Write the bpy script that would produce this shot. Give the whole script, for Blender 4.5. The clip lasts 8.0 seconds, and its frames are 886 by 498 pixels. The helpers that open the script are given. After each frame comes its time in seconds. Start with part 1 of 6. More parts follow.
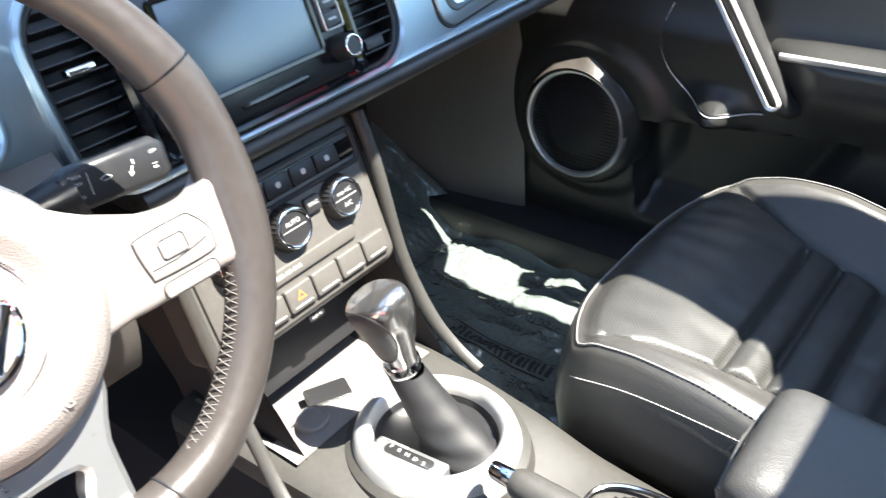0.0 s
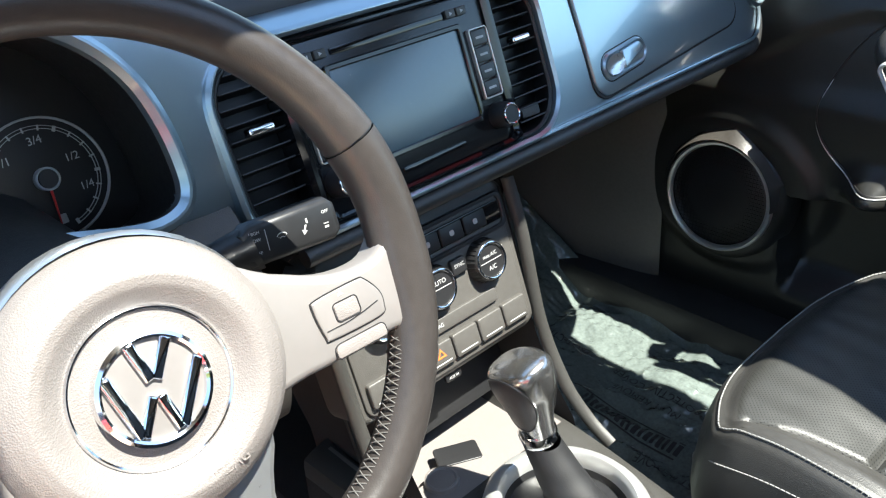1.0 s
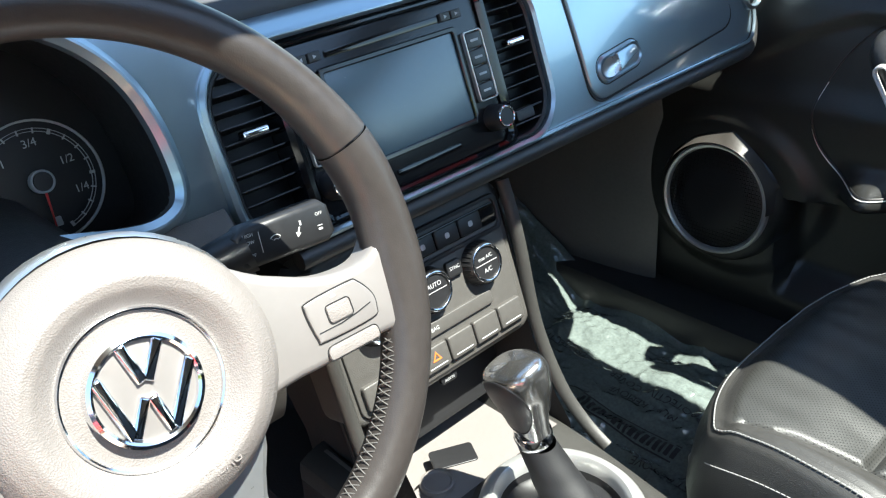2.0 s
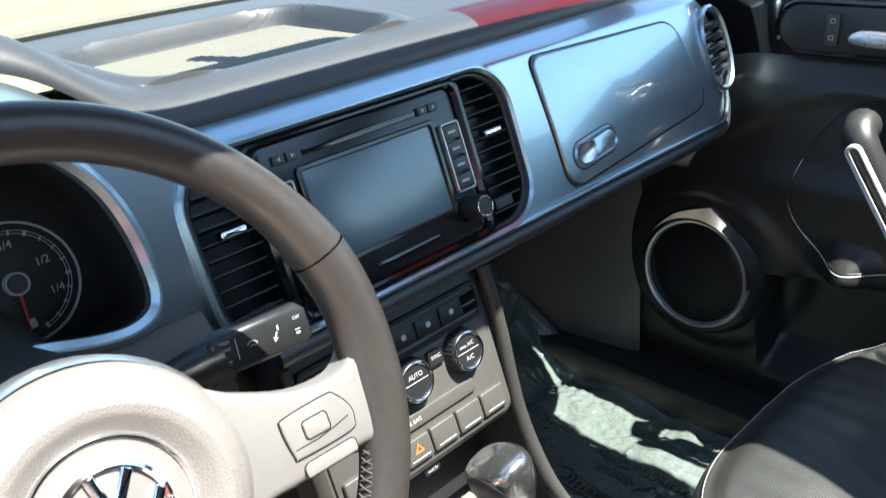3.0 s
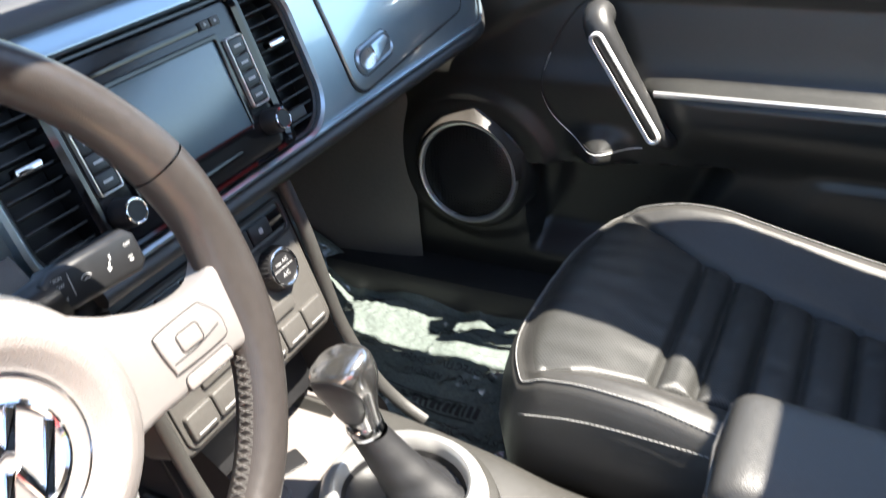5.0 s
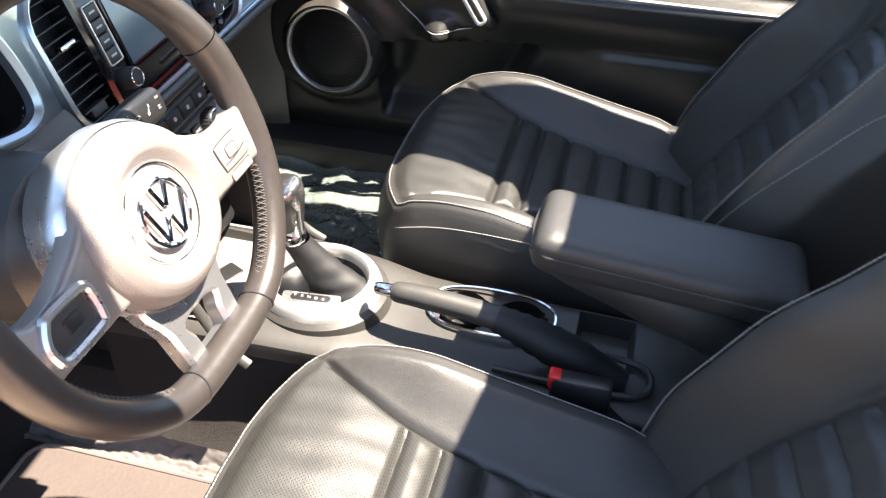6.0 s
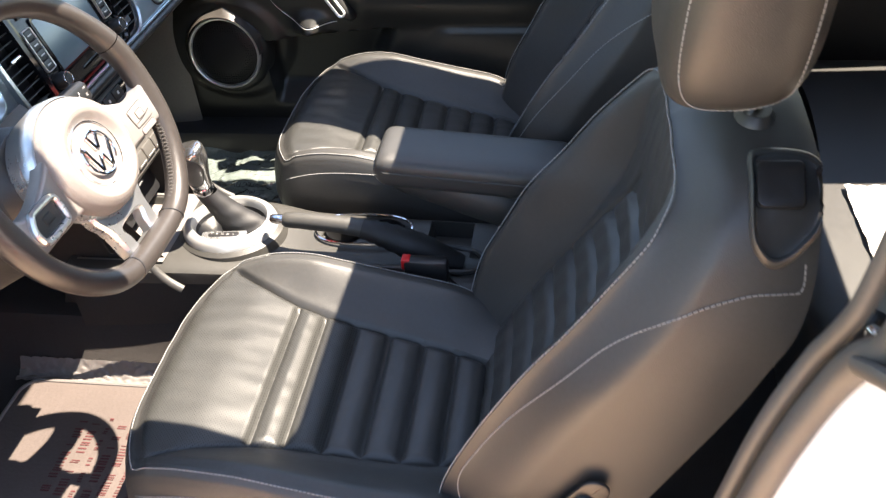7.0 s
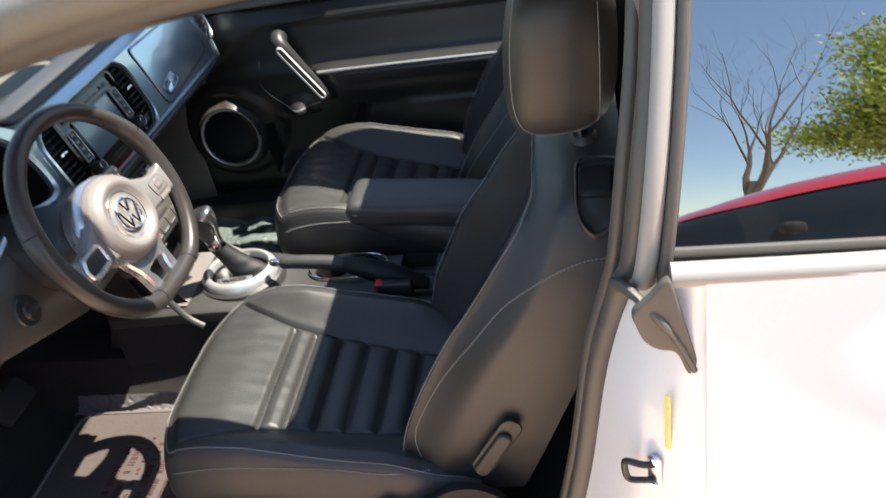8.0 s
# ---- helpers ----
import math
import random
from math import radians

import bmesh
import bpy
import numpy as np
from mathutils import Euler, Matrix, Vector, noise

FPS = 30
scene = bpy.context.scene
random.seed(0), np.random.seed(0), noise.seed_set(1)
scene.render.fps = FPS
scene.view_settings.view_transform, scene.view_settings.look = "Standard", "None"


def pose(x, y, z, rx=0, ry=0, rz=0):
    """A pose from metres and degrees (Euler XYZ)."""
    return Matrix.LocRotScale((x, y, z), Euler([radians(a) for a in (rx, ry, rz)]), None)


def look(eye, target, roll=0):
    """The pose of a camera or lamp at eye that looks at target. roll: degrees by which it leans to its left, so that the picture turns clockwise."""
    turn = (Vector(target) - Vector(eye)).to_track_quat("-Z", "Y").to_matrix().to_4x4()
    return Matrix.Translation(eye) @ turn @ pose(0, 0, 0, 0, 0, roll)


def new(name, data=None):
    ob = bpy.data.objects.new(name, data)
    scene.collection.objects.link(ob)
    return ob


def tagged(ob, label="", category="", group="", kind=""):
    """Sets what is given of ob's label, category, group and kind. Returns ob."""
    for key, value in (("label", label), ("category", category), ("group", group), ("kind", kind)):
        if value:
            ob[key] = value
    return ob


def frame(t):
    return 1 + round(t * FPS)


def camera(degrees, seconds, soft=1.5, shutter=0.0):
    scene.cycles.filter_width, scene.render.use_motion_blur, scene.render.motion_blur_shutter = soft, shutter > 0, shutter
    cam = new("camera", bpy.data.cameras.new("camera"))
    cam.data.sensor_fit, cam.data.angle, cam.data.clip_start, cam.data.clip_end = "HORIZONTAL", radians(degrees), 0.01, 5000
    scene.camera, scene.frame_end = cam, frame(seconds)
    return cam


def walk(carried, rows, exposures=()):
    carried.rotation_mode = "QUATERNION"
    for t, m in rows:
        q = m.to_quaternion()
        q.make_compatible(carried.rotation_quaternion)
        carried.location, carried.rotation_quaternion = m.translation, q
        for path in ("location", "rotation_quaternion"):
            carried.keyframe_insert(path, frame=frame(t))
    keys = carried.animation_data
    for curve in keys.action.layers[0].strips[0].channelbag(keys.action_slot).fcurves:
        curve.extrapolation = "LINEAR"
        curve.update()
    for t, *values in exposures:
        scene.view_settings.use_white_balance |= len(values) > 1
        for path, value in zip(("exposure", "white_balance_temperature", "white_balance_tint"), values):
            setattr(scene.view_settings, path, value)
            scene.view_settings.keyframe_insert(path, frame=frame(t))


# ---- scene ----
from mathutils.bvhtree import BVHTree

cam = camera(55.3, 8.0, soft=1.2, shutter=0.25)
PATH = [
    (0, (-0.447, -0.074, 1.15), (0.819, 1.025, 0.059), -4.7),
    (0.5, (-0.464, -0.056, 1.16), (0.712, 1.213, 0.157), -4.8),
    (1, (-0.466, -0.047, 1.166), (0.675, 1.281, 0.199), -5.1),
    (2.5, (-0.459, -0.052, 1.165), (0.696, 1.276, 0.214), -5.1),
    (3, (-0.448, -0.044, 1.191), (0.773, 1.299, 0.352), -5.3),
    (3.5, (-0.459, -0.028, 1.199), (0.825, 1.298, 0.428), -5.4),
    (4, (-0.465, -0.004, 1.199), (0.863, 1.276, 0.424), -6.2),
    (4.5, (-0.473, 0.003, 1.194), (0.948, 1.121, 0.339), -7.1),
    (5, (-0.51, -0.008, 1.175), (0.998, 0.824, 0.158), -5.0),
    (5.2, (-0.566, -0.022, 1.193), (0.9, 0.749, 0.073), -3.8),
    (6.3, (-0.933, -0.057, 1.386), (0.597, 0.22, 0.128), 0.1),
    (6.5, (-0.996, -0.121, 1.421), (0.534, 0.147, 0.161), -1.6),
    (6.6, (-1.025, -0.184, 1.42), (0.505, 0.122, 0.169), -3.2),
    (7, (-1.182, -0.262, 1.448), (0.355, 0.014, 0.199), -4.5),
    (7.5, (-1.387, -0.344, 1.481), (0.157, -0.055, 0.243), -8.7),
    (7.8, (-1.447, -0.425, 1.518), (0.143, -0.12, 0.342), -10.0),
    (8, (-1.485, -0.456, 1.566), (0.14, -0.099, 0.456), -11.1),
]
EXPOSURES = [
    (0, 3.50, 6650, 7), (0.5, 2.97, 6550, 5), (1, 2.68, 6450, 3), (2.5, 2.64, 6300, 1), (3.5, 2.77, 6500, 5), (4.0, 2.80, 6600, 7), (5.0, 3.06, 6800, 9),
    (6.3, 3.30, 7500, 13), (6.8, 3.27, 7550, 13), (7.2, 3.12, 7400, 12), (7.5, 2.92, 7200, 11), (8, 2.12, 6850, 8),
]
walk(cam, [(t, look(eye, target, roll)) for t, eye, target, roll in PATH], EXPOSURES)


# ---- light ----
SUN_RAY = Vector((-0.18, 0.46, -1.0)).normalized()
world = bpy.data.worlds.new("sky")
scene.world = world
world.use_nodes = True
wn = world.node_tree.nodes
sky = wn.new("ShaderNodeTexSky")
sky.sky_type = "NISHITA"
sky.sun_disc = False
sky.sun_elevation = math.asin(-SUN_RAY.z)
sky.sun_rotation = math.atan2(-SUN_RAY.x, -SUN_RAY.y)
sky.air_density, sky.dust_density, sky.ozone_density = 1.0, 0.4, 1.5
world.node_tree.links.new(sky.outputs[0], wn["Background"].inputs[0])
wn["Background"].inputs[1].default_value = 0.088
sun = new("sun", bpy.data.lights.new("sun", "SUN"))
sun.data.energy, sun.data.angle, sun.data.color = 3.6, radians(0.5), (1.0, 0.95, 0.88)
sun.matrix_world = SUN_RAY.to_track_quat("-Z", "Y").to_matrix().to_4x4()


# ---- materials ----
def material(name, color, rough=0.5, metal=0.0, vary=0.12, size=6.0, bump=0.0, bump_size=600.0, coat=0.0, kind="noise", spec=0.5, sheen=0.0, gloss=0.06, coat_rough=0.04):
    """Principled surface with two scales of colour and gloss variation and a fine relief."""
    m = bpy.data.materials.new(name)
    m.use_nodes = True
    nt = m.node_tree
    b = nt.nodes["Principled BSDF"]
    tc = nt.nodes.new("ShaderNodeTexCoord")
    big = nt.nodes.new("ShaderNodeTexNoise")
    big.inputs["Scale"].default_value, big.inputs["Detail"].default_value = size, 8
    fine = nt.nodes.new("ShaderNodeTexNoise")
    fine.inputs["Scale"].default_value, fine.inputs["Detail"].default_value = size * 30, 4
    nt.links.new(tc.outputs["Object"], big.inputs["Vector"])
    nt.links.new(tc.outputs["Object"], fine.inputs["Vector"])
    add = nt.nodes.new("ShaderNodeMath")
    add.operation = "ADD"
    nt.links.new(big.outputs[0], add.inputs[0])
    nt.links.new(fine.outputs[0], add.inputs[1])
    ramp = nt.nodes.new("ShaderNodeMapRange")
    ramp.inputs[1].default_value, ramp.inputs[2].default_value = 0.6, 1.4
    ramp.inputs[3].default_value, ramp.inputs[4].default_value = 1 - vary, 1 + vary
    nt.links.new(add.outputs[0], ramp.inputs[0])
    mul = nt.nodes.new("ShaderNodeMixRGB")
    mul.blend_type = "MULTIPLY"
    mul.inputs[0].default_value = 1.0
    mul.inputs[1].default_value = (*color[:3], 1)
    nt.links.new(ramp.outputs[0], mul.inputs[2])
    nt.links.new(mul.outputs[0], b.inputs["Base Color"])
    gl = nt.nodes.new("ShaderNodeMapRange")
    gl.inputs[1].default_value, gl.inputs[2].default_value = 0.6, 1.4
    gl.inputs[3].default_value, gl.inputs[4].default_value = max(rough - gloss, 0.0), min(rough + gloss, 1.0)
    nt.links.new(add.outputs[0], gl.inputs[0])
    nt.links.new(gl.outputs[0], b.inputs["Roughness"])
    b.inputs["Metallic"].default_value = metal
    b.inputs["Specular IOR Level"].default_value = spec
    b.inputs["Coat Weight"].default_value = coat
    b.inputs["Coat Roughness"].default_value = coat_rough
    b.inputs["Sheen Weight"].default_value = sheen
    if bump:
        if kind == "grain":
            tex = nt.nodes.new("ShaderNodeTexVoronoi")
            tex.inputs["Scale"].default_value = bump_size
            src = tex.outputs["Distance"]
        else:
            tex = nt.nodes.new("ShaderNodeTexNoise")
            tex.inputs["Scale"].default_value, tex.inputs["Detail"].default_value = bump_size, 6
            src = tex.outputs[0]
        nt.links.new(tc.outputs["Object"], tex.inputs["Vector"])
        bp = nt.nodes.new("ShaderNodeBump")
        bp.inputs["Strength"].default_value, bp.inputs["Distance"].default_value = bump, 0.002
        nt.links.new(src, bp.inputs["Height"])
        nt.links.new(bp.outputs[0], b.inputs["Normal"])
    return m


def perforated(name, color, rough):
    """Leather with rows of small punched holes."""
    m = material(name, color, rough, bump=0.14, bump_size=900, kind="grain")
    nt = m.node_tree
    b = nt.nodes["Principled BSDF"]
    tc = nt.nodes.new("ShaderNodeTexCoord")
    mp = nt.nodes.new("ShaderNodeMapping")
    mp.inputs["Scale"].default_value = (290, 290, 0)
    mp.inputs["Rotation"].default_value = (0, 0, radians(45))
    nt.links.new(tc.outputs["Object"], mp.inputs["Vector"])
    fr = nt.nodes.new("ShaderNodeVectorMath")
    fr.operation = "FRACTION"
    nt.links.new(mp.outputs[0], fr.inputs[0])
    sub = nt.nodes.new("ShaderNodeVectorMath")
    sub.operation = "DISTANCE"
    sub.inputs[1].default_value = (0.5, 0.5, 0)
    nt.links.new(fr.outputs[0], sub.inputs[0])
    lt = nt.nodes.new("ShaderNodeMath")
    lt.operation = "LESS_THAN"
    lt.inputs[1].default_value = 0.19
    nt.links.new(sub.outputs["Value"], lt.inputs[0])
    src = b.inputs["Base Color"].links[0].from_socket
    mix = nt.nodes.new("ShaderNodeMixRGB")
    mix.inputs[2].default_value = (0.009, 0.009, 0.009, 1)
    nt.links.new(lt.outputs[0], mix.inputs[0])
    nt.links.new(src, mix.inputs[1])
    nt.links.new(mix.outputs[0], b.inputs["Base Color"])
    dull = nt.nodes.new("ShaderNodeMath")
    dull.operation = "MULTIPLY_ADD"
    dull.inputs[1].default_value, dull.inputs[2].default_value = -0.35, 0.5
    nt.links.new(lt.outputs[0], dull.inputs[0])
    nt.links.new(dull.outputs[0], b.inputs["Specular IOR Level"])
    return m


def glass(name, tint, f0=0.04):
    """Flat tinted pane: what is behind it shows through, the viewing angle drives the gloss."""
    m = bpy.data.materials.new(name)
    m.use_nodes = True
    nt = m.node_tree
    nt.nodes.remove(nt.nodes["Principled BSDF"])
    tr, gl, mix, lw, pw, fr = (nt.nodes.new(k) for k in ("ShaderNodeBsdfTransparent", "ShaderNodeBsdfGlossy", "ShaderNodeMixShader", "ShaderNodeLayerWeight", "ShaderNodeMath", "ShaderNodeMath"))
    tr.inputs[0].default_value = (*tint, 1)
    gl.inputs["Roughness"].default_value = 0.0
    lw.inputs[0].default_value = 0.5
    pw.operation, fr.operation = "POWER", "MULTIPLY_ADD"
    pw.inputs[1].default_value = 5.0
    fr.inputs[1].default_value, fr.inputs[2].default_value = 1 - f0, f0
    nt.links.new(lw.outputs["Facing"], pw.inputs[0])
    nt.links.new(pw.outputs[0], fr.inputs[0])
    nt.links.new(fr.outputs[0], mix.inputs[0])
    nt.links.new(tr.outputs[0], mix.inputs[1])
    nt.links.new(gl.outputs[0], mix.inputs[2])
    nt.links.new(mix.outputs[0], nt.nodes["Material Output"].inputs[0])
    return m


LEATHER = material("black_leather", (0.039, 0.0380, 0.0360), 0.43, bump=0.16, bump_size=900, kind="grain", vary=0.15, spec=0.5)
# Toned darker than the smooth leather, to hold down the sunlit cushion panels.
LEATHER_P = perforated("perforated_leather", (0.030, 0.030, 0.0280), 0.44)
RIM_LEATHER = material("wheel_leather", (0.034, 0.0295, 0.0275), 0.34, spec=0.42, bump=0.05, bump_size=1000, kind="grain")
RING_METAL = material("ring_metal", (0.62, 0.62, 0.61), 0.33, metal=0.7, vary=0.03, gloss=0.02)
DOOR_P = material("door_plastic", (0.022, 0.022, 0.0202), 0.33, spec=0.45, bump=0.10, bump_size=1000, kind="grain")
STACK_G = material("stack_plastic", (0.064, 0.060, 0.055), 0.44, bump=0.12, bump_size=1000, kind="grain")
HUB = material("airbag_plastic", (0.175, 0.158, 0.149), 0.46, bump=0.22, bump_size=1000, kind="grain", vary=0.06)
PLASTIC = material("black_plastic", (0.028, 0.028, 0.028), 0.40, bump=0.14, bump_size=1000, kind="grain")
PLASTIC_G = material("grey_plastic", (0.037, 0.0357, 0.0328), 0.46, bump=0.14, bump_size=1000, kind="grain")
PAD = material("dash_pad", (0.034, 0.036, 0.041), 0.5, bump=0.05, bump_size=900, kind="grain")
GLOSS = material("piano_black", (0.006, 0.006, 0.007), 0.08, vary=0.05, gloss=0.02)
SATIN = material("satin_black", (0.014, 0.014, 0.015), 0.38)
CHROME = material("chrome", (0.82, 0.83, 0.85), 0.10, metal=1.0, vary=0.03, gloss=0.01)
SILVER = material("satin_silver", (0.62, 0.63, 0.64), 0.28, metal=0.9, vary=0.03, gloss=0.015)
PAINT = material("denim_blue_grey_paint", (0.36, 0.445, 0.50), 0.30, metal=0.85, coat=1.0, vary=0.02, size=3, gloss=0.01, coat_rough=0.03)
WHITE = material("white_body_paint", (0.80, 0.80, 0.78), 0.3, coat=0.8, vary=0.02, gloss=0.01)
RUBBER = material("rubber_seal", (0.078, 0.071, 0.063), 0.45, bump=0.2)
# Lightened to put the floor film's bounced light into the colour.
BOUNCE_TRIM = material("bounce_lit_plastic", (0.118, 0.108, 0.098), 0.40, bump=0.14, bump_size=1000, kind="grain")
BROWN_TRIM = material("brown_grey_plastic", (0.050, 0.045, 0.040), 0.42, bump=0.14, bump_size=1000, kind="grain")
GREY_TRIM = material("grey_pillar_trim", (0.145, 0.138, 0.128), 0.5, bump=0.15, bump_size=900, kind="grain")
SPOKE = material("spoke_silver", (0.22, 0.204, 0.196), 0.36, metal=0.3, vary=0.03, gloss=0.02)
# White that stands in for blown-out sun on the rear bench.
COVER = material("white_sun_patch", (0.78, 0.77, 0.75), 0.5, bump=0.6, bump_size=30)
CARPET = material("black_carpet", (0.040, 0.036, 0.034), 0.95, bump=1.0, bump_size=900, spec=0.1)
FILM = material("protective_film", (0.118, 0.141, 0.132), 0.14, bump=0.8, bump_size=75, vary=0.30, size=7, coat=1.0)
PAPER = material("paper_floor_mat", (0.072, 0.056, 0.050), 0.8, bump=0.4, bump_size=160)
RED_INK = material("red_print", (0.060, 0.009, 0.010), 0.7)
LACE = material("lace_thread", (0.10, 0.095, 0.09), 0.7)
THREAD = material("grey_thread", (0.24, 0.24, 0.235), 0.7)
VENT = material("vent_black", (0.006, 0.006, 0.0065), 0.42)
FACE = material("face_black", (0.008, 0.008, 0.009), 0.20, vary=0.05, gloss=0.02)
SATIN_RING = material("satin_chrome", (0.72, 0.72, 0.71), 0.34, metal=0.45, vary=0.03, gloss=0.03)
GRIP = material("lever_metal", (0.46, 0.455, 0.45), 0.22, metal=0.95, vary=0.03, gloss=0.03)
INLAY = material("inlay_leather", (0.062, 0.058, 0.056), 0.42, bump=0.12, bump_size=900, kind="grain")
BOOT = material("boot_cloth", (0.010, 0.010, 0.011), 0.6, bump=0.2, bump_size=900)
FOLD = material("pale_film_edge", (0.13, 0.118, 0.112), 0.45, bump=0.3, bump_size=120)
TRAY = material("tray_liner", (0.13, 0.125, 0.10), 0.8, bump=0.4, bump_size=500)
ALU = material("grey_window_trim", (0.31, 0.295, 0.275), 0.5, metal=0.1, vary=0.03, gloss=0.02)
# Part of the sky's reflection is put into this grey-blue base colour.
SCREEN = material("sky_toned_screen", (0.080, 0.122, 0.143), 0.22, vary=0.03, coat=0.8, coat_rough=0.22)
RED_PLASTIC = material("red_plastic", (0.55, 0.015, 0.015), 0.4)
INK = material("white_print", (0.42, 0.42, 0.42), 0.6)
ORANGE = material("orange_print", (0.75, 0.16, 0.03), 0.6)
YELLOW = material("yellow_sticker", (0.75, 0.70, 0.22), 0.5)
# Unseen headliner cloth, kept dark to cut bounced light in the cabin.
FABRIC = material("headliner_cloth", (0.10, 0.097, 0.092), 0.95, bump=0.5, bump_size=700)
WINDSHIELD = glass("windshield_glass", (0.86, 0.90, 0.88))
TINTED = glass("tinted_glass", (0.004, 0.004, 0.004), 0.42)
CLEAR = glass("clear_lens", (0.92, 0.92, 0.92))
# Unseen ground, made light and tan to bounce warm light onto the seats.
CONCRETE = material("lot_surface", (0.74, 0.53, 0.37), 0.9, bump=0.6, bump_size=60, vary=0.2, size=0.7)
GRASS = material("grass", (0.21, 0.26, 0.095), 0.9, bump=1.0, bump_size=30, vary=0.35, size=2)
BARK = material("bark", (0.10, 0.085, 0.07), 0.9, bump=0.8, bump_size=30)
LEAF = material("leaf", (0.26, 0.33, 0.06), 0.6, vary=0.4, size=2)
CAR_RED = material("red_car_paint", (0.42, 0.012, 0.015), 0.3, coat=0.9, vary=0.03, gloss=0.01)
CAR_BLUE = material("blue_car_paint", (0.015, 0.09, 0.42), 0.3, coat=0.9, vary=0.03, gloss=0.01)
TYRE = material("tyre", (0.02, 0.02, 0.02), 0.8)
DARK_GLASS = material("dark_car_glass", (0.01, 0.012, 0.012), 0.05)


# ---- mesh helpers ----
def mesh_ob(name, bm, mat, parent=None, smooth=True, angle=40):
    bmesh.ops.recalc_face_normals(bm, faces=bm.faces)
    for f in bm.faces:
        f.smooth = smooth
    me = bpy.data.meshes.new(name)
    bm.to_mesh(me)
    bm.free()
    me.materials.append(mat)
    if smooth:
        me.set_sharp_from_angle(angle=radians(angle))
    ob = new(name, me)
    if parent is not None:
        ob.parent = parent
    return ob


def part(name, bm, mat, parent, label="", smooth=True, angle=40):
    ob = mesh_ob(name, bm, mat, parent, smooth, angle)
    if label:
        tagged(ob, label)
    return ob


def thing(name, label, category, at=(0, 0, 0), group="", kind=""):
    ob = new(name)
    ob.empty_display_size = 0.05
    ob.location = at
    return tagged(ob, label, category, group, kind)


def smoothstep(a, b, x):
    t = min(max((x - a) / (b - a), 0.0), 1.0)
    return t * t * (3 - 2 * t)


def lerp_table(table, x):
    """Piecewise smooth value from rows of (x, value)."""
    n = len(table)
    if x <= table[0][0]:
        return table[0][1]
    if x >= table[-1][0]:
        return table[-1][1]
    k = max(i for i in range(n - 1) if table[i][0] <= x)
    (x0, y0), (x1, y1) = table[k], table[k + 1]
    h, d = x1 - x0, (y1 - y0) / (x1 - x0)
    d0 = (y0 - table[k - 1][1]) / (x0 - table[k - 1][0]) if k else d
    d1 = (table[k + 2][1] - y1) / (table[k + 2][0] - x1) if k + 2 < n else d
    m0 = 0.0 if d0 * d <= 0 else 2 * d0 * d / (d0 + d)
    m1 = 0.0 if d1 * d <= 0 else 2 * d1 * d / (d1 + d)
    t = (x - x0) / h
    return y0 + h * t * (m0 * (1 - t) ** 2 + d * t * (3 - 2 * t) - m1 * t * (1 - t))


def grid(fn, nu, nv, closed=False, bm=None, keep=None):
    """A surface from fn(i/nu, j/nv). keep(u, v) drops cells."""
    bm = bm or bmesh.new()
    cols = nu if closed else nu + 1
    vs = [[bm.verts.new(fn(i / nu, j / nv)) for j in range(nv + 1)] for i in range(cols)]
    for i in range(nu):
        for j in range(nv):
            if keep and not keep((i + 0.5) / nu, (j + 0.5) / nv):
                continue
            bm.faces.new((vs[i][j], vs[(i + 1) % cols][j], vs[(i + 1) % cols][j + 1], vs[i][j + 1]))
    if keep:
        bmesh.ops.delete(bm, geom=[v for v in bm.verts if not v.link_faces], context="VERTS")
    return bm


def rrect(w, h, r, cx=0.0, cy=0.0, n=5):
    """Outline of a rounded rectangle; r may be four radii from the upper right, counter-clockwise."""
    rs = r if isinstance(r, (tuple, list)) else (r,) * 4
    out = []
    for k, (sx, sy) in enumerate(((1, 1), (-1, 1), (-1, -1), (1, -1))):
        rr = min(rs[k], w / 2 - 1e-5, h / 2 - 1e-5)
        for i in range(n + 1):
            a = math.pi / 2 * (k + i / n)
            out.append((cx + sx * (w / 2 - rr) + rr * math.cos(a), cy + sy * (h / 2 - rr) + rr * math.sin(a)))
    return out


def circle(r, cx=0.0, cy=0.0, n=32):
    return [(cx + r * math.cos(2 * math.pi * i / n), cy + r * math.sin(2 * math.pi * i / n)) for i in range(n)]


def inset(outline, d):
    out, n = [], len(outline)
    for i, p in enumerate(outline):
        a, b = Vector(outline[i - 1]), Vector(outline[(i + 1) % n])
        t = (b - a).normalized()
        out.append((p[0] - t.y * d, p[1] + t.x * d))
    return out


def slab(outline, depth, bevel=0.002, m=Matrix(), bm=None, dish=0.0):
    """A plate on the local xy plane from z=0 to z=depth with a rounded rim."""
    bm = bm or bmesh.new()
    rings = [(outline, 0.0), (outline, depth - bevel)]
    for k in range(1, 4):
        a = math.pi / 2 * k / 3
        rings.append((inset(outline, bevel * (1 - math.cos(a))), depth - bevel + bevel * math.sin(a)))
    vs = [[bm.verts.new(m @ Vector((x, y, z))) for x, y in ring] for ring, z in rings]
    n = len(outline)
    for a, b in zip(vs, vs[1:]):
        for i in range(n):
            bm.faces.new((a[i], a[(i + 1) % n], b[(i + 1) % n], b[i]))
    bm.faces.new(vs[-1])
    bm.faces.new(vs[0][::-1])
    return bm


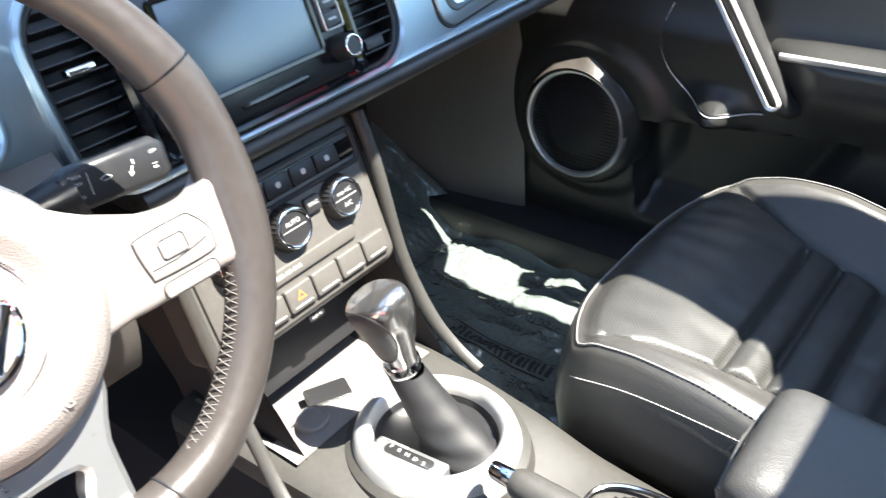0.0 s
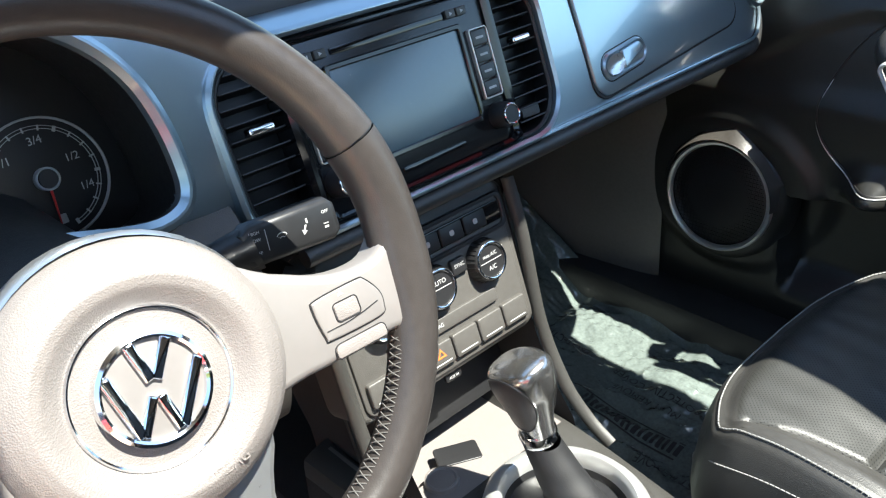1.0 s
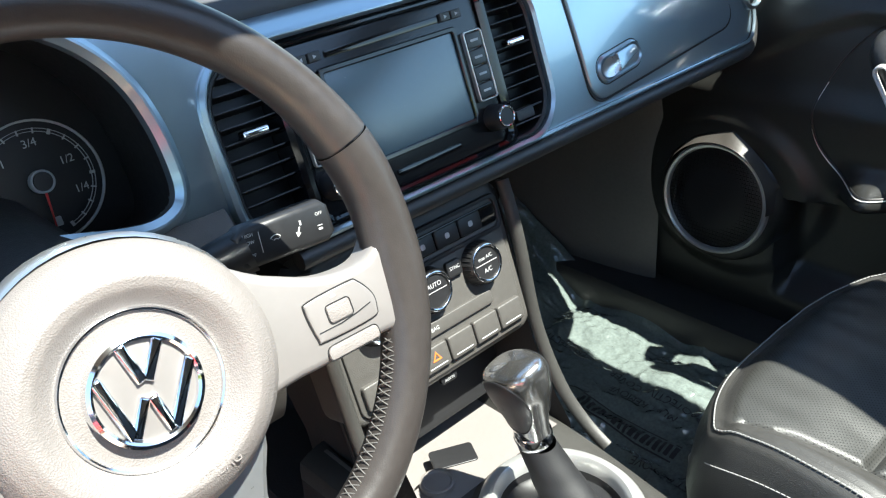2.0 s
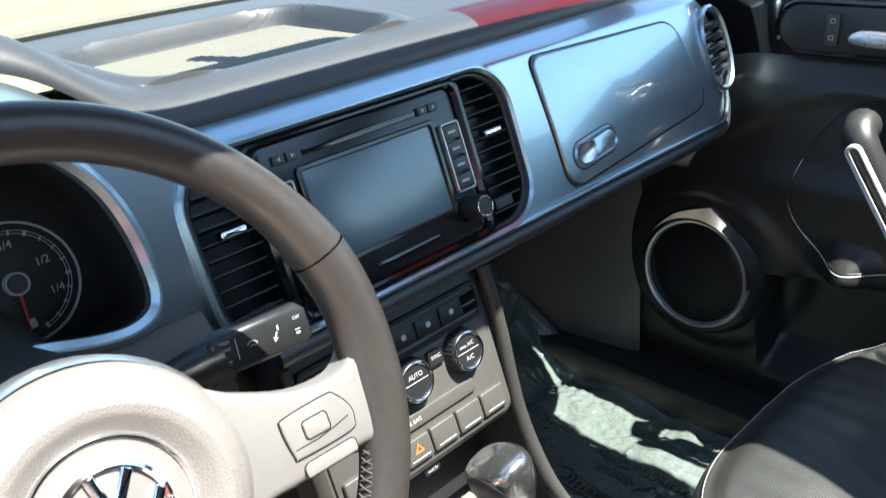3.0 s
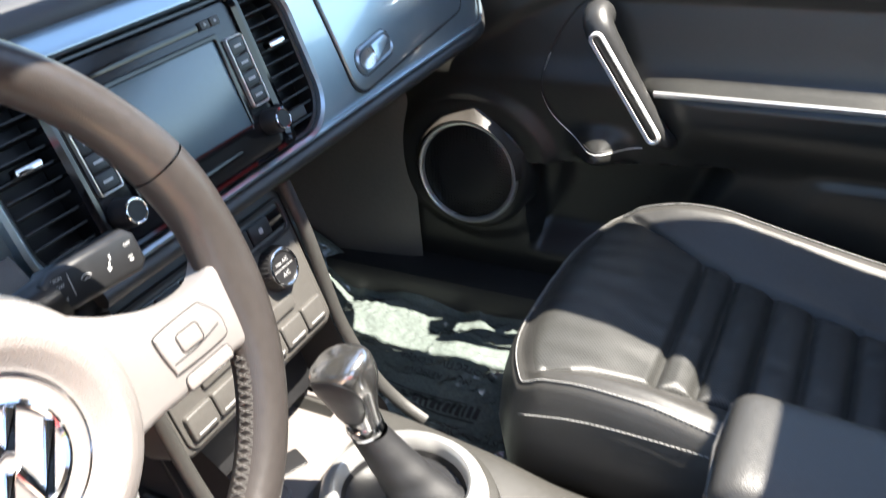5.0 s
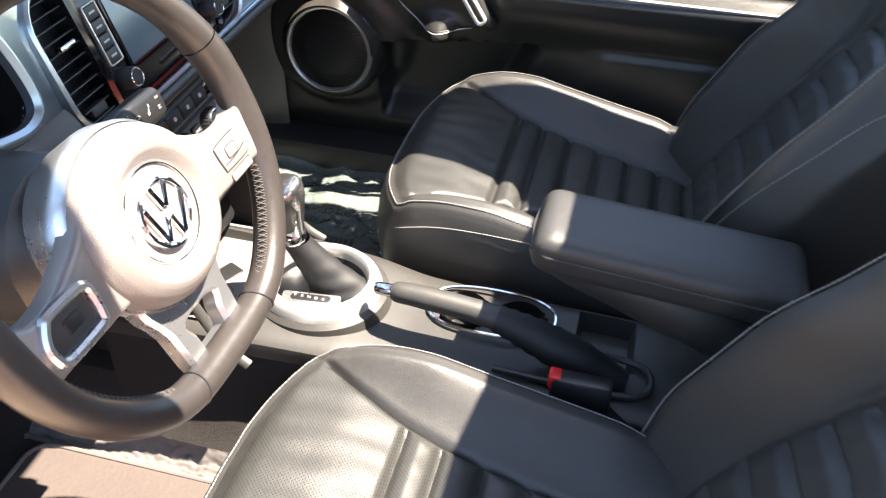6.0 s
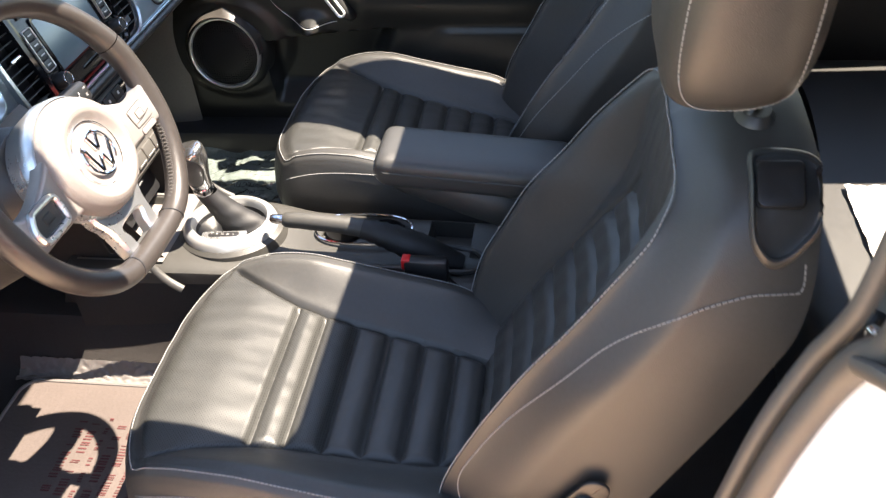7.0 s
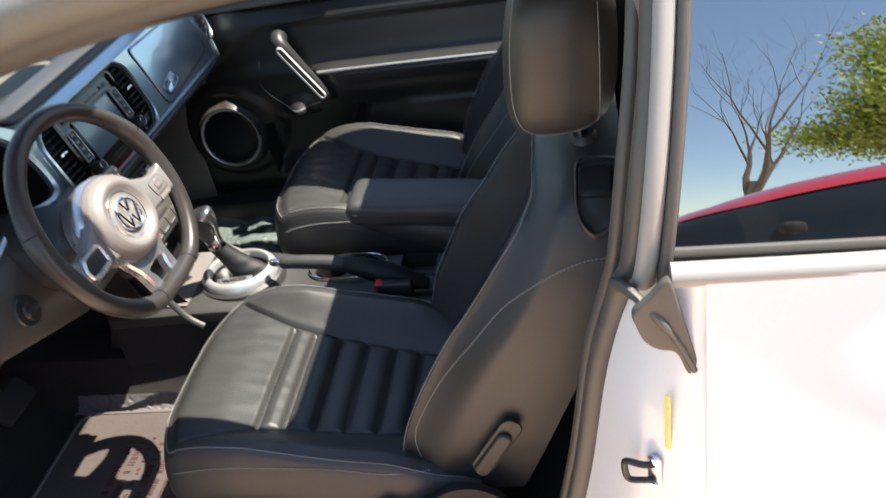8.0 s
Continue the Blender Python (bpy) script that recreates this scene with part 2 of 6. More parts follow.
def ring_plate(outer, inner, depth, bevel=0.0015, m=Matrix(), bm=None):
    """A frame between two outlines with the same number of points."""
    bm = bm or bmesh.new()
    rings = [(outer, 0.0), (outer, depth - bevel), (inset(outer, bevel), depth), (inset(inner, -bevel), depth), (inner, depth - bevel), (inner, 0.0)]
    vs = [[bm.verts.new(m @ Vector((x, y, z))) for x, y in ring] for ring, z in rings]
    n = len(outer)
    for k in range(len(vs)):
        a, b = vs[k], vs[(k + 1) % len(vs)]
        for i in range(n):
            bm.faces.new((a[i], a[(i + 1) % n], b[(i + 1) % n], b[i]))
    return bm


def tube(points, r, sides=10, closed=False, bm=None, flat=1.0, caps=True):
    """A round bar along points; r may be a list."""
    bm = bm or bmesh.new()
    pts = [Vector(p) for p in points]
    n = len(pts)
    rs = r if isinstance(r, (list, tuple)) else [r] * n
    ref, rings = None, []
    for i, p in enumerate(pts):
        a = pts[i - 1] if (i or closed) else p
        b = pts[(i + 1) % n] if (i < n - 1 or closed) else p
        t = (b - a).normalized()
        if ref is None:
            ref = t.orthogonal().normalized()
        ref = (ref - t * ref.dot(t)).normalized()
        w = t.cross(ref)
        rings.append([bm.verts.new(p + rs[i] * (math.cos(k * 2 * math.pi / sides) * ref + flat * math.sin(k * 2 * math.pi / sides) * w)) for k in range(sides)])
    for i in range(n if closed else n - 1):
        a, b = rings[i], rings[(i + 1) % n]
        for k in range(sides):
            bm.faces.new((a[k], a[(k + 1) % sides], b[(k + 1) % sides], b[k]))
    if not closed and caps:
        bm.faces.new(rings[0][::-1])
        bm.faces.new(rings[-1])
    return bm


def lathe(profile, m=Matrix(), seg=40, bm=None):
    """Rows of (radius, height) turned about the local z axis."""
    bm = bm or bmesh.new()
    vs = [[bm.verts.new(m @ Vector((r * math.cos(2 * math.pi * i / seg), r * math.sin(2 * math.pi * i / seg), z))) for r, z in profile] for i in range(seg)]
    for i in range(seg):
        a, b = vs[i], vs[(i + 1) % seg]
        for k in range(len(profile) - 1):
            bm.faces.new((a[k], b[k], b[k + 1], a[k + 1]))
    bmesh.ops.remove_doubles(bm, verts=bm.verts, dist=1e-6)
    return bm


def box(x0, x1, y0, y1, z0, z1, bevel=0.004, seg=2, bm=None):
    tmp = bmesh.new()
    bmesh.ops.create_cube(tmp, size=1.0, matrix=Matrix.Translation(((x0 + x1) / 2, (y0 + y1) / 2, (z0 + z1) / 2)) @ Matrix.Diagonal((x1 - x0, y1 - y0, z1 - z0, 1)))
    if bevel:
        bmesh.ops.bevel(tmp, geom=tmp.edges[:], offset=bevel, segments=seg, affect="EDGES", profile=0.5)
    if bm is None:
        return tmp
    me = bpy.data.meshes.new("tmp")
    tmp.to_mesh(me)
    tmp.free()
    bm.from_mesh(me)
    bpy.data.meshes.remove(me)
    return bm


def spline(points, n=8, closed=False):
    """Catmull-Rom points through the given ones."""
    p = [Vector(q) for q in points]
    k = len(p)
    out = []
    for i in range(k if closed else k - 1):
        a, b, c, d = (p[(i + j) % k] if closed else p[min(max(i + j, 0), k - 1)] for j in (-1, 0, 1, 2))
        for s in range(n):
            t = s / n
            out.append(0.5 * (2 * b + (c - a) * t + (2 * a - 5 * b + 4 * c - d) * t * t + (3 * b - a - 3 * c + d) * t ** 3))
    if not closed:
        out.append(p[-1])
    return out


def stitches(points, bm=None, length=0.0030, gap=0.0012, r=0.00050):
    """A row of short thread stitches along a line."""
    bm = bm or bmesh.new()
    pts = [Vector(q) for q in points]
    d = [0.0]
    for a, b in zip(pts, pts[1:]):
        d.append(d[-1] + (b - a).length)

    def at(s):
        k = min(max(int(np.searchsorted(d, s)) - 1, 0), len(pts) - 2)
        return pts[k].lerp(pts[k + 1], (s - d[k]) / max(d[k + 1] - d[k], 1e-9))

    s = 0.0
    while s + length < d[-1]:
        tube([at(s), at(s + length)], r, 5, bm=bm)
        s += length + gap
    return bm


def text_bm(words, size, m):
    """Mesh letters from the built-in font, on the local xy plane."""
    cu = bpy.data.curves.new("words", "FONT")
    cu.body, cu.size, cu.align_x, cu.align_y, cu.extrude = words, size, "CENTER", "CENTER", 0.0001
    ob = bpy.data.objects.new("words", cu)
    scene.collection.objects.link(ob)
    me = bpy.data.meshes.new_from_object(ob.evaluated_get(bpy.context.evaluated_depsgraph_get()))
    bm = bmesh.new()
    bm.from_mesh(me)
    bm.transform(m)
    bpy.data.objects.remove(ob)
    bpy.data.curves.remove(cu)
    bpy.data.meshes.remove(me)
    return bm


def frame_at(origin, right, up):
    """Matrix whose x is right, y is up and z faces out of the surface."""
    x = Vector(right).normalized()
    z = x.cross(Vector(up)).normalized()
    y = z.cross(x)
    m = Matrix((x, y, z)).transposed().to_4x4()
    m.translation = origin
    return m


# ---- setting: ground, floor, body shell ----
tagged(mesh_ob("ground", grid(lambda u, v: Vector((-120 + 240 * u, -120 + 240 * v, 0)), 24, 24), CONCRETE), "sunlit concrete car lot, tinted tan to bounce warm light", "ground", kind="structure")
tagged(mesh_ob("grass_field", grid(lambda u, v: Vector((-60 + 120 * u, 3.2 + 90 * v, 0.04 + 0.05 * math.sin(9 * u) * math.sin(7 * v))), 30, 20), GRASS), "bright sunlit lawn beyond the lot", "grass", kind="structure")


def floor_pan():
    def f(u, v):
        x, y = -0.74 + 1.48 * u, -1.0 + 2.1 * v
        z = 0.285 + 0.55 * max(0.0, y - 0.80) * smoothstep(0.78, 0.95, y)
        z += 0.102 * (1 - smoothstep(0.07, 0.13, abs(x)))
        if x < 0:
            z = max(z, 0.285 + 0.115 * smoothstep(0.19, 0.115, -x) * smoothstep(0.30, 0.42, y))
        if y < -0.25:
            z += 0.06 * smoothstep(-0.25, -0.35, y)
        return Vector((x, y, z))
    return grid(f, 60, 60)


tagged(mesh_ob("floor", floor_pan(), CARPET), "black carpeted car floor", "floor", kind="structure")

ROOF = [(-1.5, 1.12), (-1.1, 1.28), (-0.7, 1.38), (-0.3, 1.405), (0.0, 1.40), (0.25, 1.375), (0.45, 1.335)]


def roof_z(x, y):
    return lerp_table(ROOF, y) - 0.055 * abs(x / 0.6) ** 3


# Sunroof, plus an unseen rear slot added to throw sun on the bench.
def in_sunroof_or_slot(x, y):
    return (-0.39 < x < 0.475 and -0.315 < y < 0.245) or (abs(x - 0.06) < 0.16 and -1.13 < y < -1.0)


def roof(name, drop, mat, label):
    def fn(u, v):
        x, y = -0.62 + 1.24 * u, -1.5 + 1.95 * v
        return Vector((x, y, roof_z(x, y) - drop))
    bm = grid(fn, 62, 78, keep=lambda u, v: not in_sunroof_or_slot(-0.62 + 1.24 * u, -1.5 + 1.95 * v))
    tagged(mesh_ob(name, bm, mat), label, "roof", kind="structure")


roof("roof", 0.0, WHITE, "white painted car roof with an open sunroof and added rear slot")
roof("ceiling", 0.035, FABRIC, "cloth headliner round the sunroof opening, darkened to cut bounced light")
tagged(mesh_ob("sunroof_frame", ring_plate(rrect(0.90, 0.64, 0.04, 0, 0.015, 8), rrect(0.796, 0.525, (0.10, 0.11, 0.05, 0.05), 0.0215, 0.015, 8), 0.022, m=Matrix.Translation((0.028, -0.0525, 1.364))), SATIN), "black frame of the open sunroof", "sunroof", kind="structure")

# roof rails and front pillars, both sides
RAIL = [(0.70, 1.02, 0.985), (0.675, 0.80, 1.10), (0.645, 0.55, 1.205), (0.615, 0.30, 1.275), (0.60, 0.05, 1.322), (0.595, -0.25, 1.345), (0.595, -0.55, 1.335), (0.61, -0.9, 1.28), (0.63, -1.3, 1.15)]
for sx, nm in ((-1, "roof_rail_1"), (1, "roof_rail_2")):
    # Unseen right rail is pushed out aft to shade the far seat bolster.
    rail = [(x + (0.052 if sx > 0 and y < -0.2 else 0.0), y, z) for x, y, z in RAIL]
    pts = spline([(sx * x, y, z) for x, y, z in rail], 6)
    tagged(mesh_ob(nm, tube(pts, 0.03, 14, flat=1.25), RUBBER), "dark rubber lined roof rail and pillar", "pillar", kind="structure")
    outer = spline([(sx * (x + 0.03), y + 0.01, z + 0.025) for x, y, z in rail], 6)
    tagged(mesh_ob(nm.replace("rail", "trim"), tube(outer, 0.026, 12, flat=1.3), GREY_TRIM if sx < 0 else PLASTIC), "grey outer pillar trim", "pillar", kind="structure")

# windshield
def windshield_pt(u, v):
    x = (-1 + 2 * u)
    base = Vector((0.70 * x, 1.15 - 0.17 * x * x - 0.10 * abs(x) ** 4, 1.015))
    top = Vector((0.585 * x, 0.47 - 0.10 * x * x, 1.325 - 0.03 * x * x))
    p = base.lerp(top, v)
    return p + Vector((0, 0.02, 0.05)) * math.sin(math.pi * v)


ws = tagged(mesh_ob("windshield", grid(windshield_pt, 30, 14), WINDSHIELD), "clear curved windshield over the dashboard", "windshield", kind="structure")
ws.visible_shadow = False
# front bonnet and bulkhead
tagged(mesh_ob("bonnet", grid(lambda u, v: Vector((-0.80 + 1.6 * u, 1.17 - 0.2 * (2 * u - 1) ** 2 + 1.0 * v, 0.985 - 0.22 * v ** 1.6 - 0.12 * (2 * u - 1) ** 4)), 24, 14), WHITE), "white painted bonnet", "bonnet", kind="structure")
tagged(mesh_ob("bulkhead", box(-0.78, 0.78, 1.02, 1.06, 0.2, 0.97, 0.01), CARPET), "dark bulkhead under the dashboard", "wall", kind="structure")

# passenger door: inner panel as one curved sheet


def door_x(y, z):
    """Inner face of the passenger door."""
    x = lerp_table([(0.30, 0.690), (0.42, 0.672), (0.60, 0.668), (0.72, 0.662), (0.76, 0.680), (0.86, 0.702), (0.90, 0.722), (1.0, 0.732)], z)
    x -= 0.030 * smoothstep(0.30, 0.20, y) * smoothstep(0.60, 0.70, z) * smoothstep(0.745, 0.72, z)
    d = math.hypot((y - 0.565) / 1.1, z - 0.565)
    x -= 0.012 * smoothstep(0.150, 0.115, d)
    x += 0.055 * smoothstep(0.598, 0.584, z + 0.10 * (y - 0.33)) * smoothstep(0.40, 0.46, z) * smoothstep(0.475, 0.455, y) * smoothstep(0.15, 0.20, y + 0.5 * (z - 0.57))
    x -= 0.010 * smoothstep(0.12, 0.17, 0.20 - y + 0.5 * (0.57 - z)) * smoothstep(0.62, 0.60, z)
    # Bulge added to the shape to catch grazing sun as a bright streak.
    x -= 0.045 * math.exp(-((y - 0.345) / 0.034) ** 2) * smoothstep(0.668, 0.616, z) * smoothstep(0.600, 0.612, z)
    roll = 0.848 - 0.9 * max(0.0, y - 0.40) ** 1.3
    x -= 0.009 * smoothstep(roll - 0.006, roll + 0.014, z) * smoothstep(0.62, 0.50, y) * smoothstep(0.912, 0.892, z)
    return x


pd = thing("passenger_door", "black plastic front passenger door panel, closed", "car door", kind="structure")
part("inner_panel", grid(lambda u, v: Vector((door_x(-0.52 + 1.35 * u, 0.34 + 0.66 * v), -0.52 + 1.35 * u, 0.34 + 0.66 * v)), 200, 120), DOOR_P, pd, "moulded black plastic panel")
part("outer_skin", box(0.80, 0.83, -0.55, 0.85, 0.25, 0.99, 0.01), WHITE, pd, "white outer skin")
part("sill_top", box(0.724, 0.82, -0.55, 0.85, 0.985, 1.0, 0.004), GLOSS, pd, "glossy black window sill")
tagged(mesh_ob("side_sill", box(0.60, 0.74, -0.6, 0.95, 0.22, 0.36, 0.02), PLASTIC), "black plastic door sill", "sill", kind="structure")
tagged(mesh_ob("kick_panel", grid(lambda u, v: Vector((0.664 - 0.045 * u ** 0.6, 0.683 + 0.38 * u, 0.27 + 0.66 * v)), 24, 8), BOUNCE_TRIM), "plastic footwell side panel, toned grey for light off the floor", "wall", kind="structure")
tagged(mesh_ob("rear_side_panel", box(0.64, 0.74, -1.6, -0.525, 0.3, 0.99, 0.02), PLASTIC), "black rear side panel", "wall", kind="structure")
rear_glass = tagged(mesh_ob("passenger_window", grid(lambda u, v: Vector((0.715 - 0.10 * v, -0.5 + 1.3 * u, 0.995 + 0.28 * v)), 6, 4, keep=lambda u, v: v < 1.05 - max(0, (u - 0.45)) * 1.7), WINDSHIELD), "clear passenger side window", "window", kind="structure")
rear_glass.visible_shadow = False

# driver's side: sill, footwell side and the open door beside the path
tagged(mesh_ob("side_sill_1", box(-0.80, -0.66, -0.33, 0.95, 0.20, 0.335, 0.02), PLASTIC), "black plastic door sill", "sill", kind="structure")
tagged(mesh_ob("kick_panel_1", grid(lambda u, v: Vector((-0.70 + 0.05 * u, 0.66 + 0.40 * u, 0.27 + 0.68 * v)), 8, 8), PLASTIC), "black plastic footwell side panel", "wall", kind="structure")
# The door is out of view; it is added to darken the footwell.
dd = thing("driver_door", "white car door standing wide open, black inner panel", "car door", at=(-0.80, 0.86, 0.0), kind="structure")
part("outer_skin", box(-0.03, 0.0, -1.10, 0.0, 0.24, 1.0, 0.012), WHITE, dd, "white outer skin")
part("inner_panel", box(0.0, 0.07, -1.08, -0.02, 0.26, 0.98, 0.03, 3), PLASTIC, dd, "black moulded inner panel")
part("arm_rest", box(0.06, 0.12, -0.85, -0.25, 0.66, 0.72, 0.02, 3), PLASTIC_G, dd, "grey armrest")
dd.rotation_euler = (0, 0, radians(-66))

# rear closure
tagged(mesh_ob("rear_wall", box(-0.72, 0.72, -1.62, -1.55, 0.25, 1.15, 0.02), CARPET), "dark rear wall of the cabin", "wall", kind="structure")


# ---- driver side body: rear quarter, door jamb ----
def quarter_x(y, z):
    x = -0.795 - 0.05 * smoothstep(-0.55, -0.95, y) * smoothstep(1.0, 0.8, z)
    x -= 0.035 * math.sin(math.pi * min(max((z - 0.25) / 0.75, 0), 1))
    return x


qp = thing("rear_quarter", "white painted rear body side with a bare door jamb", "car body", kind="structure")


def jamb_line(z):
    """Plan place (x, y) of the inner jamb edge at a height."""
    y = lerp_table([(0.20, -0.33), (0.45, -0.375), (0.67, -0.422), (0.85, -0.452), (0.97, -0.484), (1.03, -0.50), (1.31, -0.53)], z)
    return -0.708, y


def jamb_pt(u, v):
    z = 0.22 + 0.812 * v
    x0, y0 = jamb_line(z)
    y1 = -0.565 + 0.10 * smoothstep(0.7, 0.2, z)
    x1 = quarter_x(y1, z)
    bow = Vector((x1, y0 + 0.45 * (y1 - y0), z))
    return Vector((x0, y0, z)).lerp(bow, u).lerp(bow.lerp(Vector((x1, y1, z)), u), u)


part("jamb", grid(jamb_pt, 14, 24), WHITE, qp, "white door jamb")
part("outer_panel", grid(lambda u, v: Vector((quarter_x(-0.56 - 1.3 * u + 0.10 * smoothstep(0.7, 0.2, 0.22 + 0.785 * v) * (1 - u), 0.22 + 0.785 * v), -0.56 - 1.3 * u + 0.10 * smoothstep(0.7, 0.2, 0.22 + 0.785 * v) * (1 - u), 0.22 + 0.812 * v)), 40, 24), WHITE, qp, "white outer side panel")
part("belt_moulding", tube(spline([(-0.785, -0.527, 1.036), (-0.782, -0.8, 1.032), (-0.77, -1.2, 1.035), (-0.74, -1.6, 1.04)], 6), 0.013, 10, flat=0.8), ALU, qp, "bright metal belt moulding")
# rubber seal along the jamb, running on up the window edge, and a flap to the corner
seal = [(jamb_line(z)[0] - 0.002, jamb_line(z)[1] + 0.004, z) for z in (0.22, 0.45, 0.67, 0.85, 0.94)]
rise = [(-0.722, -0.482, 0.985), (-0.738, -0.492, 1.02), (-0.734, -0.505, 1.12), (-0.70, -0.52, 1.22), (-0.655, -0.53, 1.33)]
part("weather_seal", tube(spline(seal + rise, 6), 0.0135, 12), RUBBER, qp, "dark rubber weather seal")
part("inner_seal", tube(spline([(x + 0.026, y + 0.010, z) for x, y, z in seal] + [(-0.695, -0.472, 0.985), (-0.705, -0.478, 1.03), (-0.695, -0.49, 1.12), (-0.66, -0.505, 1.22), (-0.62, -0.515, 1.33)], 6), 0.009, 10), RUBBER, qp, "thin inner rubber seal")
part("corner_flap", tube(spline([(-0.735, -0.474, 0.990), (-0.770, -0.486, 1.008), (-0.798, -0.508, 0.998), (-0.803, -0.530, 0.965), (-0.803, -0.548, 0.922)], 6), [0.010] * 8 + [0.008] * 8 + [0.005] * 9, 12, flat=0.7), RUBBER, qp, "rubber flap to the corner")
part("window_seal", tube(spline([(-0.752, -0.502, 1.005), (-0.758, -0.507, 1.04), (-0.745, -0.518, 1.12), (-0.71, -0.530, 1.22), (-0.665, -0.54, 1.33)], 5), 0.011, 12, flat=1.3), ALU, qp, "grey window edge trim")
part("window_channel", tube(spline([(-0.766, -0.520, 1.0), (-0.765, -0.525, 1.04), (-0.750, -0.535, 1.12), (-0.715, -0.547, 1.22), (-0.670, -0.557, 1.33)], 5), 0.007, 10), RUBBER, qp, "black window channel")
def pillar_pt(u, v):
    return Vector((-0.70 + 0.06 * v - 0.03 * u, -0.475 - 0.03 * v - 0.03 * u, 0.30 + 1.04 * v))


part("lower_cover", grid(lambda u, v: pillar_pt(u, 0.58 * v), 4, 8), SATIN, qp, "black lower pillar cover")
pillar = grid(lambda u, v: pillar_pt(u, 0.58 + 0.42 * v), 4, 8)
part("inner_pillar", pillar, GREY_TRIM, qp, "grey plastic inner pillar cover")
# triangular rubber corner
tri = bmesh.new()
flap = [(p.x, p.y) for p in spline([(-0.523, 1.042, 0), (-0.533, 1.010, 0), (-0.545, 0.960, 0), (-0.554, 0.924, 0), (-0.549, 0.913, 0), (-0.541, 0.918, 0), (-0.530, 0.946, 0), (-0.512, 0.952, 0), (-0.498, 0.964, 0), (-0.490, 0.985, 0), (-0.487, 1.002, 0), (-0.505, 1.022, 0)], 4, closed=True)]
area = sum(flap[i - 1][0] * flap[i][1] - flap[i][0] * flap[i - 1][1] for i in range(len(flap)))
slab(flap if area > 0 else flap[::-1], 0.010, 0.0025, Matrix(((0, 0, -1, -0.793), (1, 0, 0, 0), (0, 1, 0, 0), (0, 0, 0, 1))), tri)
part("rubber_corner", tri, RUBBER, qp, "grey rubber seal corner piece")
part("quarter_glass", grid(lambda u, v: Vector((-0.765 + 0.105 * v ** 1.2, -0.515 - 0.02 * v - 0.9 * u, 1.015 + 0.29 * v)), 10, 8), TINTED, qp, "dark reflecting rear side window")
# striker and stickers on the jamb
st = thing("door_striker", "black steel door latch loop on a bright plate", "door striker")
JM = frame_at((-0.803, -0.505, 0.764), (-0.55, -0.83, 0), (0, 0, 1)) @ Matrix.Scale(0.72, 4)
part("plate", slab(rrect(0.024, 0.078, 0.011, 0.0, 0.0, 8), 0.004, 0.001, JM), SILVER, st, "bright bolted plate")
part("loop", tube(spline([JM @ Vector(q) for q in ((0.0, 0.020, 0.004), (-0.014, 0.023, 0.016), (-0.036, 0.026, 0.024), (-0.042, 0.018, 0.025), (-0.040, -0.010, 0.024), (-0.032, -0.018, 0.022), (-0.014, -0.016, 0.014), (0.0, -0.016, 0.004))], 4), 0.0042, 8), SATIN, st, "black steel loop")
for sz in (-1, 1):
    part("bolt", lathe([(0.0, 0.006), (0.006, 0.006), (0.007, 0.004), (0.007, 0.0)], JM @ Matrix.Translation((0, sz * 0.029, 0.003)), 12), CHROME, st, "round bolt head")
for nm, o, w, h in (("warning_sticker", (-0.806, -0.520, 0.848), 0.007, 0.085), ("label_sticker", (-0.792, -0.492, 0.640), 0.008, 0.05), ("tyre_sticker", (-0.800, -0.508, 0.625), 0.018, 0.026)):
    tagged(mesh_ob(nm, slab(rrect(w, h, 0.003), 0.0015, 0.0004, frame_at(o, (-0.45, -0.62, 0), (0, 0, 1))), YELLOW), "small yellow printed sticker on the white jamb", "sticker")

# ---- dashboard ----
LEAN = 17.6
DASH = frame_at((0, 0.502, 0.85), (1, 0, 0), (0, math.sin(radians(LEAN)), math.cos(radians(LEAN))))


def on_dash(u, v, n=0.0):
    return DASH @ Vector((u, v, n))


def dash_m(u, v, n=0.0, turn=0.0):
    return DASH @ Matrix.Translation((u, v, n)) @ Matrix.Rotation(radians(turn), 4, "Z")


def bend(u):
    """How far the panel falls back towards its ends."""
    return -2.4 * max(0.0, abs(u) - 0.53) ** 2


def hood(u):
    """Rise of the panel over the instruments."""
    return math.exp(-((u + 0.36) / 0.145) ** 4)


dash = thing("dashboard", "blue-grey painted dashboard with a black padded top", "dashboard")
CLU = (-0.36, 0.125)
CLU_HALF = [(0.045, 0.212), (0.081, 0.196), (0.106, 0.174), (0.122, 0.147), (0.130, 0.115), (0.132, 0.085), (0.130, 0.066), (0.122, 0.055), (0.103, 0.050), (0.075, 0.0545), (0.045, 0.063), (0.02, 0.068)]
CLU_RING = [(p.x + CLU[0], p.y) for p in spline([(0, 0.216, 0)] + [(-x, y, 0) for x, y in CLU_HALF] + [(0, 0.0695, 0)] + [(x, y, 0) for x, y in CLU_HALF[::-1]], 3, closed=True)]


def clu(grow=0.0):
    """Outline of the hooded instrument opening: round above, nearly straight below."""
    return inset(CLU_RING, -grow)


def in_cluster(u, v):
    odd = False
    for (x0, y0), (x1, y1) in zip(CLU_RING, CLU_RING[1:] + CLU_RING[:1]):
        if (y0 > v) != (y1 > v) and u < x0 + (v - y0) / (y1 - y0) * (x1 - x0):
            odd = not odd
    return odd


def in_centre(u, v):
    dx, dy = max(abs(u) - 0.140, 0.0), max(abs(v - 0.072) - 0.037, 0.0)
    return math.hypot(dx, dy) < 0.0465


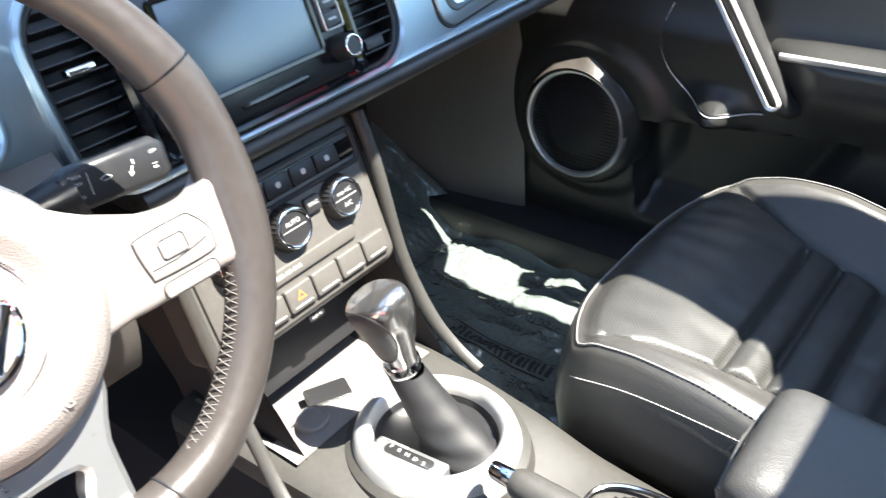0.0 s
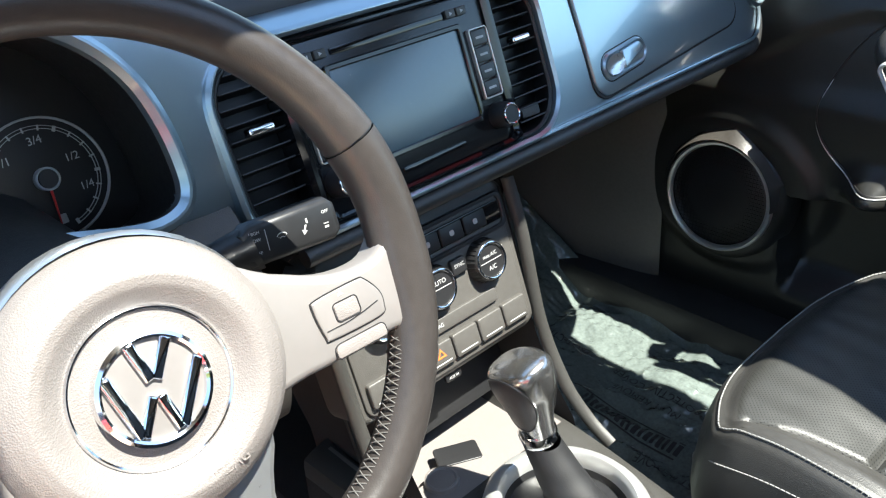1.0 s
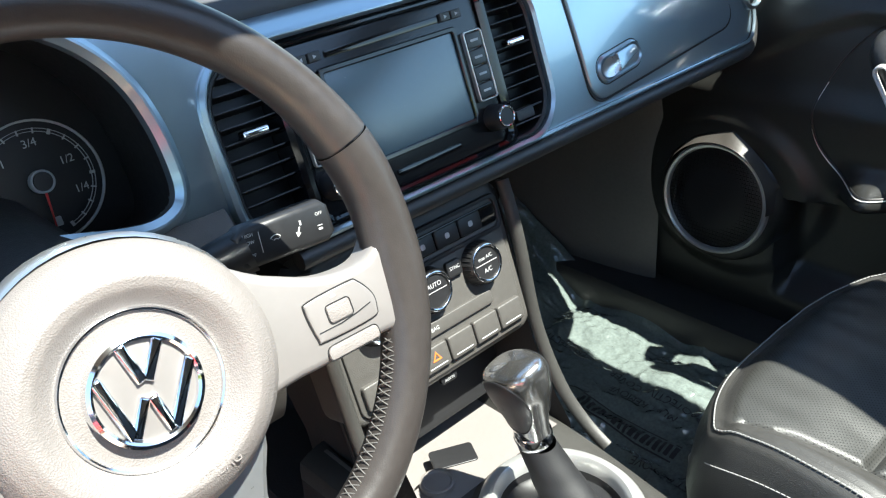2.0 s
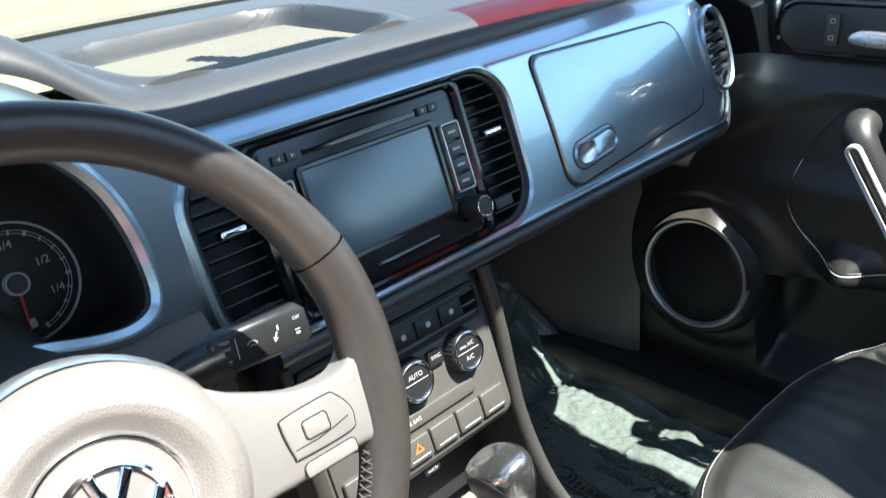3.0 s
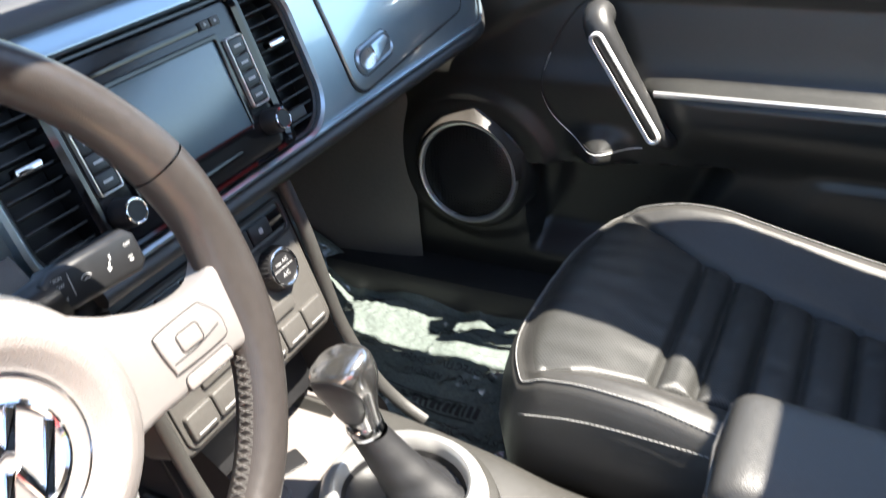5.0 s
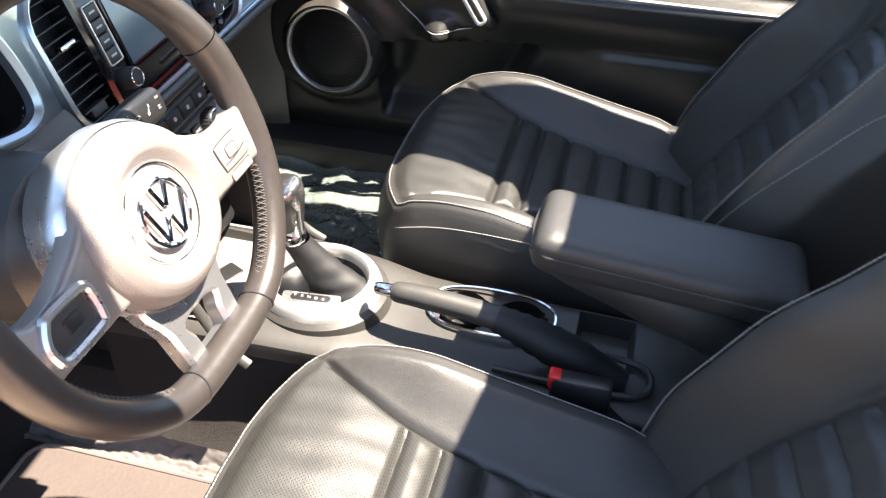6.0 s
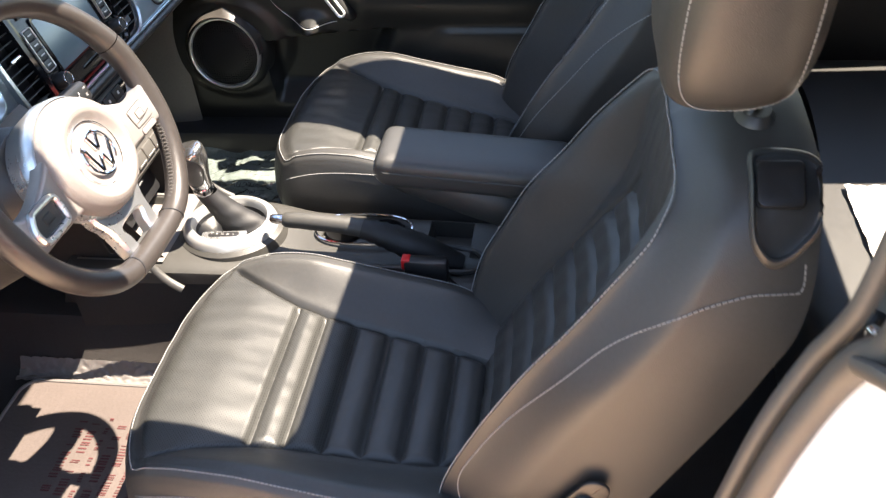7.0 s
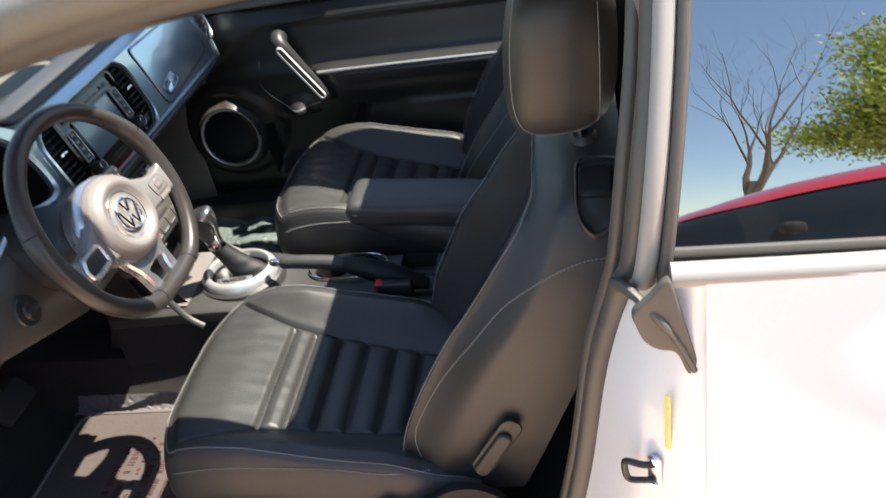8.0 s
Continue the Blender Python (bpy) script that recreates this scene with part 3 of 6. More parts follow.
def panel_pt(a, b):
    u = -0.655 + 1.31 * a
    top = 0.152 + 0.082 * hood(u)
    end = smoothstep(0.57, 0.655, abs(u))
    lo, hi = -0.010 + 0.03 * end, top - 0.03 * end
    k = b / 0.8
    if k <= 1:
        v, n = lo + (hi - lo) * k, 0.0
    else:
        s = (k - 1) / 0.25
        v, n = hi + 0.024 * s, -0.030 * s ** 1.3
    n += 0.003 * math.sin(math.pi * min(k, 1.0)) * smoothstep(0.19, 0.30, abs(u))
    n -= 0.018 * math.exp(-((u + 0.222) / 0.040) ** 4) * max(0.0, 1 - k) ** 1.4
    return on_dash(u, v, n + bend(u))


def panel_keep(a, b):
    u = -0.655 + 1.31 * a
    top = 0.152 + 0.082 * hood(u)
    v = -0.010 + (top + 0.010) * b / 0.8
    return b > 0.8 or not (in_cluster(u, v) or in_centre(u, v) or (u < -0.225 and v < 0.036))


part("trim_panel", grid(panel_pt, 264, 70, keep=panel_keep), PAINT, dash, "glossy blue-grey painted panel")


def sup(n, cx, cy, hw, hh, p=2.6):
    out = []
    for i in range(n):
        t = 2 * math.pi * i / n
        c, s = math.cos(t), math.sin(t)
        out.append((cx + hw * math.copysign(abs(c) ** (2 / p), c), cy + hh * math.copysign(abs(s) ** (2 / p), s)))
    return out


# chrome edge along the bottom and its lower dark line
part("lower_chrome", tube([on_dash(u, -0.012 + 0.03 * smoothstep(0.57, 0.655, abs(u)), 0.004 + bend(u)) for u in np.linspace(-0.15, 0.65, 80)], 0.0024, 8), PAINT, dash, "thin painted bead")
part("lower_lip", tube([on_dash(u, -0.024 + 0.03 * smoothstep(0.57, 0.655, abs(u)), -0.004 + bend(u)) for u in np.linspace(-0.15, 0.65, 80)], 0.009, 10), PLASTIC, dash, "rounded black lower lip")

# padded top: from the lip over to the windshield
def pad_pt(a, b):
    u = -0.70 + 1.40 * a
    lip = on_dash(u * 0.655 / 0.70, 0.152 + 0.082 * hood(u) + 0.022 - 0.03 * smoothstep(0.57, 0.655, abs(u)), -0.030 + bend(u * 0.655 / 0.70))
    h = hood(u) * 0.06
    far = Vector((u, 1.15 - 0.17 * (u / 0.7) ** 2 - 0.10 * abs(u / 0.7) ** 4, 1.018))
    if b < 0.3:
        s = b / 0.3
        ang = math.pi * 0.62 * s
        return lip + Vector((0, 0.045 * (1 - math.cos(ang)) * 0.9 - 0.006 * math.sin(ang), 0.020 * math.sin(ang) + 0.012 * s))
    s = (b - 0.3) / 0.7
    start = lip + Vector((0, 0.045 * (1 - math.cos(math.pi * 0.62)) * 0.9 - 0.006, 0.031))
    p = start.lerp(far, s)
    p.z += 0.012 * math.sin(math.pi * s)
    dx, dy = abs(p.x) / 0.150, abs(p.y - 0.745) / 0.115
    d = (dx ** 5 + dy ** 5) ** 0.2
    p.z -= 0.026 * smoothstep(1.0, 0.90, d)
    p.z += 0.005 * smoothstep(1.16, 1.06, d) * smoothstep(0.96, 1.02, d)
    return p


part("padded_top", grid(pad_pt, 300, 220), PAD, dash, "dark soft dashboard top with a shallow tray")
part("tray_floor", grid(lambda u, v: Vector((-0.128 + 0.256 * u, 0.648 + 0.194 * v, 1.0245 + 0.0005 * math.sin(330 * u))), 420, 2), TRAY, dash, "ribbed tray floor")

part("cowl_strip", tube([(u, 1.138 - 0.17 * (u / 0.7) ** 2 - 0.10 * abs(u / 0.7) ** 4, 1.024) for u in np.linspace(-0.68, 0.68, 60)], 0.006, 8, flat=1.4), TRAY, dash, "beige strip at the windshield base")

# knee panels under the painted strip
def knee_pt(a, b):
    u = -0.66 + 1.32 * a
    s = b
    p0 = on_dash(u, -0.030 + 0.03 * smoothstep(0.57, 0.655, abs(u)), -0.002 + bend(u))
    p1 = Vector((u, 0.60 + 0.03 * abs(u), 0.735 if u > -0.1 else 0.70))
    p2 = Vector((u, 0.86, 0.66))
    q = p0.lerp(p1, s).lerp(p1.lerp(p2, s), s)
    return q


part("knee_panel", grid(knee_pt, 80, 24, keep=lambda a, b: a > 0.58), BOUNCE_TRIM, dash, "plastic underside of the dash, toned grey for light off the floor")
part("column_cover", tube(spline([(-0.36, 0.70, 0.84), (-0.36, 0.55, 0.85), (-0.36, 0.42, 0.865), (-0.36, 0.375, 0.875)], 4), [0.075] * 10 + [0.062, 0.055, 0.05], 20), PLASTIC, dash, "black steering column cover")


def bolster_pt(u, s):
    """Knee bolster below the instruments: bulging towards the driver, its lower edge rising outwards."""
    x = -0.655 + 0.455 * u
    top = on_dash(x, 0.042 + 0.012 * math.exp(-((x + 0.36) / 0.07) ** 2), 0.004 + bend(x))
    low = Vector((x, 0.490, 0.695 + 0.36 * max(0.0, -0.33 - x)))
    if s < 0.7:
        q = s / 0.7
        p = top.lerp(low, q)
        return p + Vector((0, -0.034 * math.sin(math.pi * q) ** 0.7, 0))
    q = (s - 0.7) / 0.3
    return low.lerp(Vector((x, 0.66, low.z + 0.03)), q) + Vector((0, 0, -0.010 * math.sin(math.pi * q)))


part("knee_bolster", grid(bolster_pt, 40, 50), BROWN_TRIM, dash, "brown-grey knee bolster below the instruments")
part("driver_lower_panel", grid(lambda u, v: Vector((-0.66 + 0.50 * u, 0.66 + 0.10 * (1 - v) ** 1.5 + 0.05 * u, 0.52 + 0.22 * v)), 16, 12), SATIN, dash, "dark lower panel beside the column")
SWM = frame_at(bolster_pt(0.36, 0.34) + Vector((0, -0.001, 0)), (1, 0, 0), (0, 0.25, 1))
sw = part("light_switch", lathe([(0.0, 0.012), (0.016, 0.012), (0.018, 0.010), (0.018, 0.004), (0.026, 0.004), (0.028, 0.0)], SWM, 28), SATIN, dash, "round black light switch")
part("switch_bar", slab(rrect(0.034, 0.008, 0.003), 0.006, 0.002, SWM @ Matrix.Translation((0, 0, 0.011))), PLASTIC, sw)

# air vents at the passenger end
ev = thing("end_vent", "round silver-ringed air vent with dark louvres", "air vent")
EV = frame_at(on_dash(0.604, 0.082, -0.008), (1, 0.13, 0), (0, 0.3, 0.95))
part("ring", ring_plate(sup(40, 0, 0, 0.0405, 0.0585, 2.3), sup(40, 0, 0, 0.0345, 0.0515, 2.3), 0.008, 0.003, EV), PAINT, ev, "painted bright ring")
part("backing", slab(sup(40, 0, 0, 0.036, 0.053, 2.3), 0.002, 0.0005, EV @ Matrix.Translation((0, 0, -0.012))), VENT, ev)
for k in range(5):
    v = -0.030 + 0.015 * k
    w = 0.033 * math.sqrt(max(0.1, 1 - (v / 0.052) ** 2)) * 2
    part("louvre", box(-w / 2, w / 2, v - 0.0045, v + 0.0045, -0.004, 0.004, 0.0015), SATIN, ev).matrix_local = EV @ Matrix.Translation((0, v, 0)) @ Matrix.Rotation(radians(25), 4, "X") @ Matrix.Translation((0, -v, 0))
part("slider", slab(rrect(0.014, 0.010, 0.002, 0, -0.040), 0.005, 0.001, EV), CHROME, ev, "small chrome slider")

# glove box
gb = thing("glove_box", "closed blue-grey painted glove box lid", "glove box")


def gb_out(d):
    """Lid outline: a rounded box drawn out to the slanted corners of the lid."""
    out = []
    for x, y in rrect(0.292 - 2 * d, 0.146 - 2 * d, (0.030, 0.014, 0.022, 0.032), 0, 0, 6):
        a, b = x / 0.292 + 0.5, y / 0.146 + 0.5
        lo = Vector((-0.143, -0.076)).lerp(Vector((0.158, -0.052)), a)
        hi = Vector((-0.154, 0.078)).lerp(Vector((0.120, 0.068)), a)
        out.append(tuple(lo.lerp(hi, b)))
    return out


GBM = frame_at(on_dash(0.388, 0.070, 0.0006), (1, 0.0, 0), (0, math.sin(radians(LEAN)), math.cos(radians(LEAN))))
part("lid", slab(gb_out(0.0015), 0.0038, 0.002, GBM), PAINT, gb, "painted lid")
part("gap", ring_plate(gb_out(-0.0012), gb_out(0.0012), 0.0018, 0.0004, GBM), SATIN, gb, "dark shut line")
LM = GBM @ Matrix.Translation((-0.088, -0.040, 0)) @ Matrix.Rotation(radians(6), 4, "Z")
capsule = rrect(0.080, 0.030, 0.015, 0, 0, 10)
lat = part("latch", ring_plate(capsule, rrect(0.071, 0.022, 0.011, 0, 0, 10), 0.0075, 0.0025, LM), PAINT, gb, "rounded latch frame")
part("latch_shadow_gap", ring_plate(rrect(0.0845, 0.0345, 0.0172, 0, 0, 10), rrect(0.081, 0.031, 0.0155, 0, 0, 10), 0.0042, 0.0005, LM), SATIN, lat)
part("latch_paddle", slab(rrect(0.0395, 0.0215, (0.0107, 0.002, 0.002, 0.0107), 0.0155, 0, 8), 0.0070, 0.0022, LM), PAINT, lat, "raised painted paddle")
part("thumb_dent", grid(lambda u, v: LM @ Vector((-0.0190 + 0.0168 * v * math.cos(2 * math.pi * u), 0.0108 * v * math.sin(2 * math.pi * u), 0.0042 + 0.0030 * v ** 2)), 28, 6, closed=True), SILVER, lat, "bright dished thumb push")

# instrument cluster
ic = thing("instrument_cluster", "dark instrument cluster with white printed dials", "instrument cluster")
part("bezel", ring_plate(clu(0.009), clu(-0.003), 0.016, 0.005, dash_m(0, 0, -0.004)), PAINT, ic, "blue-grey painted surround")


def tunnel(u, v):
    x, y = CLU_RING[int(round(u * len(CLU_RING))) % len(CLU_RING)]
    return on_dash(CLU[0] + (x - CLU[0]) * (0.985 + 0.10 * v), CLU[1] + (y - CLU[1]) * (0.985 + 0.15 * v), 0.004 - 0.135 * v)


part("tunnel", grid(tunnel, len(CLU_RING), 6, closed=True), VENT, ic, "black inner shroud")
part("dial_plate", slab(clu(0.022), 0.002, 0.0005, dash_m(0, 0, -0.132)), VENT, ic, "black dial plate")


def dial(cu, cv, r, ticks, a0, a1):
    part("dial_ring", ring_plate(circle(r, cu, cv, 48), circle(r * 0.965, cu, cv, 48), 0.004, 0.001, dash_m(0, 0, -0.130)), INK, ic, "thin white dial ring")
    bm = bmesh.new()
    for k in range(ticks):
        a = radians(a0 + (a1 - a0) * k / (ticks - 1))
        slab(rrect(r * 0.09, r * 0.025 if k % 4 else r * 0.05, 0.0003), 0.0015, 0.0003, dash_m(cu + 0.82 * r * math.cos(a), cv + 0.82 * r * math.sin(a), -0.1295, math.degrees(a)), bm)
    part("dial_marks", bm, INK, ic, "white scale marks", smooth=False)
    bm = ring_plate([(cu + 0.86 * r * math.cos(radians(a0 + (a1 - a0) * k / 40)), cv + 0.86 * r * math.sin(radians(a0 + (a1 - a0) * k / 40))) for k in range(41)] + [(cu + 0.80 * r * math.cos(radians(a1 - (a1 - a0) * k / 40)), cv + 0.80 * r * math.sin(radians(a1 - (a1 - a0) * k / 40))) for k in range(41)], [(cu + 0.85 * r * math.cos(radians(a0 + (a1 - a0) * k / 40)), cv + 0.85 * r * math.sin(radians(a0 + (a1 - a0) * k / 40))) for k in range(41)] + [(cu + 0.81 * r * math.cos(radians(a1 - (a1 - a0) * k / 40)), cv + 0.81 * r * math.sin(radians(a1 - (a1 - a0) * k / 40))) for k in range(41)], 0.0012, 0.0002, dash_m(0, 0, -0.1295))
    part("dial_band", bm, INK, ic)
    part("needle_hub", lathe([(0, 0.010), (r * 0.14, 0.010), (r * 0.16, 0.008), (r * 0.16, 0)], dash_m(cu, cv, -0.130), 24), SATIN, ic)
    part("hub_ring", ring_plate(circle(r * 0.19, cu, cv, 28), circle(r * 0.155, cu, cv, 28), 0.010, 0.001, dash_m(0, 0, -0.130)), INK, ic)
    part("needle", slab([(0, -0.0012), (r * 0.75, -0.0005), (r * 0.75, 0.0005), (0, 0.0012)], 0.002, 0.0004, dash_m(cu, cv, -0.124, 265)), RED_PLASTIC, ic, "thin red needle")


dial(-0.285, 0.099, 0.0515, 17, -75, 195)
dial(-0.402, 0.118, 0.064, 25, -45, 225)
for word, u, v in (("1/1", -0.311, 0.121), ("3/4", -0.282, 0.131), ("1/2", -0.259, 0.110), ("1/4", -0.256, 0.084)):
    part("number", text_bm(word, 0.0095, dash_m(u, v, -0.1285, 0)), INK, ic)
fuel = bmesh.new()
slab(rrect(0.006, 0.008, 0.001), 0.001, 0.0002, dash_m(-0.284, 0.064, -0.1288), fuel)
part("fuel_symbol", fuel, INK, ic)

# centre radio bezel, vents
cb = thing("dashboard_insert", "black centre insert with a silver outline on the dashboard", "dashboard insert")
part("backing", slab(rrect(0.372, 0.164, 0.045, 0, 0.072, 8), 0.004, 0.001, dash_m(0, 0, -0.032)), SATIN, cb)
part("outline", ring_plate(rrect(0.382, 0.174, 0.050, 0, 0.072, 8), rrect(0.368, 0.160, 0.044, 0, 0.072, 8), 0.026, 0.003, dash_m(0, 0, -0.019)), PAINT, cb, "raised painted edge")
part("inner_edge", ring_plate(rrect(0.368, 0.160, 0.044, 0, 0.072, 8), rrect(0.358, 0.150, 0.040, 0, 0.072, 8), 0.022, 0.002, dash_m(0, 0, -0.022)), SATIN, cb, "dark inner edge")
rad = thing("radio_unit", "glossy black touchscreen radio, switched off", "car radio")
part("surround", ring_plate(rrect(0.250, 0.158, 0.010, 0, 0.072), rrect(0.226, 0.146, 0.010, 0, 0.072), 0.036, 0.004, dash_m(0, 0, -0.030)), GLOSS, rad, "piano black surround")
part("faceplate", slab(rrect(0.227, 0.147, 0.010, 0, 0.072), 0.030, 0.002, dash_m(0, 0, -0.030)), FACE, rad, "glossy black faceplate")
part("screen_frame", ring_plate(rrect(0.160, 0.094, 0.004, 0.0, 0.0735), rrect(0.150, 0.084, 0.002, 0.0, 0.0735), 0.004, 0.001, dash_m(0, 0, 0.0)), GLOSS, rad)
part("screen", slab(rrect(0.150, 0.084, 0.002, 0.0, 0.0735), 0.0015, 0.0004, dash_m(0, 0, 0.0)), SCREEN, rad, "unlit screen, grey-blue for the sky reflected in it")
part("disc_slot", slab(rrect(0.130, 0.006, 0.002, -0.002, 0.1305), 0.0015, 0.0004, dash_m(0, 0, 0)), GLOSS, rad)
part("card_slot", slab(rrect(0.080, 0.006, 0.002, 0.010, 0.012), 0.0015, 0.0004, dash_m(0, 0, 0)), GLOSS, rad)
for u in (-0.092, -0.078, 0.072, 0.086):
    b = part("button", slab(rrect(0.012, 0.008, 0.001, u, 0.131), 0.003, 0.0008, dash_m(0, 0, 0)), PLASTIC, rad)
    part("mark", slab([(-0.0015, -0.0018), (0.002, 0), (-0.0015, 0.0018)] if u > -0.085 else [(0.0015, -0.0018), (0.0015, 0.0018), (-0.002, 0)], 0.0004, 0.0001, dash_m(u, 0.131, 0.003)), INK, b)
for side in (-1, 1):
    part("key_frame", ring_plate(rrect(0.024, 0.068, 0.003, side * 0.098, 0.078), rrect(0.0215, 0.0655, 0.002, side * 0.098, 0.078), 0.005, 0.0008, dash_m(0, 0, 0)), RING_METAL, rad, "thin metal key frame")
    for k in range(4):
        b = part("key", slab(rrect(0.020, 0.0150, 0.0015, side * 0.098, 0.1025 - 0.0163 * k), 0.0045, 0.001, dash_m(0, 0, 0)), SATIN, rad)
        part("mark", slab(rrect(0.010, 0.0022, 0.0004, side * 0.098, 0.1025 - 0.0163 * k), 0.0003, 0.0001, dash_m(0, 0, 0.0045)), INK, b)
    kn = part("knob", lathe([(0.0, 0.020), (0.0085, 0.020), (0.010, 0.0185), (0.0108, 0.0185), (0.0125, 0.012), (0.013, 0.0)], dash_m(side * 0.099, 0.025, 0.0), 32), SATIN, rad, "black rotary knob")
    part("knob_ring", ring_plate(circle(0.0105, 0, 0, 32), circle(0.0088, 0, 0, 32), 0.002, 0.0006, dash_m(side * 0.099, 0.025, 0.0192)), CHROME, kn)
for side in (-1, 1):
    cv = thing("centre_vent", "black louvred centre air vent with a bright tab", "air vent", group="centre vents")
    o = rrect(0.055, 0.148, (0.040, 0.004, 0.004, 0.040) if side > 0 else (0.004, 0.040, 0.040, 0.004), side * 0.1525, 0.072, 8)
    part("backing", slab(o, 0.002, 0.0005, dash_m(0, 0, -0.027)), VENT, cv)
    for k in range(11):
        v = 0.006 + 0.0128 * k
        short = 0.010 * (v < 0.018) + 0.005 * (0.018 <= v < 0.03) + 0.012 * (v > 0.128) + 0.004 * (0.115 < v <= 0.128)
        lo = part("louvre", box(-0.0255 + short * (side < 0), 0.0255 - short * (side > 0), -0.0009, 0.0009, -0.011, 0.011, 0.0005, 1), VENT, cv)
        lo.matrix_local = dash_m(side * 0.1525, v, -0.013) @ Matrix.Rotation(radians(-12), 4, "X")
    part("tab", slab(rrect(0.024, 0.006, 0.002), 0.010, 0.002, dash_m(side * 0.152, 0.089, -0.004)), CHROME, cv, "chrome tab")
    part("thumbwheel_plate", slab(rrect(0.026, 0.012, 0.002, side * 0.148, 0.016), 0.006, 0.001, dash_m(0, 0, -0.010, 0)), PLASTIC, cv)


# ---- centre stack ----
stk = thing("centre_stack", "grey plastic climate control stack with round knobs", "control panel")
part("housing", slab(rrect(0.262, 0.175, 0.022, 0, -0.130), 0.045, 0.008, dash_m(0, 0, -0.102)), STACK_G, stk, "grey moulded housing")
part("face", slab(rrect(0.232, 0.150, 0.012, 0, -0.135), 0.004, 0.0015, dash_m(0, 0, -0.0575)), STACK_G, stk, "grey control face")
part("top_recess", ring_plate(rrect(0.236, 0.040, 0.008, 0, -0.077), rrect(0.226, 0.030, 0.006, 0, -0.077), 0.004, 0.001, dash_m(0, 0, -0.0545)), SATIN, stk)
part("button_strip", slab(rrect(0.224, 0.022, 0.004, 0, -0.077), 0.003, 0.001, dash_m(0, 0, -0.0545)), GLOSS, stk, "glossy black button strip")
for k in range(6):
    u = -0.094 + 0.0335 * k
    b = part("strip_button", slab(rrect(0.031, 0.019, 0.002, u, -0.077), 0.005, 0.001, dash_m(0, 0, -0.0545)), SATIN, stk)
    part("mark", slab(rrect(0.006, 0.006, 0.002, u, -0.077, 3), 0.0003, 0.0001, dash_m(0, 0, -0.0495)), INK, b)
for k, words in ((-1, "TEMP"), (0, "AUTO"), (1, "max A/C")):
    u, r = 0.073 * k, 0.0265
    KM = dash_m(u, -0.121, -0.0535) @ Matrix.Diagonal((0.9, 0.9, 0.65, 1.0))
    kn = part("climate_knob", lathe([(0.0, 0.019), (0.0185, 0.019), (0.0195, 0.021), (0.0225, 0.021), (0.0238, 0.019), (0.0262, 0.004), (0.0275, 0.0)], KM, 44), SATIN, stk, "round black climate knob")
    part("knob_ring", ring_plate(circle(0.0228, 0, 0, 40), circle(0.0198, 0, 0, 40), 0.0025, 0.0008, KM @ Matrix.Translation((0, 0, 0.020))), CHROME, kn, "chrome knob ring")
    ridges = bmesh.new()
    for i in range(30):
        a = 2 * math.pi * i / 30
        tube([Vector((0.0268 * math.cos(a), 0.0268 * math.sin(a), 0.001)), Vector((0.0243 * math.cos(a), 0.0243 * math.sin(a), 0.018))], 0.0007, 4, bm=ridges)
    ridges.transform(KM)
    part("grip_ribs", ridges, SATIN, kn)
    if k > 0:
        part("knob_word", text_bm("A/C", 0.0075, KM @ Matrix.Translation((0, -0.0085, 0.0193))), INK, kn)
    part("knob_word", text_bm(words, 0.0075 if k < 1 else 0.0062, KM @ Matrix.Translation((0, 0.007, 0.0193))), INK, kn)
    part("knob_line", slab(rrect(0.034, 0.0007, 0.0003, 0, 0), 0.0004, 0.0001, KM @ Matrix.Translation((0, 0, 0.0190))), INK, kn)
for u in (-0.0365, 0.0365):
    b = part("small_key", slab(rrect(0.020, 0.017, 0.003, u, -0.112), 0.005, 0.0015, dash_m(0, 0, -0.0535)), SATIN, stk)
    part("key_word", text_bm("SYNC", 0.0055, dash_m(u, -0.111, -0.0482)), INK, b)
part("airbag_strip", slab(rrect(0.150, 0.015, 0.004, 0, -0.160), 0.004, 0.0012, dash_m(0, 0, -0.0535)), STACK_G, stk)
part("airbag_word", text_bm("PASSENGER AIR BAG", 0.0058, dash_m(-0.030, -0.160, -0.0492)), INK, stk)
for k in range(6):
    u = -0.0925 + 0.037 * k
    b = part("switch", slab(rrect(0.035, 0.026, 0.003, u, -0.188), 0.010, 0.002, dash_m(0, 0, -0.0575)), STACK_G, stk)
    part("switch_line", slab(rrect(0.024, 0.001, 0.0004, u, -0.1965), 0.0004, 0.0001, dash_m(0, 0, -0.0475)), INK, b)
    if k == 2:
        tri = ring_plate([(0, 0.0055), (-0.006, -0.0045), (0.006, -0.0045)], [(0, 0.0028), (-0.0036, -0.0031), (0.0036, -0.0031)], 0.0005, 0.0001, dash_m(u, -0.186, -0.0475))
        part("hazard_mark", tri, ORANGE, b, "orange hazard triangle")
part("pocket_back", slab(rrect(0.22, 0.085, 0.01, 0, -0.250), 0.004, 0.001, dash_m(0, 0, -0.12)), SATIN, stk, "dark open pocket")
sock = part("socket_plate", slab(rrect(0.022, 0.026, 0.003, 0.0, -0.214), 0.004, 0.001, dash_m(0, 0, -0.068)), SATIN, stk)
part("socket_ring", ring_plate(circle(0.0062, 0, 0, 24), circle(0.0035, 0, 0, 24), 0.003, 0.0008, dash_m(0.0, -0.212, -0.0645)), PLASTIC_G, sock)
part("socket_word", text_bm("AUX IN", 0.004, dash_m(0.0, -0.2235, -0.0639)), INK, sock)
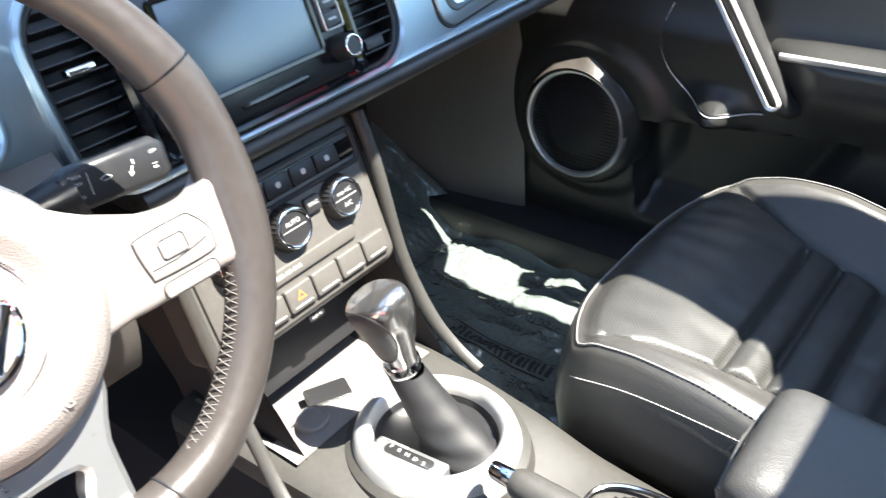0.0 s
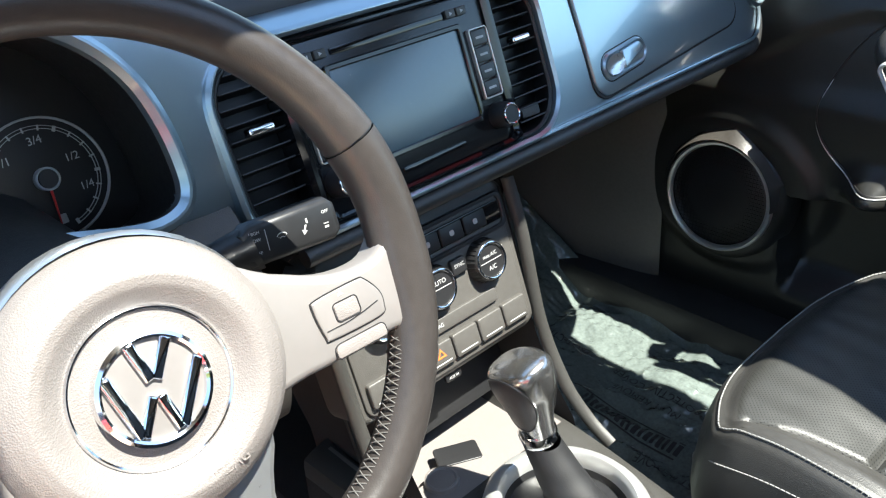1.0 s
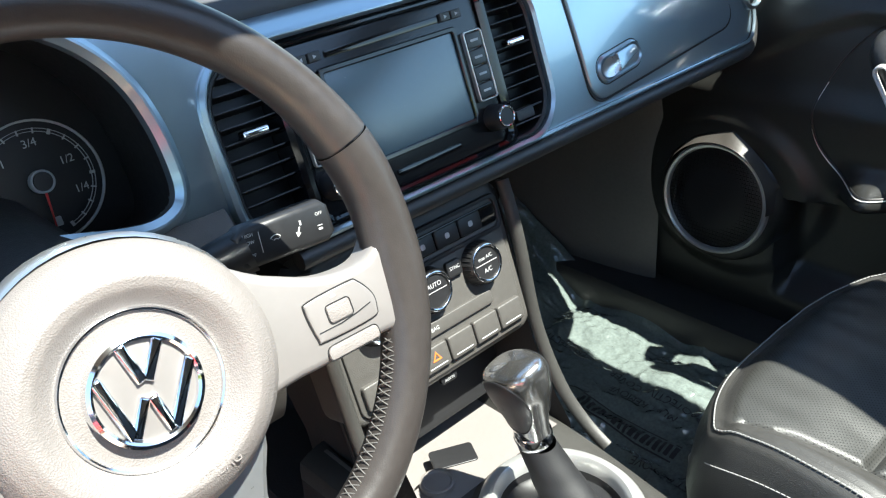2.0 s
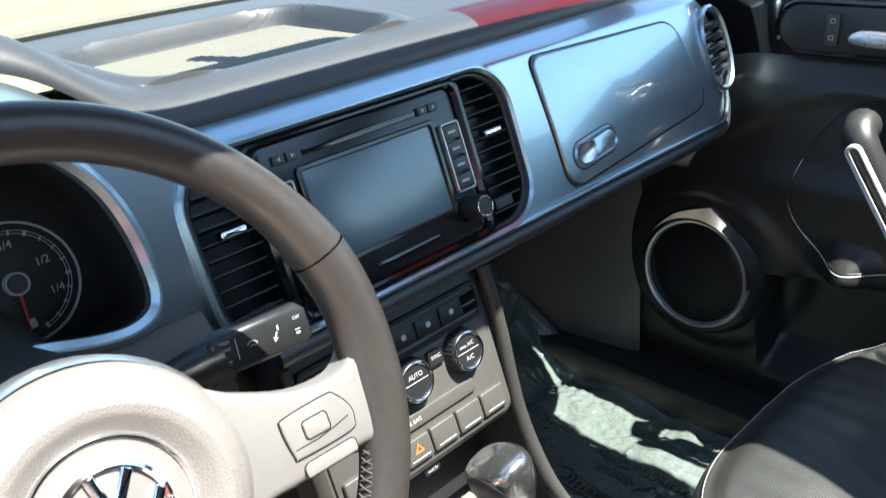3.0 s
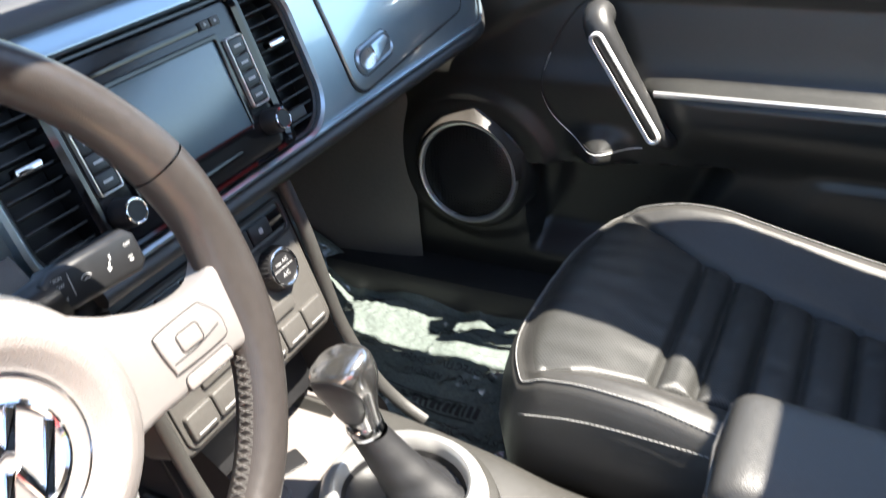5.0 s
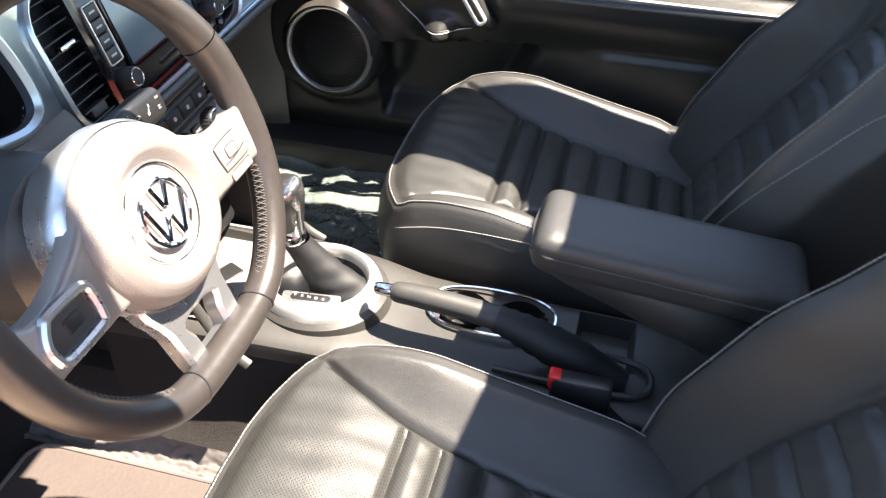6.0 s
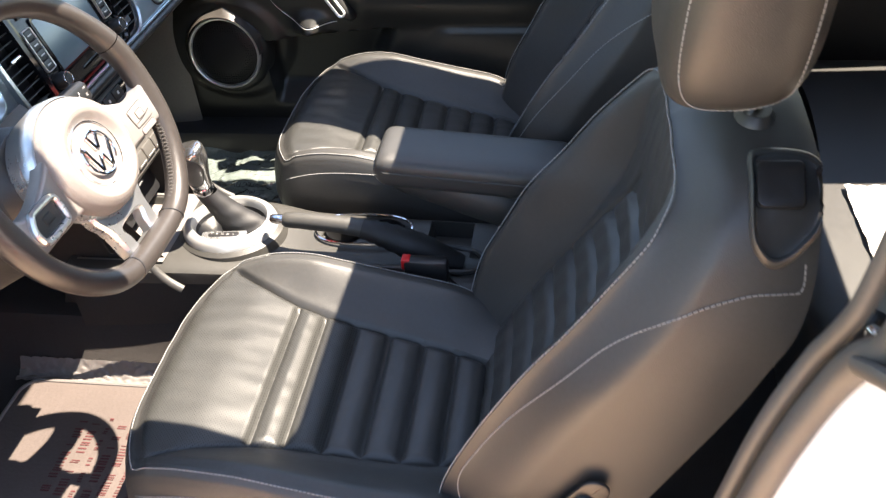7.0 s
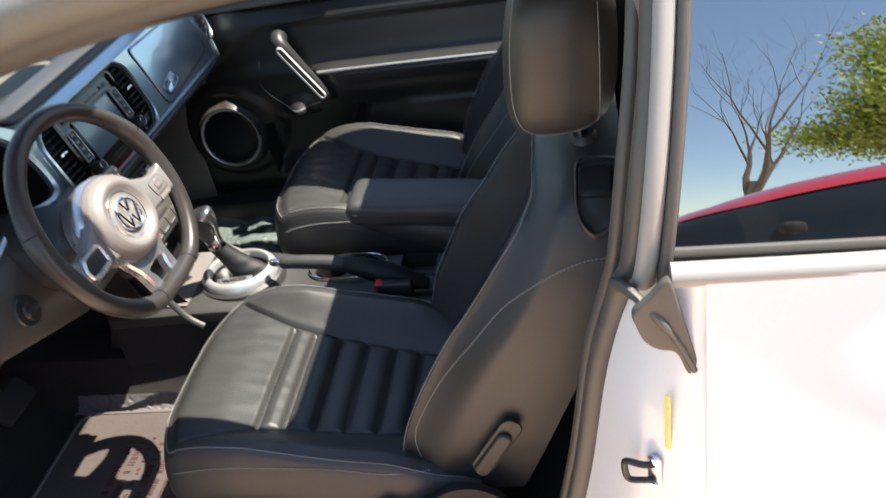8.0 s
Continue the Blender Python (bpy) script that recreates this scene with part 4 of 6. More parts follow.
for sx in (-1, 1):
    pts = spline([(sx * 0.130, 0.532, 0.790), (sx * 0.131, 0.513, 0.727), (sx * 0.129, 0.488, 0.625), (sx * 0.131, 0.455, 0.553), (sx * 0.137, 0.425, 0.512), (sx * 0.140, 0.395, 0.490)], 6)
    part("strut", tube(pts, 0.0050, 10, flat=1.5), PLASTIC_G, stk, "grey side strut")
    # Driver's wall is drawn in to let sun past to the floor strip.
    side = grid(lambda u, v: Vector((sx * (0.122 + 0.002 * v) if sx > 0 else -0.092 - 0.03 * smoothstep(0.55, 0.85, v), lerp_table([(0.30, 0.50), (0.50, 0.43), (0.553, 0.462), (0.625, 0.495), (0.727, 0.52), (0.79, 0.54)], 0.30 + 0.48 * v) + 0.22 * u, 0.30 + 0.48 * v)), 8, 20)
    # Dark carpet colour keeps the walls looking unlit.
    part("side_wall", side, CARPET, stk, "stack side wall, darkened as if out of the sun")

# ---- centre console ----
con = thing("centre_console", "grey plastic centre console between the seats", "console")


def console_z(x, y):
    z = lerp_table([(-0.35, 0.475), (0.0, 0.490), (0.2, 0.495), (0.30, 0.512), (0.45, 0.520), (0.60, 0.520)], y)
    return z


def console_pt(u, v):
    y = -0.34 + 0.96 * v
    w = lerp_table([(-0.34, 0.098), (0.0, 0.098), (0.25, 0.108), (0.45, 0.122), (0.62, 0.128)], y)
    top = console_z(0, y)
    k = u * 2 - 1
    a = abs(k)
    if a < 0.7:
        x, z = w * k / 0.7, top - 0.012 * (a / 0.7) ** 8
        # pocket ahead of the lever, and the rear bin
        if 0.475 < y < 0.60 and abs(x) < 0.095:
            z -= 0.018 * smoothstep(0.095, 0.085, abs(x)) * smoothstep(0.475, 0.485, y)
        if -0.10 < y < -0.02 and -0.02 < x < 0.085:
            z -= 0.035
        for cy in (0.062, 0.142):
            if math.hypot(x - 0.036, y - cy) < 0.036:
                z -= 0.055
    else:
        s = (a - 0.7) / 0.3
        x = math.copysign(w + 0.006 * math.sin(math.pi * s * 0.5), k)
        z = top - 0.012 - (top - 0.012 - 0.27) * s
    return Vector((x, y, z))


part("body", grid(console_pt, 110, 140, keep=lambda u, v: abs(2 * u - 1) < 0.72), PLASTIC_G, con, "grey grained plastic body")
part("side_carpet", grid(console_pt, 110, 70, keep=lambda u, v: abs(2 * u - 1) > 0.72), CARPET, con, "black carpeted console sides")
cup = []
for k in range(48):
    t = 2 * math.pi * k / 48
    c, s = math.cos(t), math.sin(t)
    cup.append((0.036 + 0.046 * math.copysign(abs(c) ** 0.75, c), 0.103 + 0.090 * math.copysign(abs(s) ** 0.75, s), 0.500))
part("cup_holder_rim", tube(cup, 0.0028, 8, closed=True), CHROME, con, "chrome cup holder rim")
part("cup_insert", lathe([(0.034, 0.0), (0.031, -0.05), (0.0, -0.052)], Matrix.Translation((0.036, 0.062, 0.499)), 28), SATIN, con)
part("cup_insert", lathe([(0.034, 0.0), (0.031, -0.05), (0.0, -0.052)], Matrix.Translation((0.036, 0.142, 0.499)), 28), SATIN, con)
part("power_socket", lathe([(0, 0.006), (0.014, 0.006), (0.016, 0.008), (0.0185, 0.007), (0.0195, 0.0)], Matrix.Translation((-0.052, 0.470, 0.519)), 28), HUB, con, "round power socket cap")
part("front_tray", grid(lambda u, v: Vector((-0.104 + 0.208 * u, 0.438 + 0.165 * v, console_z(0, 0.438 + 0.165 * v) + 0.0015 - (0.016 * smoothstep(0.0, 0.02, v - 0.26) if abs(u - 0.5) < 0.455 else 0.0))), 44, 50), HUB, con, "light grey front tray")
# Flat dark plate imitates the shade inside a recess.
card = part("key_slot", slab(rrect(0.050, 0.030, 0.004), 0.003, 0.001, frame_at((-0.012, 0.488, 0.520), (0.9, -0.45, 0), (0.45, 0.9, 0))), SATIN, con, "dark plate standing in for a shaded slot")

gs = thing("gear_selector", "automatic gear lever with leather gaiter and silver ring", "gear lever")
GX, GY, GZ = 0.002, 0.345, 0.524
part("base_ring", lathe([(0.0605, 0.002), (0.0625, 0.015), (0.066, 0.019), (0.074, 0.0175), (0.0795, 0.011), (0.0825, 0.0)], Matrix.Translation((GX, GY, GZ)) @ Matrix.Diagonal((1, 1.08, 1, 1)), 56), RING_METAL, gs, "satin silver ring")
part("collar", lathe([(0.080, 0.003), (0.090, -0.004), (0.094, -0.02), (0.096, -0.045)], Matrix.Translation((GX, GY, GZ)) @ Matrix.Diagonal((1, 1.08, 1, 1)), 56), PLASTIC_G, gs, "grey collar under the ring")
part("well", lathe([(0.0610, 0.004), (0.058, -0.004), (0.0, -0.008)], Matrix.Translation((GX, GY, GZ)) @ Matrix.Diagonal((1, 1.08, 1, 1)), 56), SATIN, gs, "dark recess")
part("position_plate", slab(rrect(0.026, 0.082, (0.004, 0.013, 0.013, 0.004)), 0.0150, 0.002, Matrix.Translation((GX - 0.048, GY - 0.004, GZ + 0.001)) @ Matrix.Rotation(radians(6), 4, "Z")), SILVER, gs)
pp = part("position_window", slab(rrect(0.012, 0.056, 0.005), 0.0015, 0.0004, Matrix.Translation((GX - 0.046, GY - 0.004, GZ + 0.0155)) @ Matrix.Rotation(radians(6), 4, "Z")), SATIN, gs, "dark position window")
for k, ch in enumerate("PRNDS"):
    part("letter", text_bm(ch, 0.0065, Matrix.Translation((GX - 0.046, GY + 0.018 - 0.010 * k, GZ + 0.0172)) @ Matrix.Rotation(radians(-80), 4, "Z")), INK, pp)


def gaiter(u, v):
    a = 2 * math.pi * u
    r = 0.014 * (1 - v) ** 1.2 + 0.0185
    r *= 1 + 0.04 * math.sin(8 * math.pi * v) * (1 - v) + 0.03 * math.sin(4 * a) * (1 - v)
    top = Vector((GX - 0.004, GY + 0.030, GZ + 0.082))
    c = Vector((GX + 0.006, GY - 0.022, GZ - 0.004)).lerp(top, v ** 1.1)
    back = 1.0 + 0.9 * (1 - v) ** 2 * max(0.0, -math.sin(a))
    return c + Vector((r * math.cos(a), r * 1.15 * back * math.sin(a), 0))


part("gaiter", grid(gaiter, 36, 24, closed=True), BOOT, gs, "folded black leather gaiter")
# grip: rounded body that leans forward and towards the driver
gt = Vector((GX - 0.004, GY + 0.030, GZ + 0.082))
gm = frame_at(gt, (1, 0, 0.22), (0, 1, -0.10))
part("neck_ring", lathe([(0.017, 0.0), (0.019, 0.002), (0.019, 0.012), (0.017, 0.016), (0.0, 0.016)], gm, 30), CHROME, gs, "chrome neck ring")


def grip(u, v):
    a = 2 * math.pi * u
    prof = lerp_table([(0, 0.0165), (0.15, 0.0185), (0.4, 0.0235), (0.65, 0.0285), (0.80, 0.0292), (0.90, 0.0265), (0.96, 0.019), (0.99, 0.009), (1, 0.0005)], v)
    c, s = math.cos(a), math.sin(a)
    z = 0.014 + 0.093 * (1 - (1 - v) ** 1.15) - 0.010 * s * smoothstep(0.6, 1.0, v) * prof / 0.03
    return gm @ Vector((0.86 * prof * math.copysign(abs(c) ** 0.8, c), 1.12 * prof * math.copysign(abs(s) ** 0.8, s) - 0.006 * v, z))


part("grip", grid(grip, 40, 28, closed=True), GRIP, gs, "satin metal grip shell")


def grip_inlay(turn, rho, phi, lift):
    """A point of the oval inlay on the grip's side."""
    c, w = math.cos(phi), math.sin(phi)
    u, v = turn + 0.155 * rho * c, 0.50 + 0.37 * rho * w - 0.04 * rho * c * c
    p, q = grip(u, v), grip(u, v + 0.01)
    n = (grip(u + 0.005, v) - p).cross(q - p).normalized()
    return p + n * lift


for turn in (0.5, 0.0):
    inlay = part("grip_inlay", grid(lambda a, b: grip_inlay(turn, max(b, 0.02), 2 * math.pi * a, 0.0016 * (1 - 0.6 * b ** 6)), 36, 8, closed=True), INLAY, gs, "dark leather oval inlay")
    part("outline", tube([grip_inlay(turn, 1.02, t, 0.0004) for t in np.linspace(0, 2 * math.pi, 40, endpoint=False)], 0.0009, 6, closed=True), SATIN, inlay, "dark joint line")

hb = thing("handbrake", "black handbrake lever with a chrome button, lowered", "handbrake")
part("grip", tube(spline([(-0.030, 0.228, 0.567), (-0.030, 0.19, 0.566), (-0.031, 0.12, 0.560), (-0.034, 0.07, 0.553)], 5), [0.011, 0.0135, 0.0145, 0.015, 0.015, 0.0155, 0.016, 0.016, 0.016, 0.016, 0.016, 0.0165, 0.0165, 0.0165, 0.017, 0.017], 18), PLASTIC_G, hb, "grained grey grip")
part("button", tube([(-0.030, 0.252, 0.568), (-0.030, 0.248, 0.568), (-0.030, 0.226, 0.567)], [0.007, 0.0088, 0.0092], 16), CHROME, hb, "chrome release button")
part("gaiter", tube(spline([(-0.034, 0.085, 0.556), (-0.036, 0.05, 0.546), (-0.037, 0.0, 0.525), (-0.038, -0.05, 0.500), (-0.038, -0.09, 0.485)], 5), [0.0175, 0.019, 0.0185, 0.021, 0.020, 0.023, 0.022, 0.025, 0.024, 0.027, 0.026, 0.028, 0.027, 0.028, 0.026, 0.025, 0.024, 0.022, 0.02, 0.018, 0.016], 18), BOOT, hb, "black cloth gaiter")
part("surround", tube(spline([(-0.070, 0.08, 0.500), (-0.072, -0.02, 0.497), (-0.066, -0.105, 0.492), (-0.036, -0.125, 0.490), (-0.006, -0.105, 0.492), (-0.004, -0.02, 0.497)], 5), 0.005, 8), PLASTIC, hb, "raised slot edge")

ar = thing("armrest", "black leather folding armrest with a seam", "armrest")


def arm_pt(u, v):
    a = 2 * math.pi * u
    y = 0.050 - 0.33 * v
    c, s = math.cos(a), math.sin(a)
    front = math.sqrt(max(0.0, 1 - max(0.0, 1 - v / 0.085) ** 2.4)) if v < 0.085 else 1.0
    back = math.sqrt(max(0.0, 1 - max(0.0, (v - 0.93) / 0.07) ** 2.4)) if v > 0.93 else 1.0
    k = max(front * back, 0.02)
    hw, hh = 0.062 * (0.80 + 0.20 * k), 0.031 * k
    zc = 0.684 - 0.03 * v
    return Vector((0.008 + hw * math.copysign(abs(c) ** 0.45, c), y, zc + hh * math.copysign(abs(s) ** 0.55, s)))


part("lid", grid(arm_pt, 48, 60, closed=True), LEATHER, ar, "padded leather lid")
part("seam", tube([(0.008 + 0.0630 * math.cos(t), y, 0.689 - 0.03 * (0.05 - y) / 0.33) for t, y in ((math.pi, -0.26), (math.pi, -0.1), (math.pi, 0.0), (math.pi, 0.028))] + [(-0.045, 0.047, 0.690), (0.008, 0.0515, 0.690), (0.061, 0.047, 0.690), (0.0715, 0.02, 0.688), (0.0715, -0.26, 0.662)], 0.0016, 6), LEATHER, ar, "raised seam")
part("arm", tube(spline([(0.008, 0.02, 0.650), (0.008, -0.08, 0.622), (0.008, -0.20, 0.575), (0.008, -0.28, 0.50)], 5), [0.030, 0.033, 0.036, 0.038, 0.040, 0.042, 0.044, 0.045, 0.045, 0.045, 0.045, 0.045, 0.045, 0.045, 0.045, 0.045], 16, flat=1.15), LEATHER, ar, "leather covered arm body")

# ---- steering wheel ----
WTILT = 22.0
WC = Vector((-0.356, 0.336, 0.924))
WM = frame_at(WC, (1, -0.03, 0), (0, math.sin(radians(WTILT)), math.cos(radians(WTILT))))
wheel = thing("steering_wheel", "dark leather three-spoke steering wheel with silver spoke trim", "steering wheel")
R = 0.1765
HM = WM @ Matrix.Translation((0, -0.020, 0.024))


def wp(u, v, n=0.0):
    return WM @ Vector((u, v, n))


def rim_r(a):
    """Distance of the rim's middle line from the centre; the bottom is flattened."""
    d = -math.sin(a)
    return R if d < 0.5 else 1 / (R ** -24 + (d / 0.164) ** 24) ** (1 / 24)


def rim_bm(a0, a1, seg=60, grow=0.0):
    def f(i, j):
        a = radians(a0 + (a1 - a0) * i)
        t = 2 * math.pi * j
        deg = math.degrees(a) % 360
        thumb = 0.0022 * math.exp(-((deg - 18) / 12) ** 2) + 0.0022 * math.exp(-((deg - 162) / 12) ** 2)
        swell = 0.007 * math.exp(-((((deg + 180) % 360) - 174) / 13) ** 2) + 0.007 * math.exp(-((deg - 186) / 13) ** 2)
        r = 0.0155 + thumb + grow
        rr = rim_r(a) + 0.0165 * math.cos(t) * (r / 0.0155) * 0.95 - swell * max(0.0, -math.cos(t))
        return wp(rr * math.cos(a), rr * math.sin(a), r * 1.06 * math.sin(t))
    bm = grid(f, seg, 22)
    return bm


segs = [("rim_top", 20, 160), ("rim_left", 160, 250), ("rim_bottom", 250, 290), ("rim_right", 290, 380)]
for nm, a0, a1 in segs:
    part("rim_section", rim_bm(a0 + 0.25, a1 - 0.25, 40 if a1 - a0 < 60 else 70), RIM_LEATHER, wheel, "dark leather rim section")
for a in (20, 160, 250, 290):
    ra = radians(a)
    part("rim_seam", tube([wp((rim_r(ra) + 0.0158 * math.cos(t)) * math.cos(ra), (rim_r(ra) + 0.0158 * math.cos(t)) * math.sin(ra), 0.0166 * math.sin(t)) for t in np.linspace(0, 2 * math.pi, 20, endpoint=False)], 0.0010, 6, closed=True), SATIN, wheel)
lace = bmesh.new()
for a0, a1 in ((-62, -14), (4, 17), (163, 176), (194, 242)):
    n = int((a1 - a0) / 1.9)
    for k in range(n):
        a = radians(a0 + 1.9 * k)
        b = a + radians(1.3)
        pr = R - 0.0160
        tube([wp((pr + 0.0022) * math.cos(a), (pr + 0.0022) * math.sin(a), 0.0080), wp((pr - 0.0010) * math.cos(a + 0.012), (pr - 0.0010) * math.sin(a + 0.012), 0.004), wp((pr - 0.0008) * math.cos(b), (pr - 0.0008) * math.sin(b), -0.001)], 0.00038, 5, bm=lace)
        tube([wp((pr + 0.0022) * math.cos(b), (pr + 0.0022) * math.sin(b), 0.0080), wp((pr - 0.0010) * math.cos(b - 0.012), (pr - 0.0010) * math.sin(b - 0.012), 0.004), wp((pr - 0.0008) * math.cos(a), (pr - 0.0008) * math.sin(a), -0.001)], 0.00038, 5, bm=lace)
tagged(part("lacing", lace, LACE, wheel, "grey cross stitching"), kind="stuff")
# airbag cover: domed disc, a little wider than tall
def hub_pt(i, j):
    a = 2 * math.pi * i
    prof = [(0.0, -0.0055), (0.40, -0.0055), (0.525, -0.0055), (0.545, -0.0048), (0.60, -0.0015), (0.67, 0.0022), (0.74, 0.0032), (0.80, 0.001), (0.88, -0.004), (0.95, -0.012), (0.985, -0.020), (1.0, -0.030), (1.0, -0.052)]
    k = j * (len(prof) - 1)
    q0, q1 = prof[int(k)], prof[min(int(k) + 1, len(prof) - 1)]
    f = k - int(k)
    r, z = q0[0] + (q1[0] - q0[0]) * f, q0[1] + (q1[1] - q0[1]) * f
    c, s = math.cos(a), math.sin(a)
    r = max(r, 0.002)
    return HM @ Vector((0.0800 * r * c, 0.077 * r * s, z))


part("airbag_cover", grid(hub_pt, 72, 44, closed=True), HUB, wheel, "grained grey airbag cover")
EB = HM @ Matrix.Translation((0, 0, -0.0058))
BADGE = EB @ Matrix.Rotation(radians(-11), 4, "Z")
part("emblem_ring", lathe([(0.0396, 0.0), (0.0402, 0.0020), (0.0411, 0.0024), (0.0420, 0.0016), (0.0424, 0.0)], EB, 72), CHROME, wheel, "thin chrome ring in the recess")
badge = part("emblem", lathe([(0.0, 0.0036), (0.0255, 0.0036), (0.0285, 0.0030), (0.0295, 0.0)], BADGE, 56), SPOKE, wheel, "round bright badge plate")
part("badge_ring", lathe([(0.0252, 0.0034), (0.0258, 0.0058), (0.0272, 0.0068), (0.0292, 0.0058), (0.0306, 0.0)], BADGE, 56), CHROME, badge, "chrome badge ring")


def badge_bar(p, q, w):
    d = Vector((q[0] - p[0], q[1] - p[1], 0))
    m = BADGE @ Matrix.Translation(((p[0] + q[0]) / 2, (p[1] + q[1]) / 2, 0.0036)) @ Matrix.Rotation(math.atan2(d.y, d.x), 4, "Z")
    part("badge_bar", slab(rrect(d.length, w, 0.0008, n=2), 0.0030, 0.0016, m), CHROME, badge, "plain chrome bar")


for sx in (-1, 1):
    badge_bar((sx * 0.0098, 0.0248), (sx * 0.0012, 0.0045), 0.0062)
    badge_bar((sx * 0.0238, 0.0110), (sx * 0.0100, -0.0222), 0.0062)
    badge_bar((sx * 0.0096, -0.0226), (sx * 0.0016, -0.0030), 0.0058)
part("airbag_word", text_bm("AIRBAG", 0.0075, HM @ Matrix.Translation((0.017, -0.054, 0.0028)) @ Matrix.Rotation(radians(8), 4, "Z")), HUB, wheel)
# side spokes with silver bezel and buttons
for sx in (-1, 1):
    o = [(0.050, 0.030), (0.085, 0.014), (0.118, 0.000), (0.146, -0.002), (0.160, 0.008), (0.172, 0.026), (0.174, -0.025), (0.166, -0.058), (0.152, -0.050), (0.120, -0.050), (0.085, -0.050), (0.050, -0.044)]
    pts = [(p.x, p.y) for p in spline([(x, y, 0) for x, y in o], 4, closed=True)]
    pts = [(sx * x, y) for x, y in pts]
    area = sum(pts[i - 1][0] * pts[i][1] - pts[i][0] * pts[i - 1][1] for i in range(len(pts)))
    pts = pts if area > 0 else pts[::-1]
    part("spoke", slab(pts, 0.022, 0.006, HM @ Matrix.Translation((0, 0.012, -0.036))), SPOKE, wheel, "satin silver spoke")
    BM = HM @ Matrix.Translation((0, 0.012, -0.0142))
    pod = [(sx * x, y) for x, y in ((0.099, -0.0145), (0.101, -0.033), (0.105, -0.036), (0.139, -0.036), (0.144, -0.031), (0.144, -0.022), (0.137, -0.0115), (0.131, -0.0095), (0.103, -0.0105))]
    pod = [(p.x, p.y) for p in spline([(x, y, 0) for x, y in (pod if sx > 0 else pod[::-1])], 4, closed=True)]
    if sx > 0:
        bz = part("button_pad", slab(pod, 0.0018, 0.0009, BM), SPOKE, wheel, "flush spoke button pad")
        part("pad_line", ring_plate(inset(pod, -0.0009), inset(pod, 0.0001), 0.0008, 0.0002, BM), SATIN, bz)
        part("pad_fold", tube([BM @ Vector(q) for q in ((0.1025, -0.0300, 0.0017), (0.118, -0.0300, 0.0018), (0.130, -0.0285, 0.0018), (0.1405, -0.0265, 0.0017))], 0.0005, 5), SATIN, bz)
        part("up_mark", slab([(0.1165, -0.0135), (0.1205, -0.0135), (0.1185, -0.0108)], 0.0004, 0.0001, BM @ Matrix.Translation((0, 0, 0.0017))), INK, bz)
    else:
        # Left pad and key are coloured darker, for the shade on that side.
        bz = part("button_pad", slab(pod, 0.0018, 0.0009, BM), PLASTIC, wheel, "spoke button pad, darkened for the shade on this side")
        part("pad_frame", ring_plate(inset(pod, -0.0085), inset(pod, -0.0006), 0.0070, 0.0025, BM), SILVER, bz, "faceted silver frame round the pad")
    part("centre_key", slab(rrect(0.016, 0.0105, 0.002, sx * 0.1195, -0.0225), 0.0026, 0.0006, BM), HUB if sx > 0 else SATIN, bz)
    part("key_outline", ring_plate(rrect(0.0180, 0.0125, 0.003, sx * 0.1195, -0.0225), rrect(0.0164, 0.0109, 0.002, sx * 0.1195, -0.0225), 0.0022, 0.0002, BM), SATIN, bz)
    if sx > 0:
        lk = part("lower_key", slab(rrect(0.036, 0.0080, (0.003, 0.004, 0.002, 0.002), 0.122, -0.0445), 0.0016, 0.0007, BM), HUB, wheel, "flush lower spoke key")
        part("key_gap", ring_plate(rrect(0.0378, 0.0098, (0.004, 0.005, 0.003, 0.003), 0.122, -0.0445), rrect(0.0366, 0.0086, (0.0034, 0.0044, 0.0024, 0.0024), 0.122, -0.0445), 0.0008, 0.0002, BM), SATIN, lk)
# lower spoke: two silver legs with a window between
out = [(p.x, p.y) for p in spline([(-0.052, -0.060, 0), (-0.045, -0.105, 0), (-0.041, -0.148, 0), (-0.030, -0.157, 0), (0.030, -0.157, 0), (0.041, -0.148, 0), (0.045, -0.105, 0), (0.052, -0.060, 0)], 4, closed=True)]
inn = [(x * 0.42, -0.128 + (y + 0.113) * 0.36) for x, y in out]
part("lower_spoke", ring_plate(out, inn, 0.018, 0.004, HM @ Matrix.Translation((0, 0.012, -0.045))), SILVER, wheel, "silver lower spoke with an open window")
part("hub_skirt", lathe([(0.0775, -0.022), (0.0805, -0.028), (0.0805, -0.046), (0.070, -0.08), (0.0, -0.085)], HM @ Matrix.Translation((0, 0, 0)), 48), SILVER, wheel, "silver skirt behind the airbag cover")

# wiper stalk
stl = thing("wiper_stalk", "black wiper stalk with white printed symbols", "stalk")
s0, s1 = Vector((-0.315, 0.470, 0.868)), Vector((-0.236, 0.436, 0.893))
SM = frame_at((-0.200, 0.430, 0.895), (1, -0.04, -0.08), (0.0, 0.30, 0.95)) @ Matrix.Scale(0.84, 4)
part("neck", tube([s0, s0.lerp(s1, 0.6), s1 + Vector((0.012, -0.002, 0))], [0.012, 0.013, 0.017], 14, flat=1.1), SATIN, stl, "black neck")
part("paddle", slab([(-0.046, 0.010), (-0.046, -0.014), (-0.040, -0.019), (0.040, -0.017), (0.048, -0.010), (0.046, 0.014), (0.038, 0.021), (-0.036, 0.017)], 0.022, 0.006, SM @ Matrix.Translation((0, 0, -0.012))), SATIN, stl, "black paddle")
for word, u, v, sz in (("HIGH", -0.034, 0.009, 0.0040), ("LOW", -0.034, 0.003, 0.0040), ("OFF", -0.034, -0.008, 0.0040), ("OFF", 0.034, 0.009, 0.0040)):
    part("word", text_bm(word, sz, SM @ Matrix.Translation((u, v, 0.0103))), INK, stl)
